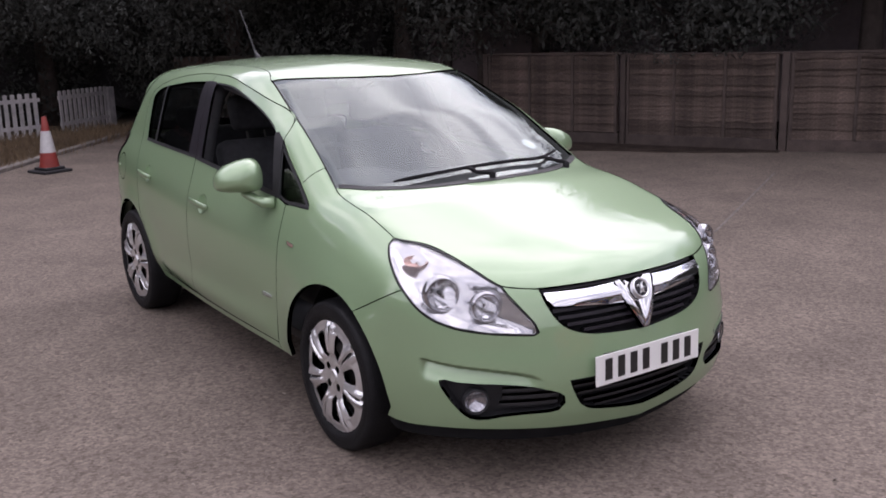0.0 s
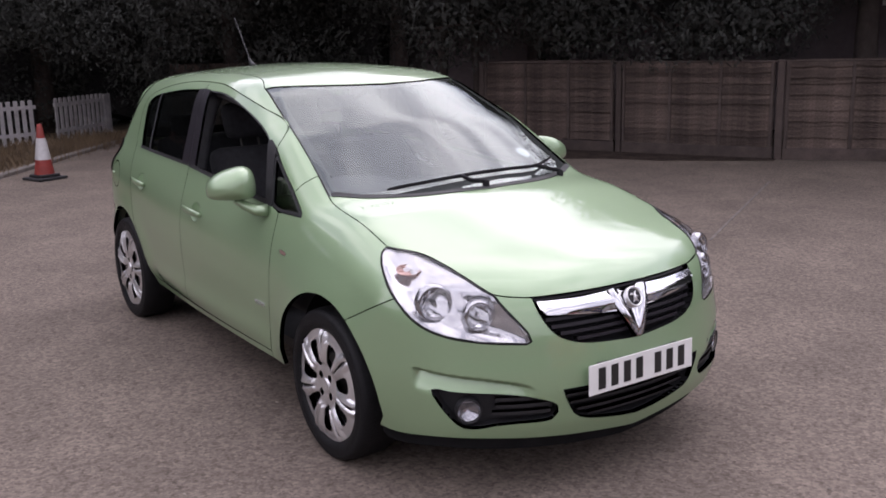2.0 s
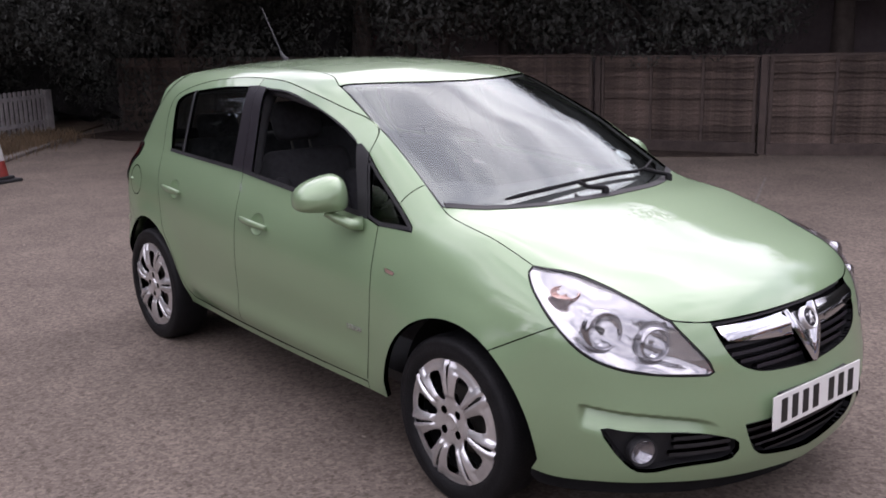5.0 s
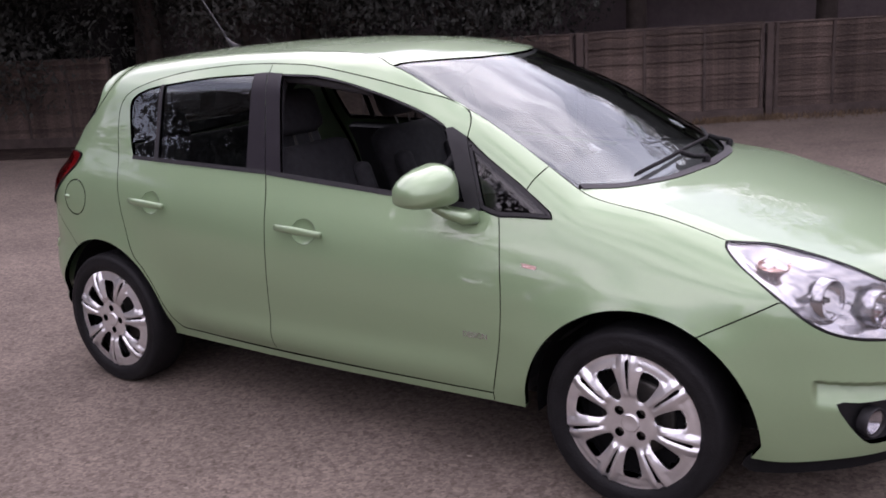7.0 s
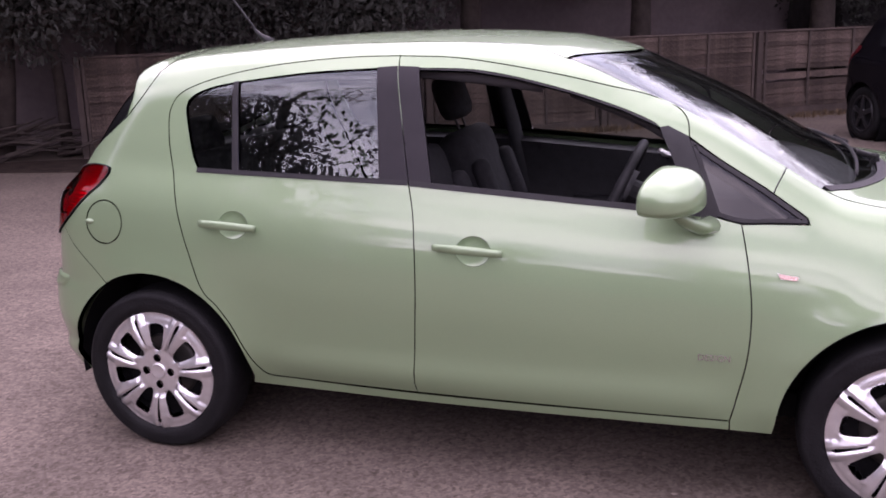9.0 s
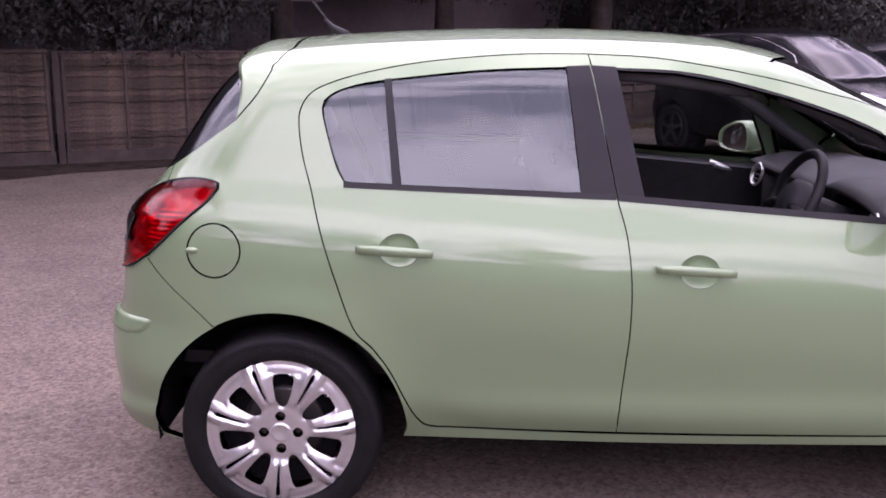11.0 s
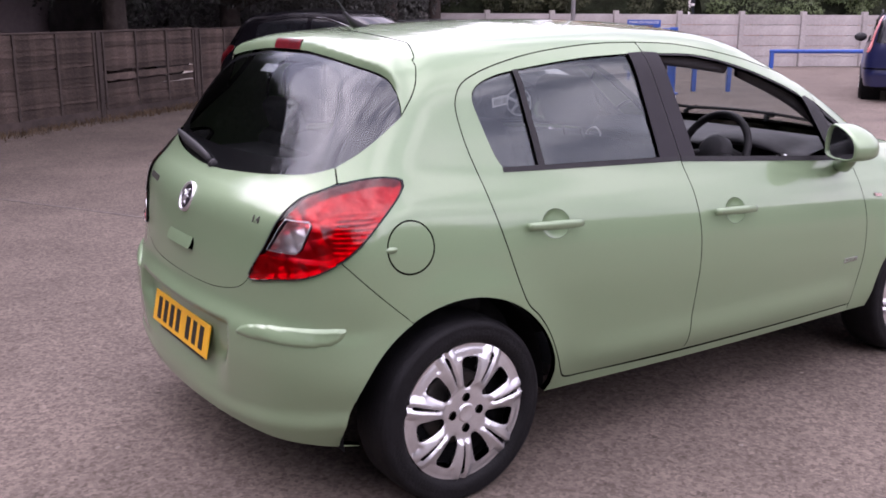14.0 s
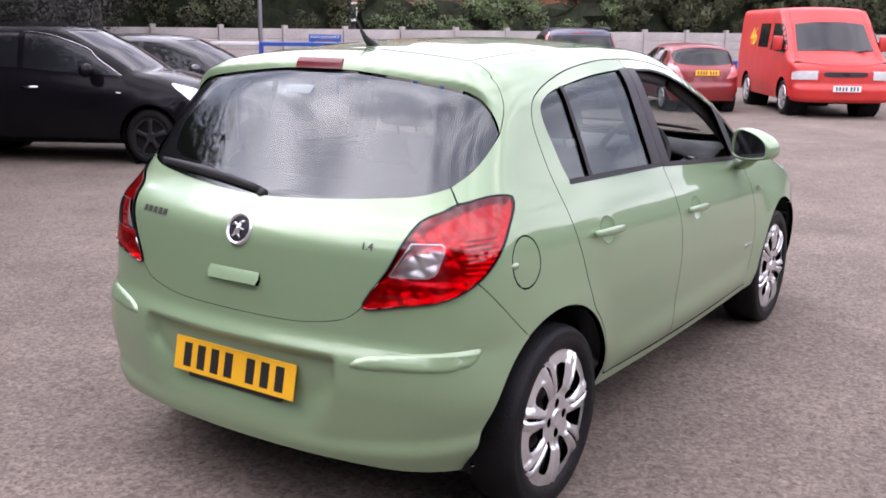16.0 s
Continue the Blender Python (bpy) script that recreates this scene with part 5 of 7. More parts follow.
lining = skin("roof_lining", "top", full(joined(round_line(pairs("1.58,0 1.50,-.34 1.40,-.50"), 0.03), round_line(pairs("1.40,-.50 .6,-.50 0,-.46"), 0.03), round_line(pairs("0,-.46 0,0"), 0.03)), 1), LINING, lift=-0.035, depth=0, both=False, label="pale grey roof lining")
for s in (-1, 1):
    for name, line, r in (("pillar_cover", ((0.93, 1.39), (0.955, 1.2), (0.99, 1.0), (1.02, 0.7)), 0.045), ("pillar_cover", ((1.5, 1.33), (1.75, 1.23), (1.95, 1.09), (2.17, 0.95)), 0.03), ("roof_rail_cover", ((0.1, 1.36), (0.5, 1.385), (0.95, 1.395), (1.4, 1.34)), 0.03)):
        pts = []
        for u, v in round_line(np.array(line), 0.06):
            p, n = at_front(u, v, -0.05 if name == "pillar_cover" else -0.045, "side")
            pts.append((p.x, p.y * -s, p.z))
        part(name, sweep(pts, r, 10, 0.6), DASH, car, smooth=True)
for y in (-0.58, 0.56):
    vent = part("air_vent", lathe([(0.052, 0.0), (0.048, 0.008), (0.042, 0.004), (0.040, -0.01)], 28, "z"), ALLOY, dash, "round silver-rimmed air vent", smooth=True)
    vent.matrix_local = facing((1.806, y, 0.888), (-1, -0.2 * y, 0.25))
    for k in (-0.02, 0.0, 0.02):
        part("vane", boxes(((-0.036, k - 0.004, -0.008), (0.036, k + 0.004, -0.004))), BLACK, vent)
part("tax_disc", lathe([(0.038, 0.0), (0.0005, 0.001)], 20, "z"), PAPER, car, "round paper disc on the windscreen").matrix_local = facing(*at_front(2.2, 0.42, -0.012, "top"))
part("screen_sticker", boxes(((-0.055, -0.018, 0), (0.055, 0.018, 0.001))), PAPER, car, "pale rectangular sticker").matrix_local = facing(*at_front(0.06, 1.335, -0.021, "rear"))

# ---- the yard ----
TARMAC = bpy.data.materials.new("tarmac")
TARMAC.use_nodes = True
tn, tl = TARMAC.node_tree.nodes, TARMAC.node_tree.links
tp = tn["Principled BSDF"]
tp.inputs["Roughness"].default_value, tp.inputs["Specular IOR Level"].default_value = 0.88, 0.25
tw = tn.new("ShaderNodeTexCoord").outputs["Object"]
stone = tn.new("ShaderNodeTexVoronoi")
stone.inputs["Scale"].default_value = 78.0
tl.new(tw, stone.inputs["Vector"])
grit = tn.new("ShaderNodeTexNoise")
grit.inputs["Scale"].default_value, grit.inputs["Detail"].default_value, grit.inputs["Roughness"].default_value = 28.0, 8.0, 0.8
tl.new(tw, grit.inputs["Vector"])
worn = tn.new("ShaderNodeTexNoise")
worn.inputs["Scale"].default_value, worn.inputs["Detail"].default_value, worn.inputs["Roughness"].default_value = 0.9, 10.0, 0.74
tl.new(tw, worn.inputs["Vector"])
shade = tn.new("ShaderNodeValToRGB")
shade.color_ramp.elements[0].position, shade.color_ramp.elements[0].color = 0.25, (0.059, 0.047, 0.0387, 1)
shade.color_ramp.elements[1].position, shade.color_ramp.elements[1].color = 0.75, (0.208, 0.169, 0.142, 1)
mixer = tn.new("ShaderNodeMath")
mixer.operation = "MULTIPLY_ADD"
tl.new(stone.outputs["Color"], mixer.inputs[0])
mixer.inputs[1].default_value = 0.36
tl.new(grit.outputs["Fac"], mixer.inputs[2])
drop = tn.new("ShaderNodeMath")
drop.operation = "SUBTRACT"
tl.new(mixer.outputs[0], drop.inputs[0])
drop.inputs[1].default_value = 0.18
tl.new(drop.outputs[0], shade.inputs["Fac"])
patch = tn.new("ShaderNodeMapRange")
patch.inputs["From Min"].default_value, patch.inputs["From Max"].default_value, patch.inputs["To Min"].default_value, patch.inputs["To Max"].default_value = 0.3, 0.7, 0.68, 1.32
tl.new(worn.outputs["Fac"], patch.inputs["Value"])
times = tn.new("ShaderNodeVectorMath")
times.operation = "MULTIPLY"
tl.new(shade.outputs["Color"], times.inputs[0])
tl.new(patch.outputs["Result"], times.inputs[1])
tl.new(times.outputs["Vector"], tp.inputs["Base Color"])
tb = tn.new("ShaderNodeBump")
tb.inputs["Strength"].default_value, tb.inputs["Distance"].default_value = 0.4, 0.005
tl.new(mixer.outputs[0], tb.inputs["Height"])
tl.new(tb.outputs["Normal"], tp.inputs["Normal"])

WOOD = material("weathered_fence_wood", (0.074, 0.055, 0.046), 0.88, vary=0.6, scale=3.0, fine=0.35, bump=0.6, bump_scale=40, each=0.28, spec=0.25)
POST_WOOD = material("fence_post_wood", (0.062, 0.046, 0.040), 0.88, vary=0.3, scale=5.0, fine=0.2, bump=0.4, bump_scale=50, each=0.15)
CONCRETE = material("grey_concrete", (0.34, 0.315, 0.30), 0.85, vary=0.15, scale=1.2, fine=0.12, bump=0.3, bump_scale=60, each=0.06)
KERB = material("weathered_kerb", (0.17, 0.15, 0.135), 0.9, vary=0.3, scale=3, fine=0.2, bump=0.4, bump_scale=60, each=0.15)
PALE = material("white_paint", (0.72, 0.70, 0.70), 0.6, vary=0.12, scale=6)
# picket white, dimmed so the colour carries the shade over the verge
SHADED_WHITE = material("weathered_white_paint", (0.36, 0.34, 0.34), 0.75, vary=0.25, scale=5, fine=0.15)
BLUE = material("blue_paint", (0.018, 0.075, 0.33), 0.45, vary=0.15, scale=8)
LEAF = material("dark_leaves", (0.049, 0.051, 0.046), 0.8, vary=0.4, scale=1.3, fine=0.15, spec=0.2)
LEAF_MID = material("olive_leaves", (0.068, 0.075, 0.040), 0.7, vary=0.5, scale=0.9, fine=0.3, spec=0.2)
LEAF_LIGHT = material("green_leaves", (0.085, 0.115, 0.050), 0.65, vary=0.5, scale=1.5, fine=0.3, spec=0.2)
# hedge cores, darker than the leaves to hold the shade between them
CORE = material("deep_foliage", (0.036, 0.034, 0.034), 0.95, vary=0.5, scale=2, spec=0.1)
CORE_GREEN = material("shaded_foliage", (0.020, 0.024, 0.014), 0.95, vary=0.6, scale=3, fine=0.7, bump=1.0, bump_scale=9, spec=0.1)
BARK = material("bark", (0.060, 0.048, 0.043), 0.9, vary=0.35, scale=6, bump=0.8, bump_scale=25, spec=0.2)
EARTH = material("earth_verge", (0.105, 0.076, 0.050), 0.95, vary=0.4, scale=4, fine=0.3, bump=0.6, bump_scale=40)
SHADED_SOIL = material("dark_soil", (0.042, 0.031, 0.026), 0.95, vary=0.5, scale=5, fine=0.4, bump=0.8, bump_scale=50, spec=0.1)
DRY_GRASS = material("dry_grass", (0.125, 0.085, 0.048), 0.8, vary=0.4, scale=3)
RENDER_WALL = material("mauve_grey_render", (0.17, 0.138, 0.140), 0.9, vary=0.2, scale=0.8, fine=0.1, bump=0.2, bump_scale=90)
BRICK = material("orange_brick", (0.33, 0.13, 0.07), 0.85, vary=0.25, scale=2, fine=0.3, bump=0.4, bump_scale=50)
ROOF_TILE = material("roof_tile", (0.11, 0.06, 0.05), 0.85, vary=0.3, scale=4, bump=0.5, bump_scale=30)
PANE = material("dark_window_pane", (0.03, 0.033, 0.038), 0.06, vary=0.2, scale=0.7)
METAL_POST = material("galvanised_steel", (0.42, 0.42, 0.43), 0.45, 0.6, vary=0.15, scale=8)
CONE_RED = material("cone_orange_red", (0.22, 0.027, 0.020), 0.6, vary=0.2, scale=12)
CONE_WHITE = material("cone_sleeve", (0.40, 0.39, 0.39), 0.4, vary=0.12, scale=20)

ground = tagged(part("ground", boxes(((-150, -150, -0.4), (150, 150, 0.0))), TARMAC), "worn grey tarmac of the car park", "ground", kind="structure")
# faint painted line and litter on the tarmac
line = part("bay_line", boxes(((-1.59, -0.012, 0.001), (1.59, 0.012, 0.003))), material("worn_line", (0.125, 0.108, 0.098), 0.85, vary=0.5, scale=8), None)
line.matrix_world = pose(0.035, 4.80, 0.0, rz=119.2)
tagged(line, "faint worn white bay line on the tarmac", "road marking", kind="structure")


def line_frame(a, b):
    """A pose at a whose x runs to b on the ground, and the distance."""
    a, b = Vector((*a, 0)), Vector((*b, 0))
    d = b - a
    return Matrix.Translation(a) @ Matrix.Rotation(math.atan2(d.y, d.x), 4, "Z"), d.length


def slat_mesh(length, height, seed):
    """A sawn slat with a wavy lower edge, leaning out at the bottom."""
    rnd = random.Random(seed)
    bm = bmesh.new()
    n = 14
    bow = rnd.uniform(-0.008, 0.004)
    rows = []
    for i in range(n + 1):
        x = length * i / n
        low = rnd.uniform(-0.012, 0.012) + bow * math.sin(math.pi * i / n)
        rows.append([bm.verts.new(v) for v in ((x, -0.022, low), (x, -0.004, height), (x, 0.004, height), (x, -0.010, low))])
    for a, b in zip(rows, rows[1:]):
        for k in range(4):
            bm.faces.new((a[k], b[k], b[(k + 1) % 4], a[(k + 1) % 4]))
    bm.faces.new(rows[0][::-1]), bm.faces.new(rows[-1])
    bmesh.ops.recalc_face_normals(bm, faces=bm.faces)
    me = bpy.data.meshes.new("slat")
    bm.to_mesh(me)
    bm.free()
    me.materials.append(WOOD)
    return me


PANEL, TALL = 2.02, 1.2
SLATS = [slat_mesh(PANEL - 0.06, 0.086, k) for k in range(12)]
mesh_post = bpy.data.meshes.new("post")
bm = boxes(((-0.035, -0.03, 0), (0.04, 0.05, TALL + 0.015)), bevel=0.008)
bm.to_mesh(mesh_post)
bm.free()
mesh_post.materials.append(POST_WOOD)
mesh_batten = bpy.data.meshes.new("batten")
bm = boxes(((-0.017, -0.040, 0.14), (0.017, -0.018, TALL - 0.01)), bevel=0.004)
bm.to_mesh(mesh_batten)
bm.free()
mesh_batten.materials.append(POST_WOOD)
mesh_board = bpy.data.meshes.new("gravel_board")
bm = boxes(((0.05, -0.03, 0), (PANEL, 0.03, 0.15)), bevel=0.004)
bm.to_mesh(mesh_board)
bm.free()
mesh_board.materials.append(POST_WOOD)
mesh_cap = bpy.data.meshes.new("top_rail")
bm = boxes(((0.04, -0.034, TALL - 0.012), (PANEL + 0.02, 0.02, TALL + 0.008)), bevel=0.006)
bm.to_mesh(mesh_cap)
bm.free()
mesh_cap.materials.append(POST_WOOD)


def fence_panel(m, seed, broken=False):
    """One lap panel of the wooden fence with its post: slats, battens, rail and board."""
    rnd = random.Random(seed)
    ob = new("fence_panel", mesh_post)
    ob.matrix_world = m
    tagged(ob, "weathered brown overlap wooden fence panel" + (" with broken slats" if broken else " and post"), "fence", "fence panels")
    for k in range(16):
        if broken and k in (5, 7):
            continue
        s = new("slat", SLATS[rnd.randrange(12)])
        s.parent = ob
        tilt = rnd.uniform(-0.007, 0.007) + (0.02 if broken and k in (4, 6) else 0)
        s.matrix_local = Matrix.Translation((0.05, rnd.uniform(-0.010, 0.010) - (0.014 if rnd.random() < 0.18 else 0), 0.145 + k * 0.0655 + rnd.uniform(-0.008, 0.008))) @ Matrix.Rotation(-tilt, 4, "Y")
    for x in (0.075, 0.05 + (PANEL - 0.06) / 3, 0.05 + 2 * (PANEL - 0.06) / 3, PANEL - 0.035):
        b = new("batten", mesh_batten)
        b.parent, b.location = ob, (x, 0, 0)
    for me in (mesh_board, mesh_cap):
        b = new(me.name, me)
        b.parent = ob
    return ob


for (a, b), count in ((((-1.8, 7.72), (6.5, 14.0)), 5), (((-1.8, 7.72), (-11.5, 3.3)), 5)):
    m, length = line_frame(a, b)
    for k in range(count):
        if a[0] < b[0]:
            fence_panel(m @ Matrix.Translation((k * 2.43, 0, 0)) @ Matrix.Diagonal((2.43 / (PANEL + 0.06), 1, 1, 1)), k, k == 2)
        elif k != 2:
            mm, _ = line_frame(b, a)
            fence_panel(mm @ Matrix.Translation((length - (k + 1) * (PANEL + 0.06), 0, 0)), 50 + k)


def litter(count, seed):
    """Small pale chips and dead leaves scattered over the tarmac."""
    rnd = random.Random(seed)
    verts, faces = [], []
    for _ in range(count):
        x, y, r, a = rnd.uniform(-8, 7), rnd.uniform(-5, 8), rnd.uniform(0.005, 0.014), rnd.uniform(0, 6.28)
        i = len(verts)
        verts += [(x + r * rnd.uniform(0.6, 1.2) * math.cos(a + k * 1.257), y + r * rnd.uniform(0.5, 1.0) * math.sin(a + k * 1.257), rnd.uniform(0.002, 0.007)) for k in range(5)]
        faces.append(tuple(range(i, i + 5)))
    me = bpy.data.meshes.new("litter")
    me.from_pydata(verts, [], faces)
    return tagged(link("litter", me, material("pale_chips", (0.20, 0.17, 0.145), 0.85, vary=0.5, scale=2.0)), "small pale chips and dead leaves on the tarmac", "litter", kind="stuff")


litter(420, 8)


def blades(name, boxes_xy, count, height, mat, seed, label, category):
    """Grass or weeds as many thin blades over stretches of ground (x0, y0, x1, y1, half width)."""
    rnd = random.Random(seed)
    verts, faces = [], []
    for x0, y0, x1, y1, half in boxes_xy:
        d = Vector((x1 - x0, y1 - y0))
        n = Vector((-d.y, d.x)).normalized()
        for _ in range(count):
            p = Vector((x0, y0)) + d * rnd.random() + n * rnd.gauss(0, half * 0.5)
            h, a = height * rnd.uniform(0.3, 1.0), rnd.uniform(0, 6.28)
            w, lean = 0.006, rnd.uniform(0.1, 0.6) * h
            c, s = math.cos(a), math.sin(a)
            i = len(verts)
            verts += [(p.x - s * w, p.y + c * w, 0), (p.x + s * w, p.y - c * w, 0), (p.x + c * lean * 0.4 + s * w * 0.6, p.y + s * lean * 0.4 - c * w * 0.6, h * 0.6), (p.x + c * lean, p.y + s * lean, h)]
            faces += [(i, i + 1, i + 2), (i, i + 2, i + 3)]
    me = bpy.data.meshes.new(name)
    me.from_pydata(verts, [], faces)
    return tagged(link(name, me, mat), label, category, kind="stuff")


blades("weeds", [(0.1, 9.0, 2.6, 10.9, 0.22), (2.6, 10.9, 4.2, 12.1, 0.2), (-0.6, 8.5, 0.3, 9.2, 0.1)], 700, 0.10, DRY_GRASS, 3, "dry yellow weeds along the foot of the fence", "weeds")
blades("grass", [(-7.6, -0.6, -10.9, 2.3, 0.4), (-8.2, -1.2, -11.3, 1.8, 0.5)], 2200, 0.22, DRY_GRASS, 4, "dry yellowish grass on the verge", "grass")
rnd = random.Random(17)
# earth and leaf mould, drawn wider so its dark colour also holds tree shade
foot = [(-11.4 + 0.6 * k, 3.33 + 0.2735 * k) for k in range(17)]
soil = part("soil", plate([(x + 0.58 * w, y - 1.15 * w) for (x, y), w in zip(foot, [rnd.uniform(0.55, 0.95) * min(1.0, 0.15 + (16 - k) / 5) for k in range(17)])] + foot[::-1], 0.012), SHADED_SOIL)
tagged(soil, "dark earth and leaf mould at the fence foot, widened to hold tree shade", "ground", kind="structure")
verge = part("verge", plate([(-7.35, -0.35), (-10.7, 2.15), (-12.5, 3.5), (-30, 3.5), (-30, -25), (-7.35, -25)], 0.03), EARTH)
tagged(verge, "earth verge behind the kerb", "ground", kind="structure")
for k in range(8):
    m, _ = line_frame((-7.25, -0.35), (-10.6, 2.15))
    kerb = part("kerb", boxes(((0.005, -0.12, -0.05), (0.905, 0.0, 0.05)), bevel=0.015), KERB)
    kerb.matrix_world = m @ Matrix.Translation(((k - 3) * 0.91, 0, 0))
    tagged(kerb, "grey concrete kerb stone", "kerb", "kerb stones")

# white picket fence on the verge
for k, (a, b) in enumerate((((-9.9, -1.6), (-10.72, 0.95)), ((-10.87, 1.27), (-11.75, 2.3)))):
    m, length = line_frame(a, b)
    rail = part("picket_fence", boxes(((0, -0.02, 0.16), (length, 0.02, 0.22)), ((0, -0.02, 0.58), (length, 0.02, 0.64)), bevel=0.004), SHADED_WHITE)
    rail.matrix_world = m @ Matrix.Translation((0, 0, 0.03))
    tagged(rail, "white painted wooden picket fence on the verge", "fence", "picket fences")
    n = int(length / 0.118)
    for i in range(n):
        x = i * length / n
        p = part("picket", plate([(x, 0.03), (x + 0.066, 0.03), (x + 0.066, 0.715), (x + 0.033, 0.725), (x, 0.715)], 0.018, Matrix.Rotation(radians(90), 4, "X")), SHADED_WHITE, rail)

part("end_board", boxes(((length - 0.02, -0.03, 0.03), (length + 0.16, 0.03, 0.70)), bevel=0.006), SHADED_WHITE, rail)

# traffic cone
cone = thing("traffic_cone", "red and white traffic cone on a black base", "traffic cone", pose(-6.71, 0.145, 0, rz=20))
part("base", boxes(((-0.19, -0.19, 0), (0.19, 0.19, 0.035)), ((-0.13, -0.13, 0.035), (0.13, 0.13, 0.07)), bevel=0.012), BLACK, cone)
part("lower_cone", lathe([(0.118, 0.07), (0.09, 0.25)], 28, "z"), CONE_RED, cone, "red lower cone", smooth=True)
part("sleeve", lathe([(0.094, 0.245), (0.092, 0.25), (0.056, 0.50), (0.053, 0.505)], 28, "z"), CONE_WHITE, cone, "white reflective sleeve", smooth=True)
part("tip", lathe([(0.053, 0.5), (0.028, 0.67), (0.022, 0.675), (0.0005, 0.675)], 28, "z"), CONE_RED, cone, "red tip", smooth=True)


# ---- trees and hedges ----
def leaf_cloud(name, clumps, per, size, mat, parent=None, seed=0, droop=0.0):
    """Many small leaves in uneven clumps (x, y, z, radius); one mesh."""
    rng = np.random.default_rng(seed)
    verts, count = [], 0
    for x, y, z, r in clumps:
        n = int(per * r * r)
        d = rng.normal(size=(n, 3))
        d /= np.linalg.norm(d, axis=1, keepdims=True)
        rad = r * rng.uniform(0.55, 1.08, n) ** 0.6
        c = np.array([x, y, z]) + d * rad[:, None] * (1, 1, 0.85)
        a = rng.normal(size=(n, 3))
        a /= np.linalg.norm(a, axis=1, keepdims=True)
        b = np.cross(a, d)
        b /= np.linalg.norm(b, axis=1, keepdims=True) + 1e-6
        a[:, 2] -= droop
        s = (size * rng.uniform(0.5, 1.3, n))[:, None]
        verts.append(np.stack([c - a * s, c + b * s * 0.45, c + a * s, c - b * s * 0.45], 1).reshape(-1, 3))
    v = np.vstack(verts)
    me = bpy.data.meshes.new(name)
    q = len(v) // 4
    me.vertices.add(len(v))
    me.vertices.foreach_set("co", v.ravel())
    me.loops.add(len(v))
    me.loops.foreach_set("vertex_index", np.arange(len(v)))
    me.polygons.add(q)
    me.polygons.foreach_set("loop_start", np.arange(0, len(v), 4))
    me.polygons.foreach_set("loop_total", np.full(q, 4))
    me.update()
    me.validate()
    return link(name, me, mat, parent)


def tree(x, y, height, spread, low, seed, mat, label, density=1250, leaf=0.044):
    """A trunk with limbs and a crown of leaf clumps that starts at the height low."""
    rnd = random.Random(seed)
    lean = (rnd.uniform(-0.3, 0.3), rnd.uniform(-0.3, 0.3))
    ob = thing("tree", label, "tree", pose(x, y, 0), "trees")
    pts = [(lean[0] * t * t, lean[1] * t * t, height * 0.9 * t) for t in np.linspace(0, 1, 8)]
    r0 = 0.05 + 0.017 * height
    trunk = sweep(pts, [r0 * (1.15 - t) + 0.01 for t in np.linspace(0, 1, 8)], 10)
    part("trunk", trunk, BARK, ob, smooth=True)
    clumps = []
    for k in range(11):
        t = rnd.uniform(0.25, 0.95)
        a = rnd.uniform(0, 6.28)
        base = Vector((lean[0] * t * t, lean[1] * t * t, max(low, height * 0.9 * t * 0.9)))
        reach = spread * (1.15 - 0.75 * t) * rnd.uniform(0.6, 1.0)
        tip = base + Vector((math.cos(a) * reach, math.sin(a) * reach, rnd.uniform(-0.1, 0.5) * reach))
        tip.z = max(tip.z, low)
        part("limb", sweep([base - Vector((0, 0, 0.3)), (base + tip) / 2 + Vector((0, 0, 0.1)), tip], [r0 * 0.4, r0 * 0.25, 0.012], 6), BARK, ob)
        for q in range(3):
            f = rnd.uniform(0.45, 1.05)
            c = base.lerp(tip, f)
            clumps.append((c.x + rnd.gauss(0, 0.25), c.y + rnd.gauss(0, 0.25), max(low + 0.1, c.z + rnd.gauss(0, 0.25)), rnd.uniform(0.45, 0.85) * spread / 2.2))
    for k in range(7):
        clumps.append((rnd.gauss(0, 0.3 * spread), rnd.gauss(0, 0.3 * spread), rnd.uniform(low + 0.4, height), rnd.uniform(0.5, 0.9) * spread / 2.0))
    c = leaf_cloud("crown", clumps, density, leaf, mat, ob, seed, 0.3)
    return ob


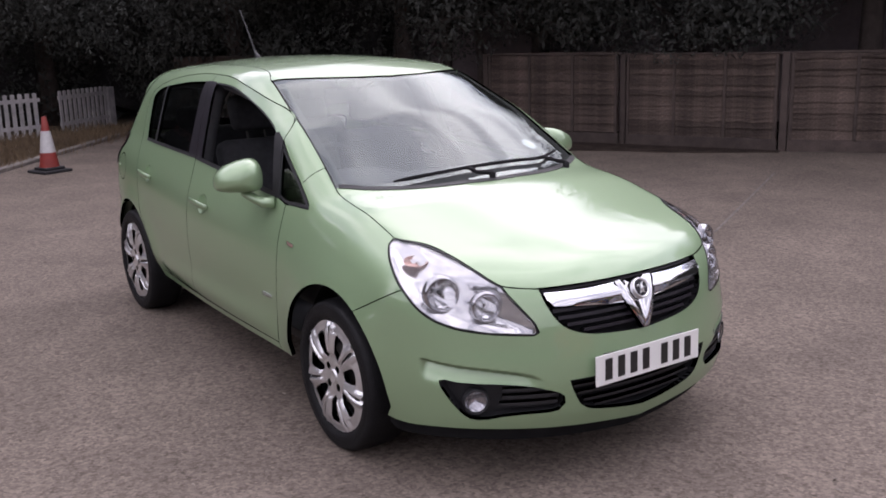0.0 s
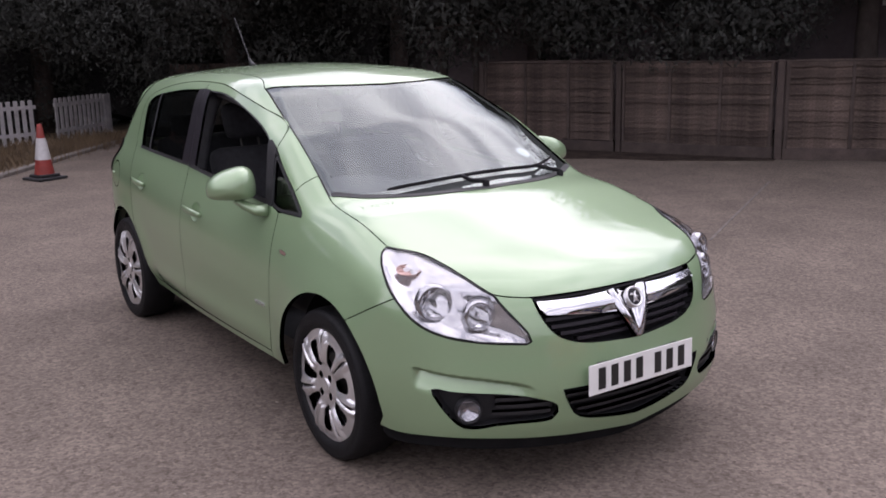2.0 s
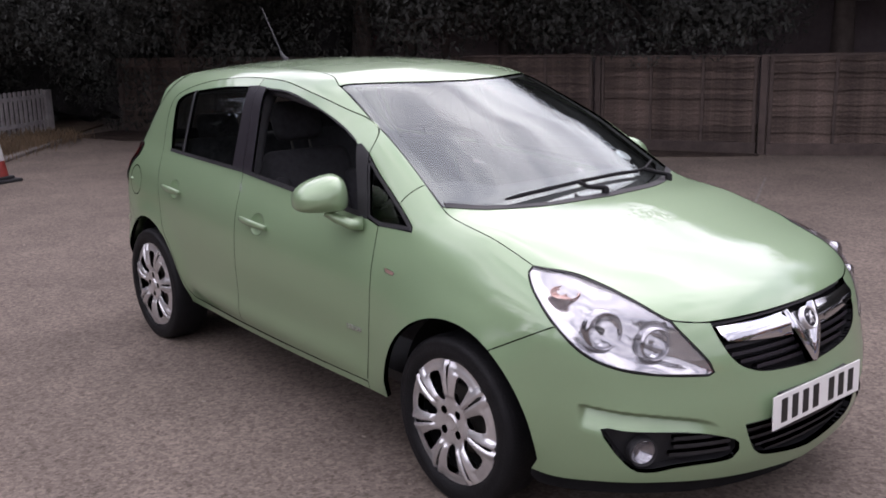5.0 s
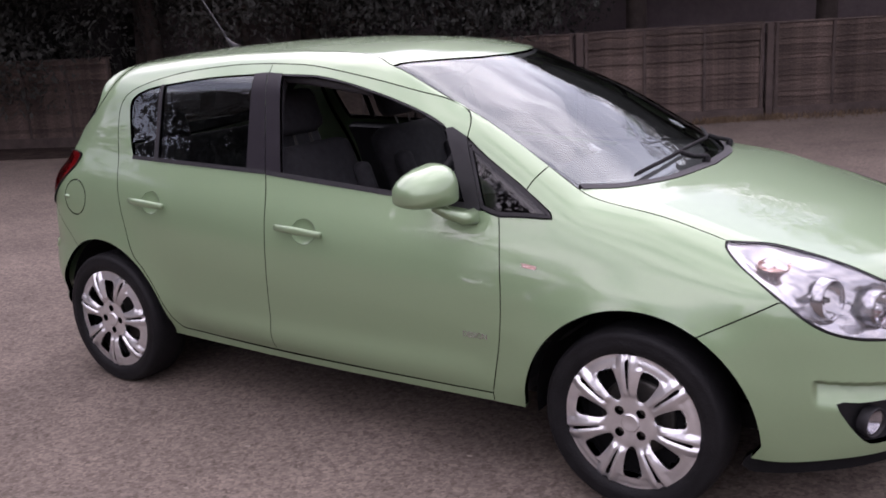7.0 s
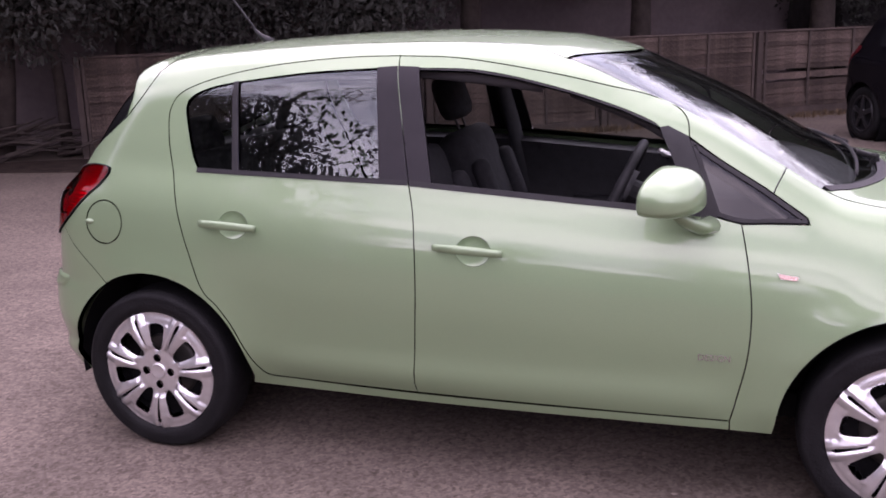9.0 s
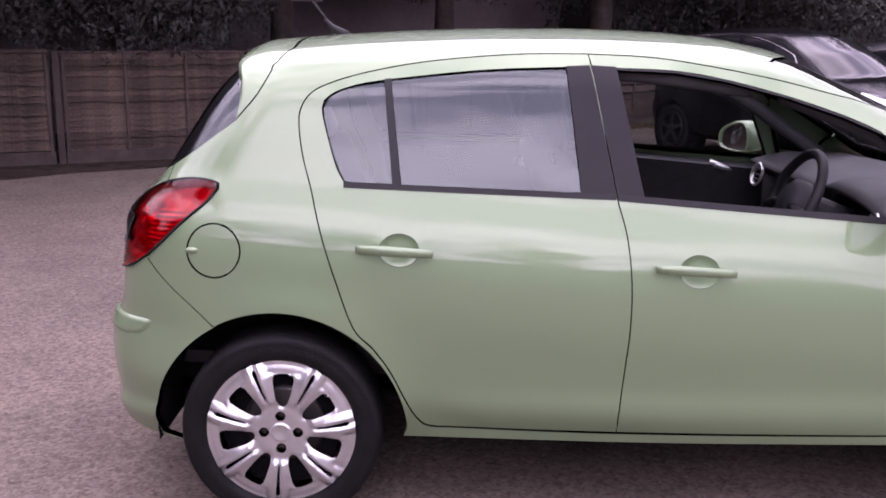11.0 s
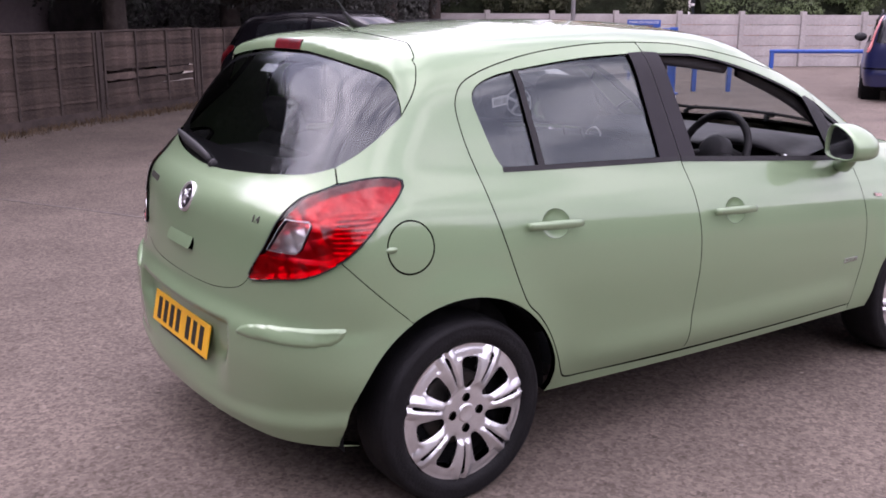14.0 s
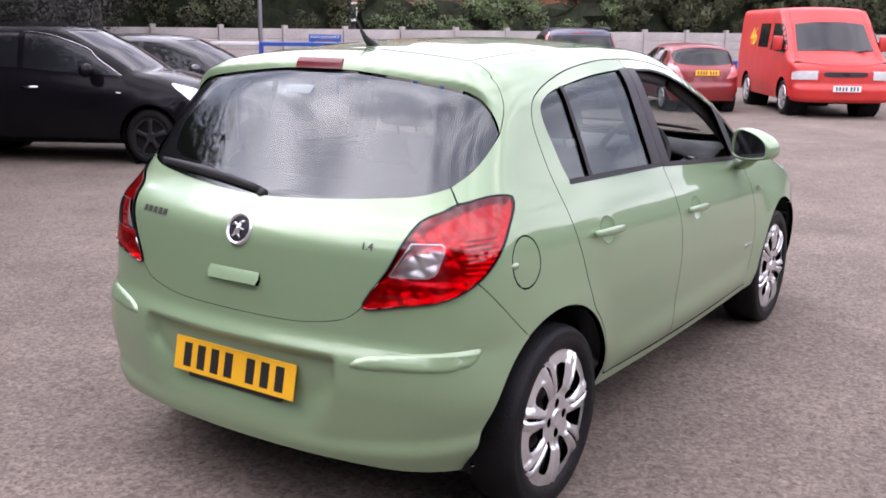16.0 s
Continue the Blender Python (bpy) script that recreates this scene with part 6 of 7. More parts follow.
def hedge(a, b, low, high, thick, seed, mat, label, density=520, leaf=0.055, name="hedge"):
    """A row of bushes: leaves all over an uneven core, dark with painted-in shade."""
    m, length = line_frame(a, b)
    rnd = random.Random(seed)
    ob = thing(name, label, "hedge", m, kind="stuff")
    bm = bmesh.new()
    nx, nz = max(4, int(length / 0.6)), max(3, int((high - low) / 0.6))
    rows = []
    for i in range(nx + 1):
        col = []
        for j in range(nz + 1):
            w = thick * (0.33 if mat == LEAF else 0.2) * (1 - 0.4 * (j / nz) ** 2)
            col.append([(length * i / nx, k * w + rnd.gauss(0, 0.12), low + (high - low) * j / nz + rnd.gauss(0, 0.1)) for k in (-1, 1)])
        rows.append(col)
    loops = [[bm.verts.new(c[0]) for c in col] + [bm.verts.new(c[1]) for c in reversed(col)] for col in rows]
    for p, q in zip(loops, loops[1:]):
        for k in range(len(p)):
            bm.faces.new((p[k], q[k], q[(k + 1) % len(p)], p[(k + 1) % len(p)]))
    bm.faces.new(loops[0][::-1]), bm.faces.new(loops[-1])
    bmesh.ops.recalc_face_normals(bm, faces=bm.faces)
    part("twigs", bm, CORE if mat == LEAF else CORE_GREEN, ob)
    clumps = []
    for _ in range(int(length * (high - low) * 4)):
        z = rnd.uniform(low + 0.2, high)
        clumps.append((rnd.uniform(0, length), rnd.choice((-1, 1, -1)) * thick * rnd.uniform(0.26, 0.52), z, rnd.uniform(0.28, 0.55)))
    leaf_cloud("leaves", clumps, density * 1.8, leaf, mat, ob, seed, 0.2)
    return ob


# dark evergreen belt behind the wooden fence
hedge((-16, 3.2), (-8.6, 6.67), 0.1, 5.6, 2.6, 1, LEAF, "dense dark evergreen belt behind the fence", 700, 0.042)
hedge((-8.6, 6.67), (-3.0, 9.3), 1.75, 5.6, 2.6, 4, LEAF, "dense dark evergreen belt above the rendered wall", 700, 0.042)
hedge((-3.4, 9.6), (0.4, 12.6), 2.25, 6.0, 1.6, 2, LEAF, "dense dark evergreens behind the fence", 800, 0.042)
for k, (x, y, h, sp, low) in enumerate(((-13.0, 1.6, 7, 2.6, 1.15), (-12.6, -1.8, 7, 2.6, 1.3), (-10.4, 4.2, 6.4, 2.4, 1.0), (-7.9, 6.0, 5.9, 2.2, 1.7), (-5.6, 7.0, 5.6, 2.2, 1.7), (-3.6, 8.1, 5.5, 2.0, 1.65), (-1.7, 9.3, 6, 2.0, 2.25), (0.4, 11.0, 6, 1.9, 2.1))):
    tree(x, y, h, sp, low, 20 + k, LEAF, "tall dark evergreen tree overhanging the fence")
for k, (x, y, h, sp, low) in enumerate(((3.0, 12.9, 8, 2.3, 2.2), (5.6, 14.5, 8, 2.6, 1.4), (8.2, 15.4, 8, 2.7, 1.2), (10.6, 16.9, 8, 2.6, 1.3), (12.8, 18.3, 7, 2.3, 1.6))):
    tree(x, y, h, sp, low, 40 + k, LEAF, "tall dark green tree beside the parked cars")
hedge((3.0, 14.6), (13.5, 20.6), 0.6, 7.5, 2.4, 5, LEAF, "dense dark trees beyond the parked cars")

hedge((-13.2, -6.0), (-14.2, 4.5), 0.1, 8.0, 2.4, 3, LEAF, "dense dark evergreens behind the picket fence")
OVER = [(-4.3, 6.55, 1.75, 0.5), (-3.6, 6.9, 1.5, 0.45), (-3.1, 7.1, 1.35, 0.4), (-2.7, 7.25, 1.6, 0.45), (-2.4, 7.45, 1.35, 0.3), (-5.2, 6.2, 1.9, 0.6), (-6.4, 5.7, 1.6, 0.6), (-7.6, 5.2, 1.7, 0.7), (-9.0, 4.3, 1.4, 0.8), (-1.9, 7.9, 1.8, 0.45), (-1.2, 8.4, 2.35, 0.5)]
rnd = random.Random(5)
# higher clumps, mostly unseen, added to shade the fence and the black car
for (ax, ay), (bx, by), n, base, out in (((-11.5, 3.0), (-6.0, 5.6), 16, 1.9, -1.6), ((-6.0, 5.6), (-1.8, 7.5), 16, 2.7, -1.5), ((-1.8, 7.5), (5.6, 13.1), 26, 2.9, -1.1), ((1.5, 9.6), (6.5, 12.6), 24, 3.1, -2.6), ((-12.5, -4.5), (-11.0, 2.5), 16, 1.5, 0.0)):
    for k in range(n):
        t = (k + rnd.random()) / n
        off = rnd.uniform(out, 0.6)
        OVER.append((ax + (bx - ax) * t + (0.42 * -off if out else rnd.uniform(-0.5, 1.6)), ay + (by - ay) * t + 0.9 * off, base + rnd.uniform(0.2, 1.5 if -4.5 < ax + (bx - ax) * t < 0.8 else 2.4), rnd.uniform(0.6, 0.95)))
# more unseen clumps, put overhead to darken the fence foot
OVER += [(-9.6 + 1.15 * k, 2.6 + 0.52 * k, 3.4 + 0.5 * (k % 3), 0.95) for k in range(5)] + [(-9.2 + 1.3 * k, 1.9 + 0.55 * k, 4.4 + 0.4 * (k % 2), 0.95) for k in range(4)]
OVER += [(-10.9, 3.3, 0.5, 0.6), (-10.2, 3.7, 0.6, 0.55), (-11.6, 3.0, 1.0, 0.7), (-10.8, 3.5, 1.4, 0.7)]
# unseen canopy band, added to block sky light from fence and tarmac
for (ax, ay), (bx, by), n, out in (((-11.6, 3.2), (-5.0, 6.2), 34, 2.2), ((-11.0, 3.5), (-1.8, 7.7), 44, 2.7), ((-1.8, 7.7), (2.6, 11.0), 22, 2.2)):
    for k in range(n):
        t, off = (k + rnd.random()) / n, rnd.uniform(0.2, out)
        OVER.append((ax + (bx - ax) * t + 0.45 * off, ay + (by - ay) * t - 0.88 * off, rnd.uniform(2.45 if n == 34 else 2.75, 3.9), rnd.uniform(0.6, 0.95)))
tagged(leaf_cloud("overhanging_branches", OVER, 1900, 0.034, LEAF, None, 91, 0.4), "dark leafy branches over the fence, with unseen clumps added for shade", "foliage", kind="stuff")

# rendered wall, leaning trunks and a heap of cut branches where a fence panel is missing
m, length = line_frame((-11.4, 4.95), (-4.3, 8.2))
wall = tagged(part("wall_north", boxes(((0, 0, 0), (length, 0.2, 2.6))), RENDER_WALL), "mauve-grey rendered wall seen through the gap in the fence", "wall", kind="structure")
wall.matrix_world = m
for k, (x, y, dx, r) in enumerate(((-6.75, 5.95, 0.35, 0.10), (-6.05, 6.25, -0.1, 0.07), (-7.35, 5.75, -0.12, 0.13))):
    t = part("tree", sweep([(0, 0, 0), (dx * 0.4, 0.04, 0.9), (dx * 0.8, 0.0, 1.9), (dx * 1.3, 0.05, 3.4)], [r * 1.2, r, r * 0.9, r * 0.7], 10), BARK, smooth=True)
    t.matrix_world = pose(x, y, 0)
    tagged(t, "dark leaning tree trunk in the gap of the fence", "tree", "trees")
rnd = random.Random(23)
heap = bmesh.new()
for k in range(70):
    a, x = rnd.uniform(-0.5, 0.5), rnd.uniform(0.0, 2.4)
    p = Vector((-7.6 + x * 0.91 + rnd.gauss(0, 0.1), 5.35 + x * 0.415 + rnd.gauss(0, 0.16), rnd.uniform(0.02, 0.42)))
    d = Vector((math.cos(a + 0.43), math.sin(a + 0.43), rnd.uniform(-0.25, 0.35))) * rnd.uniform(0.25, 0.7)
    if p.z + min(0, d.z) > 0:
        rod(heap, p - d * 0.3, p + d * 0.7, rnd.uniform(0.012, 0.035), 0.008, 6)
tagged(part("brushwood", heap, BARK), "heap of dark cut branches in the gap of the fence", "branches", kind="stuff")

# rendered outbuilding behind the fence
ob = thing("outbuilding", "mauve-grey rendered building behind the fence with white windows", "building", line_frame((-3.5, 9.9), (6.0, 17.2))[0])
part("wall", boxes(((-6.5, 0.9, 0), (12, 1.2, 5.5))), RENDER_WALL, ob)
part("roof", plate([(-6.8, 0.5), (12.3, 0.5), (12.3, 4.5), (-6.8, 4.5)], 0.2, Matrix.Translation((0, 0, 5.5))), ROOF_TILE, ob)
for x in (-4.1, 1.54):
    w = part("window", boxes(((x, 0.87, 1.93), (x + 1.5, 0.93, 3.1))), PANE, ob, "white-framed window with pale panes")
    part("frame", boxes(((x - 0.06, 0.84, 1.88), (x + 1.56, 0.895, 1.95)), ((x - 0.06, 0.84, 3.06), (x + 1.56, 0.895, 3.13)), ((x - 0.06, 0.84, 1.94), (x, 0.895, 3.07)), ((x + 1.5, 0.84, 1.94), (x + 1.56, 0.895, 3.07)), ((x + 0.45, 0.84, 1.94), (x + 0.51, 0.895, 3.07)), ((x + 1.0, 0.84, 1.94), (x + 1.06, 0.895, 3.07))), PALE, w)
    for a, b in ((0.01, 0.44), (1.07, 1.49)):
        part("blind", boxes(((x + a, 0.858, 1.96), (x + b, 0.866, 3.05))), PALE, w)

# concrete wall round the far side
W0, W1 = (9.0, 21.5), (42.0, 2.9)
m, length = line_frame(W0, W1)
me_post = bpy.data.meshes.new("wall_post")
bm = boxes(((-0.07, -0.08, 0), (0.07, 0.08, 1.51)), bevel=0.012)
bm.to_mesh(me_post)
bm.free()
me_post.materials.append(CONCRETE)
me_plank = bpy.data.meshes.new("concrete_plank")
bm = boxes(((0.07, -0.025, 0.004), (1.71, 0.025, 0.279)), bevel=0.008)
bm.to_mesh(me_plank)
bm.free()
me_plank.materials.append(CONCRETE)
for k in range(int(length / 1.78) - 1):
    p = new("concrete_wall", me_post)
    p.matrix_world = m @ Matrix.Translation((1.05 + k * 1.78, 0, 0))
    tagged(p, "pale grey precast concrete panel wall bay with post", "wall", "concrete wall bays")
    for j in range(5):
        q = new("plank", me_plank)
        q.parent, q.location = p, (0, 0, j * 0.285)
hedge((20.5, 16.2), (28.5, 11.8), 1.2, 2.2, 1.1, 7, LEAF_LIGHT, "low green hedge growing over the concrete wall", 900, 0.05)
hedge((12.0, 21.3), (20.5, 16.7), 1.3, 3.0, 1.6, 8, LEAF_MID, "dark bushes behind the concrete wall", 900, 0.055)
hedge((28.5, 12.6), (48.0, 1.6), 1.3, 6.5, 2.0, 9, LEAF_MID, "dark leafy trees behind the concrete wall", 1300, 0.075)
for k, (x, y, h, sp, low) in enumerate(((17.5, 20.5, 7, 2.2, 1.9), (29.5, 12.8, 6, 2.2, 1.7), (33.5, 11.0, 6.5, 2.6, 1.7), (37.5, 8.9, 6.5, 2.6, 1.7), (42.0, 6.0, 6.5, 2.6, 1.7), (27.0, 15.5, 5, 1.8, 2.0))):
    tree(x, y, h, sp, low, 60 + k, LEAF_MID if k != 5 else LEAF_LIGHT, "leafy green tree behind the concrete wall", 600, 0.085)
for k, (a, b) in enumerate((((22.0, 22.5), (28.0, 19.0)), ((29.5, 18.3), (36.0, 14.6)))):
    h = thing("house", "orange brick house with white windows behind the wall", "house", line_frame(a, b)[0], "houses")
    part("wall", boxes(((0, 0, 0), (6.5, 6, 4.8))), BRICK, h)
    part("roof", plate([(-0.4, 4.7), (6.9, 4.7), (6.0, 7.2), (0.5, 7.2)], 6.6, Matrix.Translation((0, 6.3, 0)) @ Matrix.Rotation(radians(90), 4, "X")), ROOF_TILE, h)
    for x, z in ((0.8, 1.1), (3.6, 1.1), (0.8, 3.0), (3.6, 3.0)):
        w = part("window", boxes(((x, -0.02, z), (x + 1.7, 0.02, z + 1.25))), PANE, h, "white-framed window")
        for i in range(4):
            part("frame", boxes(((x + i * 0.54, -0.05, z), (x + i * 0.54 + 0.08, 0.0, z + 1.25))), PALE, w)
        for i in range(3):
            part("frame", boxes(((x, -0.05, z + i * 0.58), (x + 1.7, 0.0, z + i * 0.58 + 0.08))), PALE, w)
trellis = thing("garden_fence", "brown slatted garden fence above the wall", "fence", line_frame((22.5, 17.2), (25.3, 15.6))[0])
for i in range(6):
    part("slat", boxes(((0, 0, 1.6 + i * 0.17), (3.0, 0.03, 1.70 + i * 0.17))), WOOD, trellis)
for x in (0.0, 1.45, 2.9):
    part("post", boxes(((x, 0.03, 0), (x + 0.09, 0.12, 2.6))), POST_WOOD, trellis)

# lamp post, rails, barrier and sign
LAMP_AT, BARRIER_A, BARRIER_B, SIGN_POSE = (11.85, 11.9), (10.55, 11.95), (12.2, 9.6), pose(14.3, 12.3, 0, rz=-46)
lamp = thing("lamp_post", "thin grey steel lamp post", "lamp post", pose(*LAMP_AT, 0))
part("pole", sweep([(0, 0, 0), (0, 0, 3), (0, 0, 6)], [0.045, 0.038, 0.03], 12), METAL_POST, lamp, smooth=True)
part("foot", lathe([(0.07, 0), (0.07, 0.5), (0.045, 0.55)], 14, "z"), METAL_POST, lamp, smooth=True)
part("head", boxes(((-0.1, -0.1, 5.95), (0.55, 0.1, 6.08)), bevel=0.03), METAL_POST, lamp)


def hoop_rail(a, b, tall, posts, label):
    m, length = line_frame(a, b)
    ob = part("barrier_rail", sweep([(0, 0, tall - 0.03), (length / 2, 0, tall - 0.03), (length, 0, tall - 0.03)], 0.045, 12), BLUE, None, smooth=True)
    ob.matrix_world = m
    tagged(ob, label, "railing", "blue railings")
    for k in range(posts):
        x = length * (k + 0.02) / max(1, posts - 0.96)
        part("post", boxes(((x - 0.04, -0.04, 0), (x + 0.04, 0.04, tall - 0.03)), bevel=0.006), BLUE, ob)


hoop_rail((17.1, 11.06), (25.5, 6.42), 0.66, 5, "long blue painted steel railing on posts")
hoop_rail((13.05, 9.72), (13.62, 9.32), 0.74, 2, "short blue painted steel hoop railing")
barrier = thing("barrier", "white and blue swing barrier with a diagonal brace on a post", "barrier", line_frame(BARRIER_A, BARRIER_B)[0])
bl = line_frame(BARRIER_A, BARRIER_B)[1]
part("white_arm", boxes(((0, -0.03, 1.14), (0.92, 0.03, 1.2)), bevel=0.01), PALE, barrier, "white barrier arm")
part("blue_arm", boxes(((0.92, -0.035, 1.125), (bl, 0.035, 1.2)), bevel=0.01), BLUE, barrier, "blue barrier arm")
part("post", boxes(((bl, -0.07, 0), (bl + 0.14, 0.07, 1.22)), bevel=0.012), BLUE, barrier)
part("foot_plate", boxes(((bl - 0.06, -0.13, 0), (bl + 0.2, 0.13, 0.02)), bevel=0.006), BLUE, barrier)
part("brace", rod(bmesh.new(), (bl - 0.2, 0, 1.13), (0.98, 0, 0.62), 0.035), BLUE, barrier)
part("rest", boxes(((0.92, -0.04, 0), (1.0, 0.04, 1.125)), bevel=0.01), BLUE, barrier)
part("catch", boxes(((-0.02, -0.05, 0.98), (0.07, 0.05, 1.14)), bevel=0.01), BLUE, barrier)
sign = thing("entrance_sign", "blue sign board with white lettering on two posts", "sign", SIGN_POSE)
board = part("board", boxes(((-0.36, -0.02, 1.16), (0.36, 0.02, 1.32)), bevel=0.005), BLUE, sign)
letters("MAIN ENTRANCE", 0.082, Matrix.Translation((0, -0.022, 1.265)) @ Matrix.Rotation(radians(90), 4, "X"), PALE, board, "lettering", 0.002)
part("underline", boxes(((-0.2, -0.024, 1.18), (0.2, -0.02, 1.205))), DRY_GRASS, board)
part("lower_board", boxes(((-0.3, -0.02, 1.0), (0.36, 0.02, 1.12)), bevel=0.005), BLUE, sign)
for x in (-0.28, 0.28):
    part("post", boxes(((x - 0.03, 0.02, 0), (x + 0.03, 0.08, 1.32))), BLUE, sign)

# trees and a low building that close the yard behind the camera
hedge((-8, -21), (16, -23), 0.2, 4.4, 3.0, 12, LEAF, "line of dark trees on the open side of the yard", 60, 0.16)
hedge((-34, 6), (-34, -14), 0.2, 6.0, 3.0, 13, LEAF, "line of dark trees beyond the verge", 60, 0.16)
hedge((-34, -13), (-7, -16), 0.2, 8.0, 3.0, 15, LEAF, "tall dark trees on the open side of the yard", 220, 0.09)
hedge((13, -19), (40, -12), 0.2, 4.2, 3.0, 16, LEAF, "line of dark bushes beyond the far end of the yard", 110, 0.13)
hedge((46, 2), (40, -12), 0.2, 6.0, 3.0, 14, LEAF, "line of dark trees at the far end of the yard", 60, 0.16)
for k, (x, y, h, sp, low) in enumerate(((-10.5, -11.5, 13.0, 4.2, 2.0), (-5.8, -11.0, 12.0, 3.8, 2.0), (-9.0, -8.5, 8.5, 3.2, 1.3), (-13.5, -5.5, 8.5, 3.0, 1.2), (-6.5, -13.0, 6.0, 2.6, 1.2), (-2.5, -20.0, 9.8, 2.6, 1.0), (2.5, -21.0, 11.0, 3.0, 1.0), (6.0, -20.5, 6.2, 2.4, 1.0), (10.0, -20.0, 6.0, 3.0, 1.0))):
    tree(x, y, h, sp, low, 80 + k, LEAF, "spreading tree on the open side of the yard", 300, 0.095)
shed = thing("low_building", "low dark flat-roofed building on the open side of the yard", "building", pose(-14.5, -9.5, 0, rz=35))
part("wall", boxes(((-4, -2.5, 0), (4, 2.5, 2.8))), RENDER_WALL, shed)
part("roof", boxes(((-4.25, -2.75, 2.8), (4.25, 2.75, 3.0)), bevel=0.02), ROOF_TILE, shed)
part("door", boxes(((-1.0, 2.5, 0), (0.0, 2.53, 2.05))), POST_WOOD, shed)

# ---- other parked vehicles ----
PANE_CAR = material("dark_car_glass", (0.012, 0.013, 0.015), 0.03, vary=0.2, scale=1.0, spec=0.4)
DARK_PAINT = material("black_car_paint", (0.006, 0.0055, 0.007), 0.10, 0.0, 0.0, vary=0.15, scale=3, spec=0.12)
BLACK_RIM = material("black_alloy", (0.03, 0.03, 0.033), 0.35, 0.5, vary=0.2, scale=10)
GREY_PAINT = material("charcoal_car_paint", (0.012, 0.0125, 0.015), 0.3, 0.2, 0.6, vary=0.15, scale=3)
NAVY_PAINT = material("navy_car_paint", (0.008, 0.011, 0.05), 0.28, 0.1, 0.5, vary=0.15, scale=3)
RED_PAINT = material("red_car_paint", (0.19, 0.013, 0.014), 0.35, 0.15, 0.4, vary=0.12, scale=3)
VAN_PAINT = material("red_van_paint", (0.46, 0.020, 0.014), 0.45, 0.0, 0.12, vary=0.12, scale=3)
PALE_LENS = material("pale_lamp_lens", (0.62, 0.62, 0.62), 0.2, 0.2, 0.8, vary=0.2, scale=30)
PINK_LENS = material("faded_red_lens", (0.62, 0.20, 0.20), 0.25, 0.1, 1.0, vary=0.2, scale=20)
YELLOW_MARK = material("yellow_lettering", (0.75, 0.45, 0.03), 0.5, vary=0.1, scale=10)


def plain_wheel(parent, x, y, r, s, mat, spokes=5, wide=0.19):
    # near-black disc holds the shade behind the rim
    ob = part("wheel", lathe([(0.0005, 0.03), (r * 0.62, 0.04), (r * 0.66, 0.10)], 24), VOID, parent)
    ob.matrix_local = Matrix.Translation((x, y, r)) @ (Matrix.Identity(4) if s == -1 else Matrix.Rotation(math.pi, 4, "Z"))
    part("tyre", lathe([(r * 0.66, wide), (r * 0.9, wide), (r, wide * 0.8), (r, wide * 0.2), (r * 0.95, 0.0), (r * 0.8, -0.008), (r * 0.68, 0.004), (r * 0.66, 0.03)], 40), RUBBER, ob, smooth=True)
    bm = lathe([(r * 0.60, 0.03), (r * 0.62, -0.004), (r * 0.67, -0.006), (r * 0.69, 0.006)], 40)
    for k in range(spokes):
        spoke(bm, 2 * math.pi * k / spokes, 0.02, r * 0.63, 0.02, 0.026, 0, 0)
    hub = lathe([(0.0005, -0.012), (0.05, -0.012), (0.06, 0.0)], 20)
    tmp = bpy.data.meshes.new("tmp")
    hub.to_mesh(tmp)
    hub.free()
    bm.from_mesh(tmp)
    bpy.data.meshes.remove(tmp)
    part("rim", bm, mat, ob)
    return ob


def shell(S, view, outline, mat, ob, name, lift=0.0, holes=(), gap=0.003, depth=0.015, step=0.06, both=True, label="", dent=None):
    return skin(name, view, outline, mat, holes, gap=gap, depth=depth, lift=lift, step=step, parent=ob, both=both, label=label, shape=S, dent=dent)


def lay(S, view, *lines):
    """Lines of (view, text) on the body S, laid end to end in one view."""
    out = []
    for own, text in lines:
        p = round_line(pairs(text), 0.04)
        out.append(p if own == view else S.flat(view, S.onto(own, p)))
    return joined(*out)


def wheel_arc(x, z, r, a, b):
    t = np.radians(np.linspace(a, b, 14))
    return " ".join(f"{x + r * math.cos(k):.4f},{max(z + r * math.sin(k), 0.2):.4f}" for k in t)


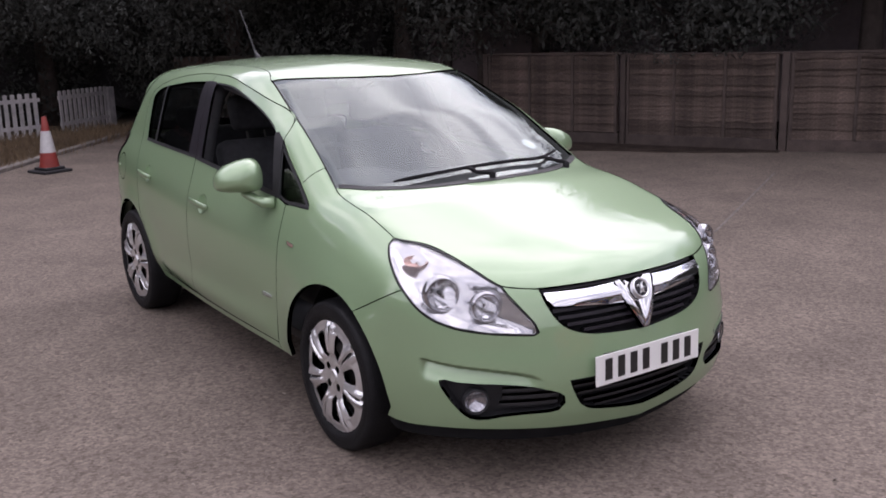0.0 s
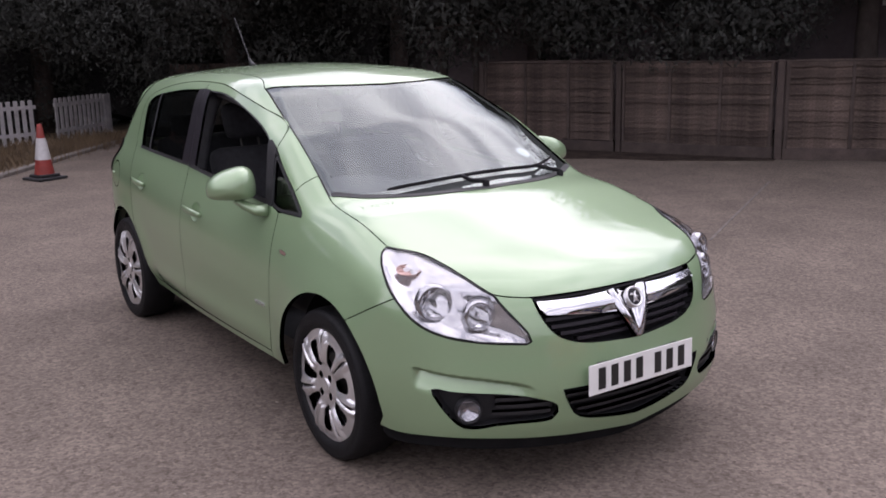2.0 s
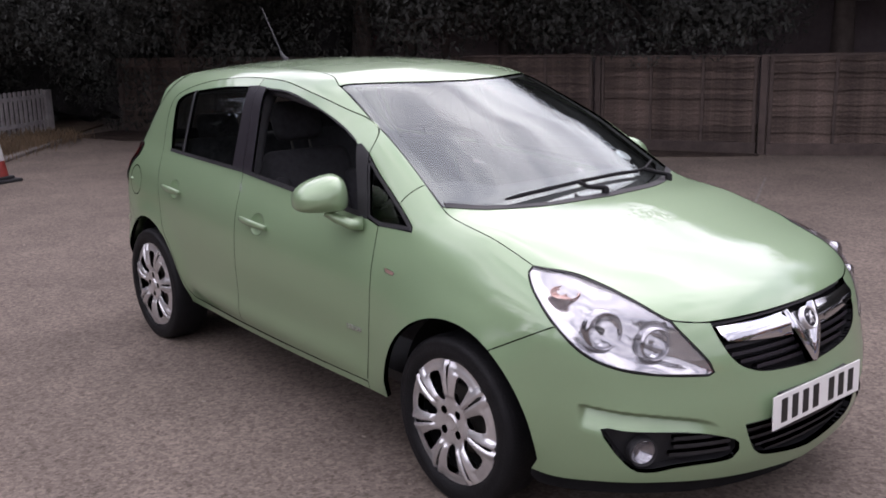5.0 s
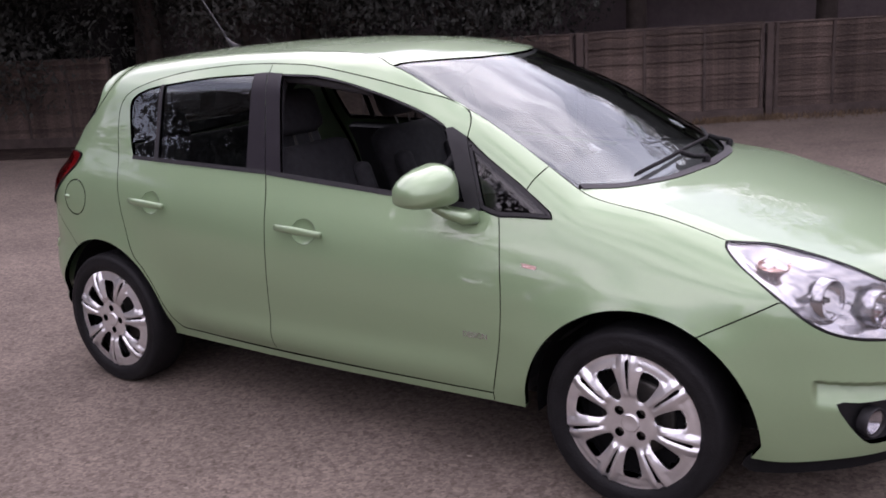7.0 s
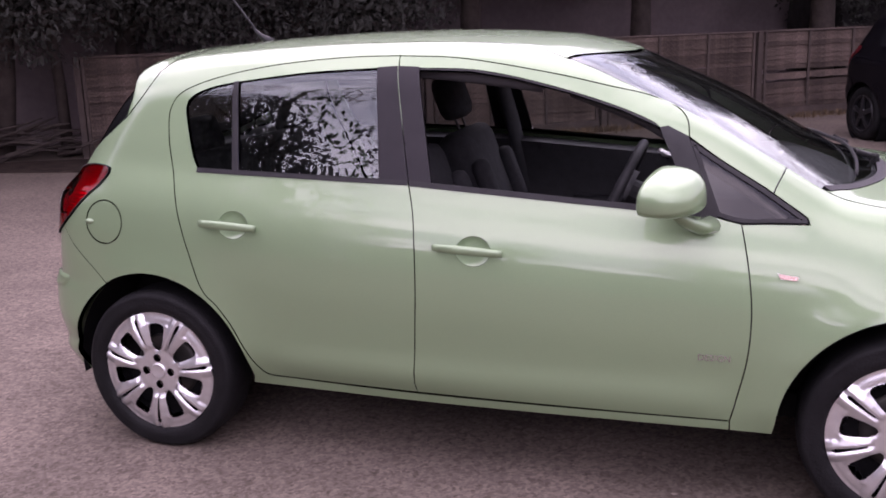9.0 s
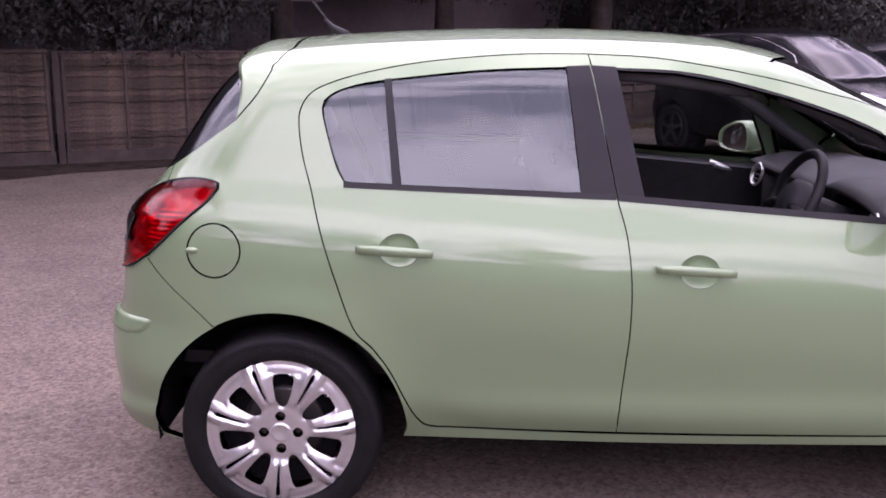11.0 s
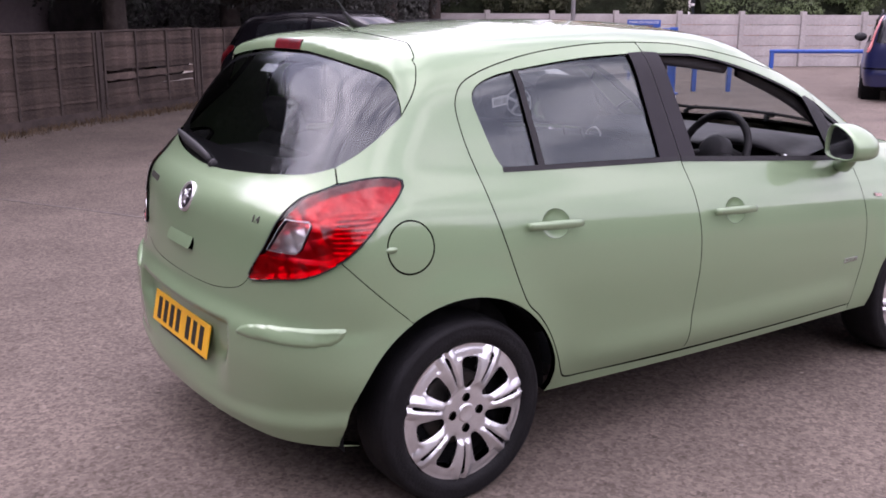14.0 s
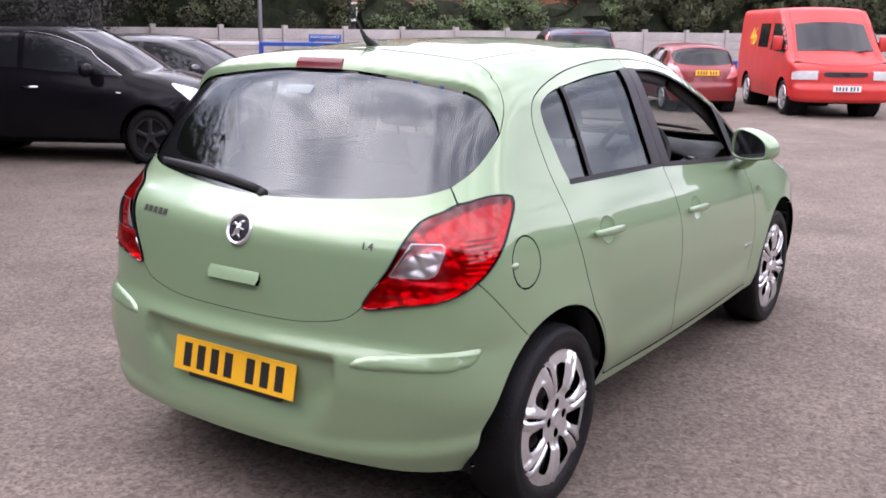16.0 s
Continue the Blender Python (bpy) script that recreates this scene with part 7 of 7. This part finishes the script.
def hatchback(m, scale, paint, label, rim, tint=RED_LAMP, rear_plate=True, short=1.0, tall=1.0):
    """A small three-door hatchback on the same kind of body."""
    S = HATCH
    ob = thing("parked_car", label, "car", m @ Matrix.Diagonal((scale * short, scale, scale * tall, 1)), "parked cars")
    top = "2.263,-0.648 2.020,-0.614 1.784,-0.588 1.463,-0.538 1.275,-0.484 0.749,-0.467 0.400,-0.466 0.016,-0.465"
    flank = lay(S, "shoulder", ("top", top), ("top", "0.016,-0.465 -0.023,-0.570"), ("rear", "-0.786,1.369 -0.794,1.289 -0.757,1.214"), ("rear", "-0.757,1.214 -0.594,1.073"), ("rear", "-0.594,1.073 -0.620,1.03 -0.764,1.035 -0.730,0.949 -0.638,0.819"), ("side", "-0.393,0.819 -0.314,0.736 -0.189,0.621"), ("side", wheel_arc(-0.005, 0.276, 0.368, 119, 2)), ("side", "0.363,0.27 2.16,0.27"), ("side", wheel_arc(2.527, 0.276, 0.368, 178, 51)), ("side", "2.729,0.615 2.935,0.726"),
                ("front", "-0.797,0.726 -0.868,0.798 -0.914,0.844 -0.91,0.872"), ("top", "2.757,-0.677 2.609,-0.659 2.477,-0.652 2.263,-0.648"))
    shell(S, "shoulder", flank, paint, ob, "body_side")
    shell(S, "top", full(joined(round_line(pairs("3.301,0 3.290,-.206 3.235,-.401 3.153,-.534 2.975,-.625 2.757,-.677"), 0.04), round_line(pairs("2.757,-.677 2.477,-.652 2.263,-.648"), 0.04), round_line(pairs("2.263,-.648 2.363,-.492 2.448,-.285 2.482,0"), 0.04)), 1), paint, ob, "bonnet", both=False)
    shell(S, "top", full(joined(round_line(pairs("1.652,0 1.565,-.355 1.463,-.538"), 0.04), round_line(pairs("1.463,-.538 1.275,-.484 .749,-.467 .016,-.465"), 0.04), round_line(pairs(".016,-.465 .010,-.266 .02,0"), 0.04)), 1), paint, ob, "roof", both=False)
    shell(S, "top", WS, PANE_CAR, ob, "windscreen", -0.003, gap=0.0, both=False)
    shell(S, "rear", RG, PANE_CAR, ob, "rear_screen", -0.006, gap=0.0, both=False)
    shell(S, "rear", full(lay(S, "rear", ("rear", "0,1.008 -.289,1.022 -.512,1.047 -.594,1.073"), ("rear", "-.594,1.073 -.607,1.03"), ("rear", "-.607,1.03 -.518,.981 -.442,.849 -.386,.738"), ("rear", "-.386,.738 -.570,.775 -.638,.819"), ("side", "-.393,.819 -.314,.736 -.184,.602"), ("side", wheel_arc(-0.005, 0.276, 0.368, 119, 179)), ("rear", "-.65,.25 -.38,.26 0,.26"))), paint, ob, "tail", both=False)
    shell(S, "rear", full(lay(S, "rear", ("rear", "0,1.382 -.227,1.380 -.428,1.366 -.686,1.326 -.757,1.214"), ("rear", "-.757,1.214 -.794,1.289 -.786,1.369"), ("top", "-.023,-.570 .016,-.465"), ("top", ".016,-.465 .010,-.266 .02,0"))), paint, ob, "spoiler", both=False)
    shell(S, "front", full(lay(S, "front", ("front", "0,.735 -.369,.735 -.511,.748"), ("front", "-.511,.748 -.428,.679 -.386,.592 -.399,.579"), ("front", "-.399,.579 -.619,.618 -.770,.696 -.797,.726"), ("side", "2.935,.726 2.729,.615"), ("side", wheel_arc(2.527, 0.276, 0.368, 51, 1)), ("front", "-.868,.25 -.478,.249 0,.2"))), paint, ob, "front_bumper", both=False)
    shell(S, "front", HEAD_EDGE, PALE_LENS, ob, "headlamp", step=0.05)
    shell(S, "rear", TAIL_EDGE, tint, ob, "tail_lamp", 0.003, step=0.05)
    shell(S, "front", full(round_line(pairs("0,.70 -.3,.70 -.33,.64 -.25,.585 0,.57"))), BLACK, ob, "grille", 0.004, both=False)
    shell(S, "front", full(round_line(pairs("0,.40 -.30,.40 -.25,.30 0,.28"))), BLACK, ob, "air_intake", 0.004, both=False)
    win = joined(round_line(pairs("1.0,1.372 1.163,1.362 1.311,1.338 1.49,1.293 1.66,1.238 1.80,1.185 1.87,1.12 2.19,.93")), round_line(pairs("2.19,.93 1.5,.966 1.0,1.006")), round_line(pairs("1.0,1.006 1.0,1.372")))
    shell(S, "side", win, PANE_CAR, ob, "door_window", 0.003)
    win = joined(round_line(pairs(".197,1.038 .171,1.079 .150,1.175 .160,1.25 .204,1.30 .586,1.360 .93,1.373")), round_line(pairs(".93,1.373 .94,1.010")), round_line(pairs(".94,1.010 .197,1.038")))
    shell(S, "side", win, PANE_CAR, ob, "side_window", 0.003)
    if paint == DARK_PAINT:
        for s in (-1, 1):
            pts = [at_front(u, v, 0.008, "side")[0] for u, v in round_line(pairs("2.19,.935 1.87,1.128 1.80,1.195 1.66,1.248 1.49,1.303 1.311,1.348 1.163,1.372 .98,1.382"), 0.05)]
            part("chrome_strip", sweep([(p.x, p.y * -s, p.z) for p in pts], 0.005, 6), CHROME, ob, smooth=True)
    for s in (-1, 1):
        for x in (0.0, 2.511):
            plain_wheel(ob, x, s * 0.80, 0.30, s, rim)
        bm = bmesh.new()
        bmesh.ops.create_uvsphere(bm, u_segments=20, v_segments=12, radius=1, matrix=Matrix.Translation((1.84, s * 0.91, 1.0)) @ Matrix.Diagonal((0.08, 0.12, 0.075, 1)))
        part("door_mirror", bm, paint, ob, smooth=True)
        p = at_front(1.12, 0.81, 0.015, "side")[0]
        part("handle", sweep([(p.x - 0.1, -s * p.y, p.z), (p.x, -s * p.y + s * 0.015, p.z), (p.x + 0.1, -s * p.y, p.z)], 0.014, 8), CHROME if paint == DARK_PAINT else paint, ob, smooth=True)
        shell(S, "side", joined(round_line(pairs("2.13,.778 2.196,.770")), round_line(pairs("2.190,.752 2.138,.757"))), PALE_LENS, ob, "repeater", 0.004) if s == -1 else None
        for c in (-0.005, 2.527):
            part("wheel_housing", lathe([(0.36, s * 0.77), (0.36, s * 0.5), (0.0005, s * 0.5)], 24, "y", (c, 0, 0.29)), VOID, ob)
    if rear_plate:
        blank_plate(ob, facing((-0.645, 0, 0.86 if paint == RED_PAINT else 0.48), (-1, 0, 0.1)), YELLOW_PLATE)
    blank_plate(ob, facing((3.392, 0, 0.45), (1, 0, 0)), WHITE_PLATE)
    part("underbody", boxes(((-0.4, -0.6, 0.2), (3.0, 0.6, 0.32)), bevel=0.02), VOID, ob)
    return ob


def blank_plate(parent, m, mat):
    ob = part("number_plate", boxes(((-0.26, -0.0555, 0), (0.26, 0.0555, 0.008)), bevel=0.002), mat, parent, "number plate")
    ob.matrix_local = m
    x = -0.22
    for k in range(7):
        part("bar", boxes(((x + 0.01, -0.036, 0.007), (x + 0.04, 0.036, 0.010))), CHARACTER, ob)
        x += 0.06 + (0.03 if k == 3 else 0)


def heading(x, y, d):
    """A pose on the ground whose x runs along d."""
    return pose(x, y, 0, rz=math.degrees(math.atan2(d[1], d[0])))


d1 = (0.50, -0.866)
hatchback(heading(3.24 + 0.866 * 0.76, 8.39 + 0.50 * 0.76, d1), 0.97, DARK_PAINT, "glossy black three-door hatchback with a chrome window line", BLACK_RIM, tint=DARK_RED, short=0.955, tall=1.055)
hatchback(heading(5.7 + 0.825 * 0.72, 9.35 + 0.565 * 0.72, d1), 0.93, GREY_PAINT, "charcoal grey hatchback parked beside a black one", ALLOY)
hatchback(heading(15.7, 4.18, (0.80, 0.60)), 0.86, RED_PAINT, "faded red hatchback parked with its tail to the yard", ALLOY, tint=PINK_LENS)

# navy people carrier
MPV = Skin(
    plan=("-1.0,.80 -.5,.84 0,.87 1,.89 2.2,.89 3.0,.86 3.6,.78", 0.12),
    lean=(".1,.08 .3,.03 .5,.0 .8,.01 .95,.04 1.05,.08 1.3,.14 1.6,.24 1.75,.32", 0.03),
    centre=("-1.1,1.56 -.7,1.59 0,1.63 .8,1.63 1.5,1.56 2.0,1.38 2.7,1.02 3.2,.92 3.6,.80 3.9,.6", 0.05),
    crown=("-1,.06 1.5,.06 3.5,.08", 0.1),
    nose=(".1,3.5 .3,3.6 .5,3.62 .8,3.55 1.0,3.4", 0.03),
    tail=(".1,-.80 .3,-.87 .5,-.88 .62,-.86 .95,-.84 1.1,-.82 1.5,-.74 1.66,-.66 1.8,-.5", 0.025),
    wrap=("-1,.0 1.2,.0 1.5,.2 2.7,.2 3.6,.0", 0.05),
)
MPV.above, MPV.aside = 2.1, 2.3
MPV.base, MPV.front_axis, MPV.rear_axis, MPV.rake, MPV.hub = 2.73, 2.6, 0.1, 0.0, 0.31
mpv = thing("people_carrier", "navy blue people carrier parked with its tail to the yard", "car", heading(14.9, 6.38, (0.848, 0.53)) @ Matrix.Diagonal((0.97, 0.97, 0.94, 1)), "parked cars")
shell(MPV, "shoulder", lay(MPV, "shoulder", ("top", "2.9,-.60 2.0,-.60 1.0,-.60 -.55,-.58"), ("rear", "-.62,1.60 -.72,1.3 -.76,1.0 -.78,.7 -.80,.55"), ("side", "-.5,.5 -.38,.4"), ("side", wheel_arc(0, 0.3, 0.37, 165, 2)), ("side", ".37,.25 2.35,.25"), ("side", wheel_arc(2.73, 0.3, 0.37, 178, 10)), ("side", "3.15,.36 3.3,.7 3.2,.85"), ("top", "3.2,-.62 2.9,-.60")), NAVY_PAINT, mpv, "body_side")
shell(MPV, "top", full(lay(MPV, "top", ("top", "3.5,0 3.4,-.4 3.2,-.62"), ("top", "3.2,-.62 2.9,-.60 2.0,-.60 1.0,-.60 -.55,-.58"), ("top", "-.55,-.58 -.62,-.3 -.62,0")), 1), NAVY_PAINT, mpv, "roof_and_bonnet", both=False)
shell(MPV, "rear", full(lay(MPV, "rear", ("top", "-.62,0 -.62,-.3 -.55,-.58"), ("rear", "-.62,1.60 -.72,1.3 -.76,1.0 -.78,.7 -.80,.55"), ("rear", "-.80,.5 -.7,.3 -.3,.28 0,.28"))), NAVY_PAINT, mpv, "tail", both=False)
shell(MPV, "front", full(lay(MPV, "front", ("front", "0,.80 -.5,.80 -.75,.75"), ("front", "-.75,.75 -.78,.4 -.6,.25 0,.22"))), NAVY_PAINT, mpv, "front_bumper", both=False)
shell(MPV, "rear", full(round_line(pairs("0,1.49 -.40,1.48 -.54,1.45 -.55,1.12 -.50,1.06 0,1.05"))), PANE_CAR, mpv, "rear_screen", 0.006, both=False)
shell(MPV, "rear", round_line(pairs("-.565,1.52 -.67,1.48 -.71,1.2 -.73,.93 -.61,.91 -.585,1.2"), closed=True), PINK_LENS, mpv, "tail_lamp", 0.008, label="tall pale red tail lamp")
shell(MPV, "rear", full(pairs("0,1.545 -.16,1.542 -.16,1.527 0,1.527")), RED_LAMP, mpv, "brake_lamp", 0.008, both=False)
shell(MPV, "rear", full(pairs("0,.62 -.74,.62 -.74,.585 0,.585")), DARK_PAINT, mpv, "bumper_strip", 0.01, both=False)
for k in (0.0, -0.035):
    shell(MPV, "rear", full(pairs(f"0,{0.985 + k} -.06,{0.955 + k} -.06,{0.94 + k} 0,{0.968 + k}")), CHROME, mpv, "badge_chevron", 0.01, both=False, step=0.02)
shell(MPV, "side", round_line(pairs("-.4,1.1 -.35,1.42 .8,1.48 1.6,1.42 2.4,1.1 1.5,1.06"), closed=True), PANE_CAR, mpv, "side_windows", 0.004)
blank_plate(mpv, facing((-0.885, 0, 0.80), (-1, 0, 0.05)), YELLOW_PLATE)
part("rear_wiper", sweep([(-0.83, 0.0, 1.07), (-0.84, -0.35, 1.09)], 0.014, 6), BLACK, mpv)
part("underbody", boxes(((-0.6, -0.65, 0.2), (3.2, 0.65, 0.35)), bevel=0.02), VOID, mpv)
for s in (-1, 1):
    for x in (0.0, 2.73):
        plain_wheel(mpv, x, s * 0.87, 0.32, s, ALLOY)
        part("wheel_housing", lathe([(0.36, s * 0.82), (0.36, s * 0.5), (0.0005, s * 0.5)], 24, "y", (x, 0, 0.3)), VOID, mpv)
    bm = bmesh.new()
    bmesh.ops.create_uvsphere(bm, u_segments=18, v_segments=10, radius=1, matrix=Matrix.Translation((2.25, s * 0.95, 1.1)) @ Matrix.Diagonal((0.07, 0.12, 0.09, 1)))
    part("door_mirror", bm, BLACK, mpv, smooth=True)
    part("roof_bar", sweep([(-0.4, s * 0.60, 1.58), (-0.35, s * 0.60, 1.625), (1.2, s * 0.60, 1.645), (1.3, s * 0.60, 1.58)], 0.018, 8), BLACK, mpv)

# red panel van
VAN = Skin(
    plan=("-1.3,.95 3.2,.95 3.9,.90", 0.15),
    lean=(".1,.06 .4,.02 .6,.0 1.0,.0 1.2,.01 1.9,.08 2.2,.15", 0.03),
    centre=("-1.6,2.0 -.9,2.06 1.7,2.07 2.05,2.02 2.40,1.80 3.05,1.20 3.55,1.02 3.75,.9 3.9,.7", 0.05),
    crown=("-1,.05 4,.06", 0.1),
    nose=(".1,3.66 .35,3.74 .55,3.75 .62,3.68 .9,3.66 1.1,3.62", 0.02),
    tail=(".1,-1.2 2.3,-1.15", 0.03),
    wrap=("-1,.0 1.9,.0 2.2,.12 3.0,.12 3.6,.0", 0.05),
)
VAN.base, VAN.front_axis, VAN.rear_axis, VAN.rake, VAN.hub, VAN.flare = 2.8, 2.7, 0.2, 0.0, 0.33, 0.015
VAN.nose_plan = (0.06, 0.16)
VAN.rounds = (0.08, 0.10, 0.08)
VAN.above, VAN.aside = 2.5, 2.6
van = thing("van", "bright red panel van with a painted number on its side", "van", heading(18.55, 3.2, (-0.857, -0.515)) @ Matrix.Diagonal((0.90, 0.93, 0.955, 1)), "parked cars")
shell(VAN, "shoulder", lay(VAN, "shoulder", ("top", "3.4,-.79 3.0,-.78 2.4,-.73 1.0,-.70 -1.05,-.70"), ("side", "-1.05,1.85 -1.08,1.2 -1.08,.35"), ("side", "-1.05,.32 -.42,.32"), ("side", wheel_arc(0, 0.33, 0.40, 178, 2)), ("side", ".42,.3 2.38,.3"), ("side", wheel_arc(2.8, 0.33, 0.40, 178, 12)), ("side", "3.25,.42 3.3,.95"), ("top", "3.35,-.81 3.4,-.79")), VAN_PAINT, van, "body_side")
shell(VAN, "top", full(lay(VAN, "top", ("top", "3.62,0 3.58,-.4 3.4,-.79"), ("top", "3.4,-.79 3.0,-.78 2.4,-.73 1.0,-.70 -1.05,-.70"), ("top", "-1.05,-.70 -1.08,0")), 1), VAN_PAINT, van, "roof_and_bonnet", both=False)
shell(VAN, "front", full(lay(VAN, "front", ("front", "0,1.03 -.4,1.03 -.70,1.02"), ("front", "-.70,1.02 -.82,.95 -.86,.45"), ("front", "-.80,.32 -.5,.3 0,.3"))), VAN_PAINT, van, "front_panel", -0.004, both=False)
shell(VAN, "rear", full(lay(VAN, "rear", ("rear", "0,1.95 -.4,1.95 -.52,1.85"), ("rear", "-.52,1.85 -.55,.4 0,.4"))), VAN_PAINT, van, "rear_door", both=False)
shell(VAN, "top", full(joined(round_line(pairs("3.02,0 3.0,-.4 2.93,-.74"), 0.05), round_line(pairs("2.93,-.74 2.40,-.68"), 0.05), round_line(pairs("2.40,-.68 2.42,-.3 2.43,0"), 0.05)), 1), PANE_CAR, van, "windscreen", 0.008, both=False)
shell(VAN, "side", joined(round_line(pairs("1.75,1.22 1.75,1.74")), round_line(pairs("1.75,1.74 2.2,1.74 2.38,1.69 2.85,1.25")), round_line(pairs("2.85,1.25 2.7,1.18 1.75,1.22"))), PANE_CAR, van, "cab_window", 0.006)
shell(VAN, "side", joined(round_line(pairs(".75,1.26 .75,1.74")), round_line(pairs(".75,1.74 1.5,1.74")), round_line(pairs("1.5,1.74 1.5,1.26")), round_line(pairs("1.5,1.26 .75,1.26"))), PANE_CAR, van, "side_window", 0.006)
shell(VAN, "front", joined(round_line(pairs("-.40,.88 -.64,.87 -.76,.83")), round_line(pairs("-.76,.83 -.75,.70")), round_line(pairs("-.75,.70 -.40,.715")), round_line(pairs("-.40,.715 -.40,.88"))), PALE_LENS, van, "headlamp", 0.006, label="rectangular pale headlamp")
shell(VAN, "front", full(round_line(pairs("0,.86 -.30,.855 -.33,.82 -.29,.77 0,.76"))), BLACK, van, "grille", 0.006, both=False)
shell(VAN, "front", full(round_line(pairs("0,.832 -.045,.828 -.06,.812 -.045,.796 0,.792"))), CHROME, van, "badge", 0.012, both=False, step=0.02)
shell(VAN, "front", full(lay(VAN, "front", ("front", "0,.60 -.6,.60 -.86,.58"), ("front", "-.86,.56 -.86,.42 -.6,.36 0,.35"))), VAN_PAINT, van, "bumper", 0.03, both=False, depth=0.05)
blank_plate(van, facing((3.80, 0, 0.56), (1, 0, 0)), WHITE_PLATE)
part("underbody", boxes(((-1.0, -0.7, 0.25), (3.3, 0.7, 0.42)), bevel=0.02), VOID, van)
for s in (-1, 1):
    for x in (0.0, 2.8):
        plain_wheel(van, x, s * 0.92, 0.34, s, ALLOY, 8)
        part("wheel_housing", lathe([(0.39, s * 0.86), (0.39, s * 0.5), (0.0005, s * 0.5)], 24, "y", (x, 0, 0.33)), VOID, van)
    part("door_mirror", boxes(((2.55, s * 1.04 - 0.09, 1.22), (2.66, s * 1.04 + 0.09, 1.50)), bevel=0.03), VAN_PAINT, van, smooth=True)
    part("mirror_arm", rod(bmesh.new(), (2.62, s * 0.9, 1.3), (2.62, s * 1.0, 1.34), 0.02), BLACK, van)
    part("windscreen_wiper", sweep([(3.05, s * 0.02 + 0.3, 1.19), (2.99, s * 0.3 + 0.3, 1.25)], 0.015, 6), BLACK, van)
    side_m = Matrix.Translation((0.28, s * 0.915, 1.46)) @ (Matrix.Rotation(radians(90), 4, "X") if s == -1 else Matrix.Rotation(radians(180), 4, "Z") @ Matrix.Rotation(radians(90), 4, "X"))
    letters("46", 0.54, side_m @ Matrix.Rotation(radians(-9), 4, "X"), YELLOW_MARK, van, "painted_number", 0.012)
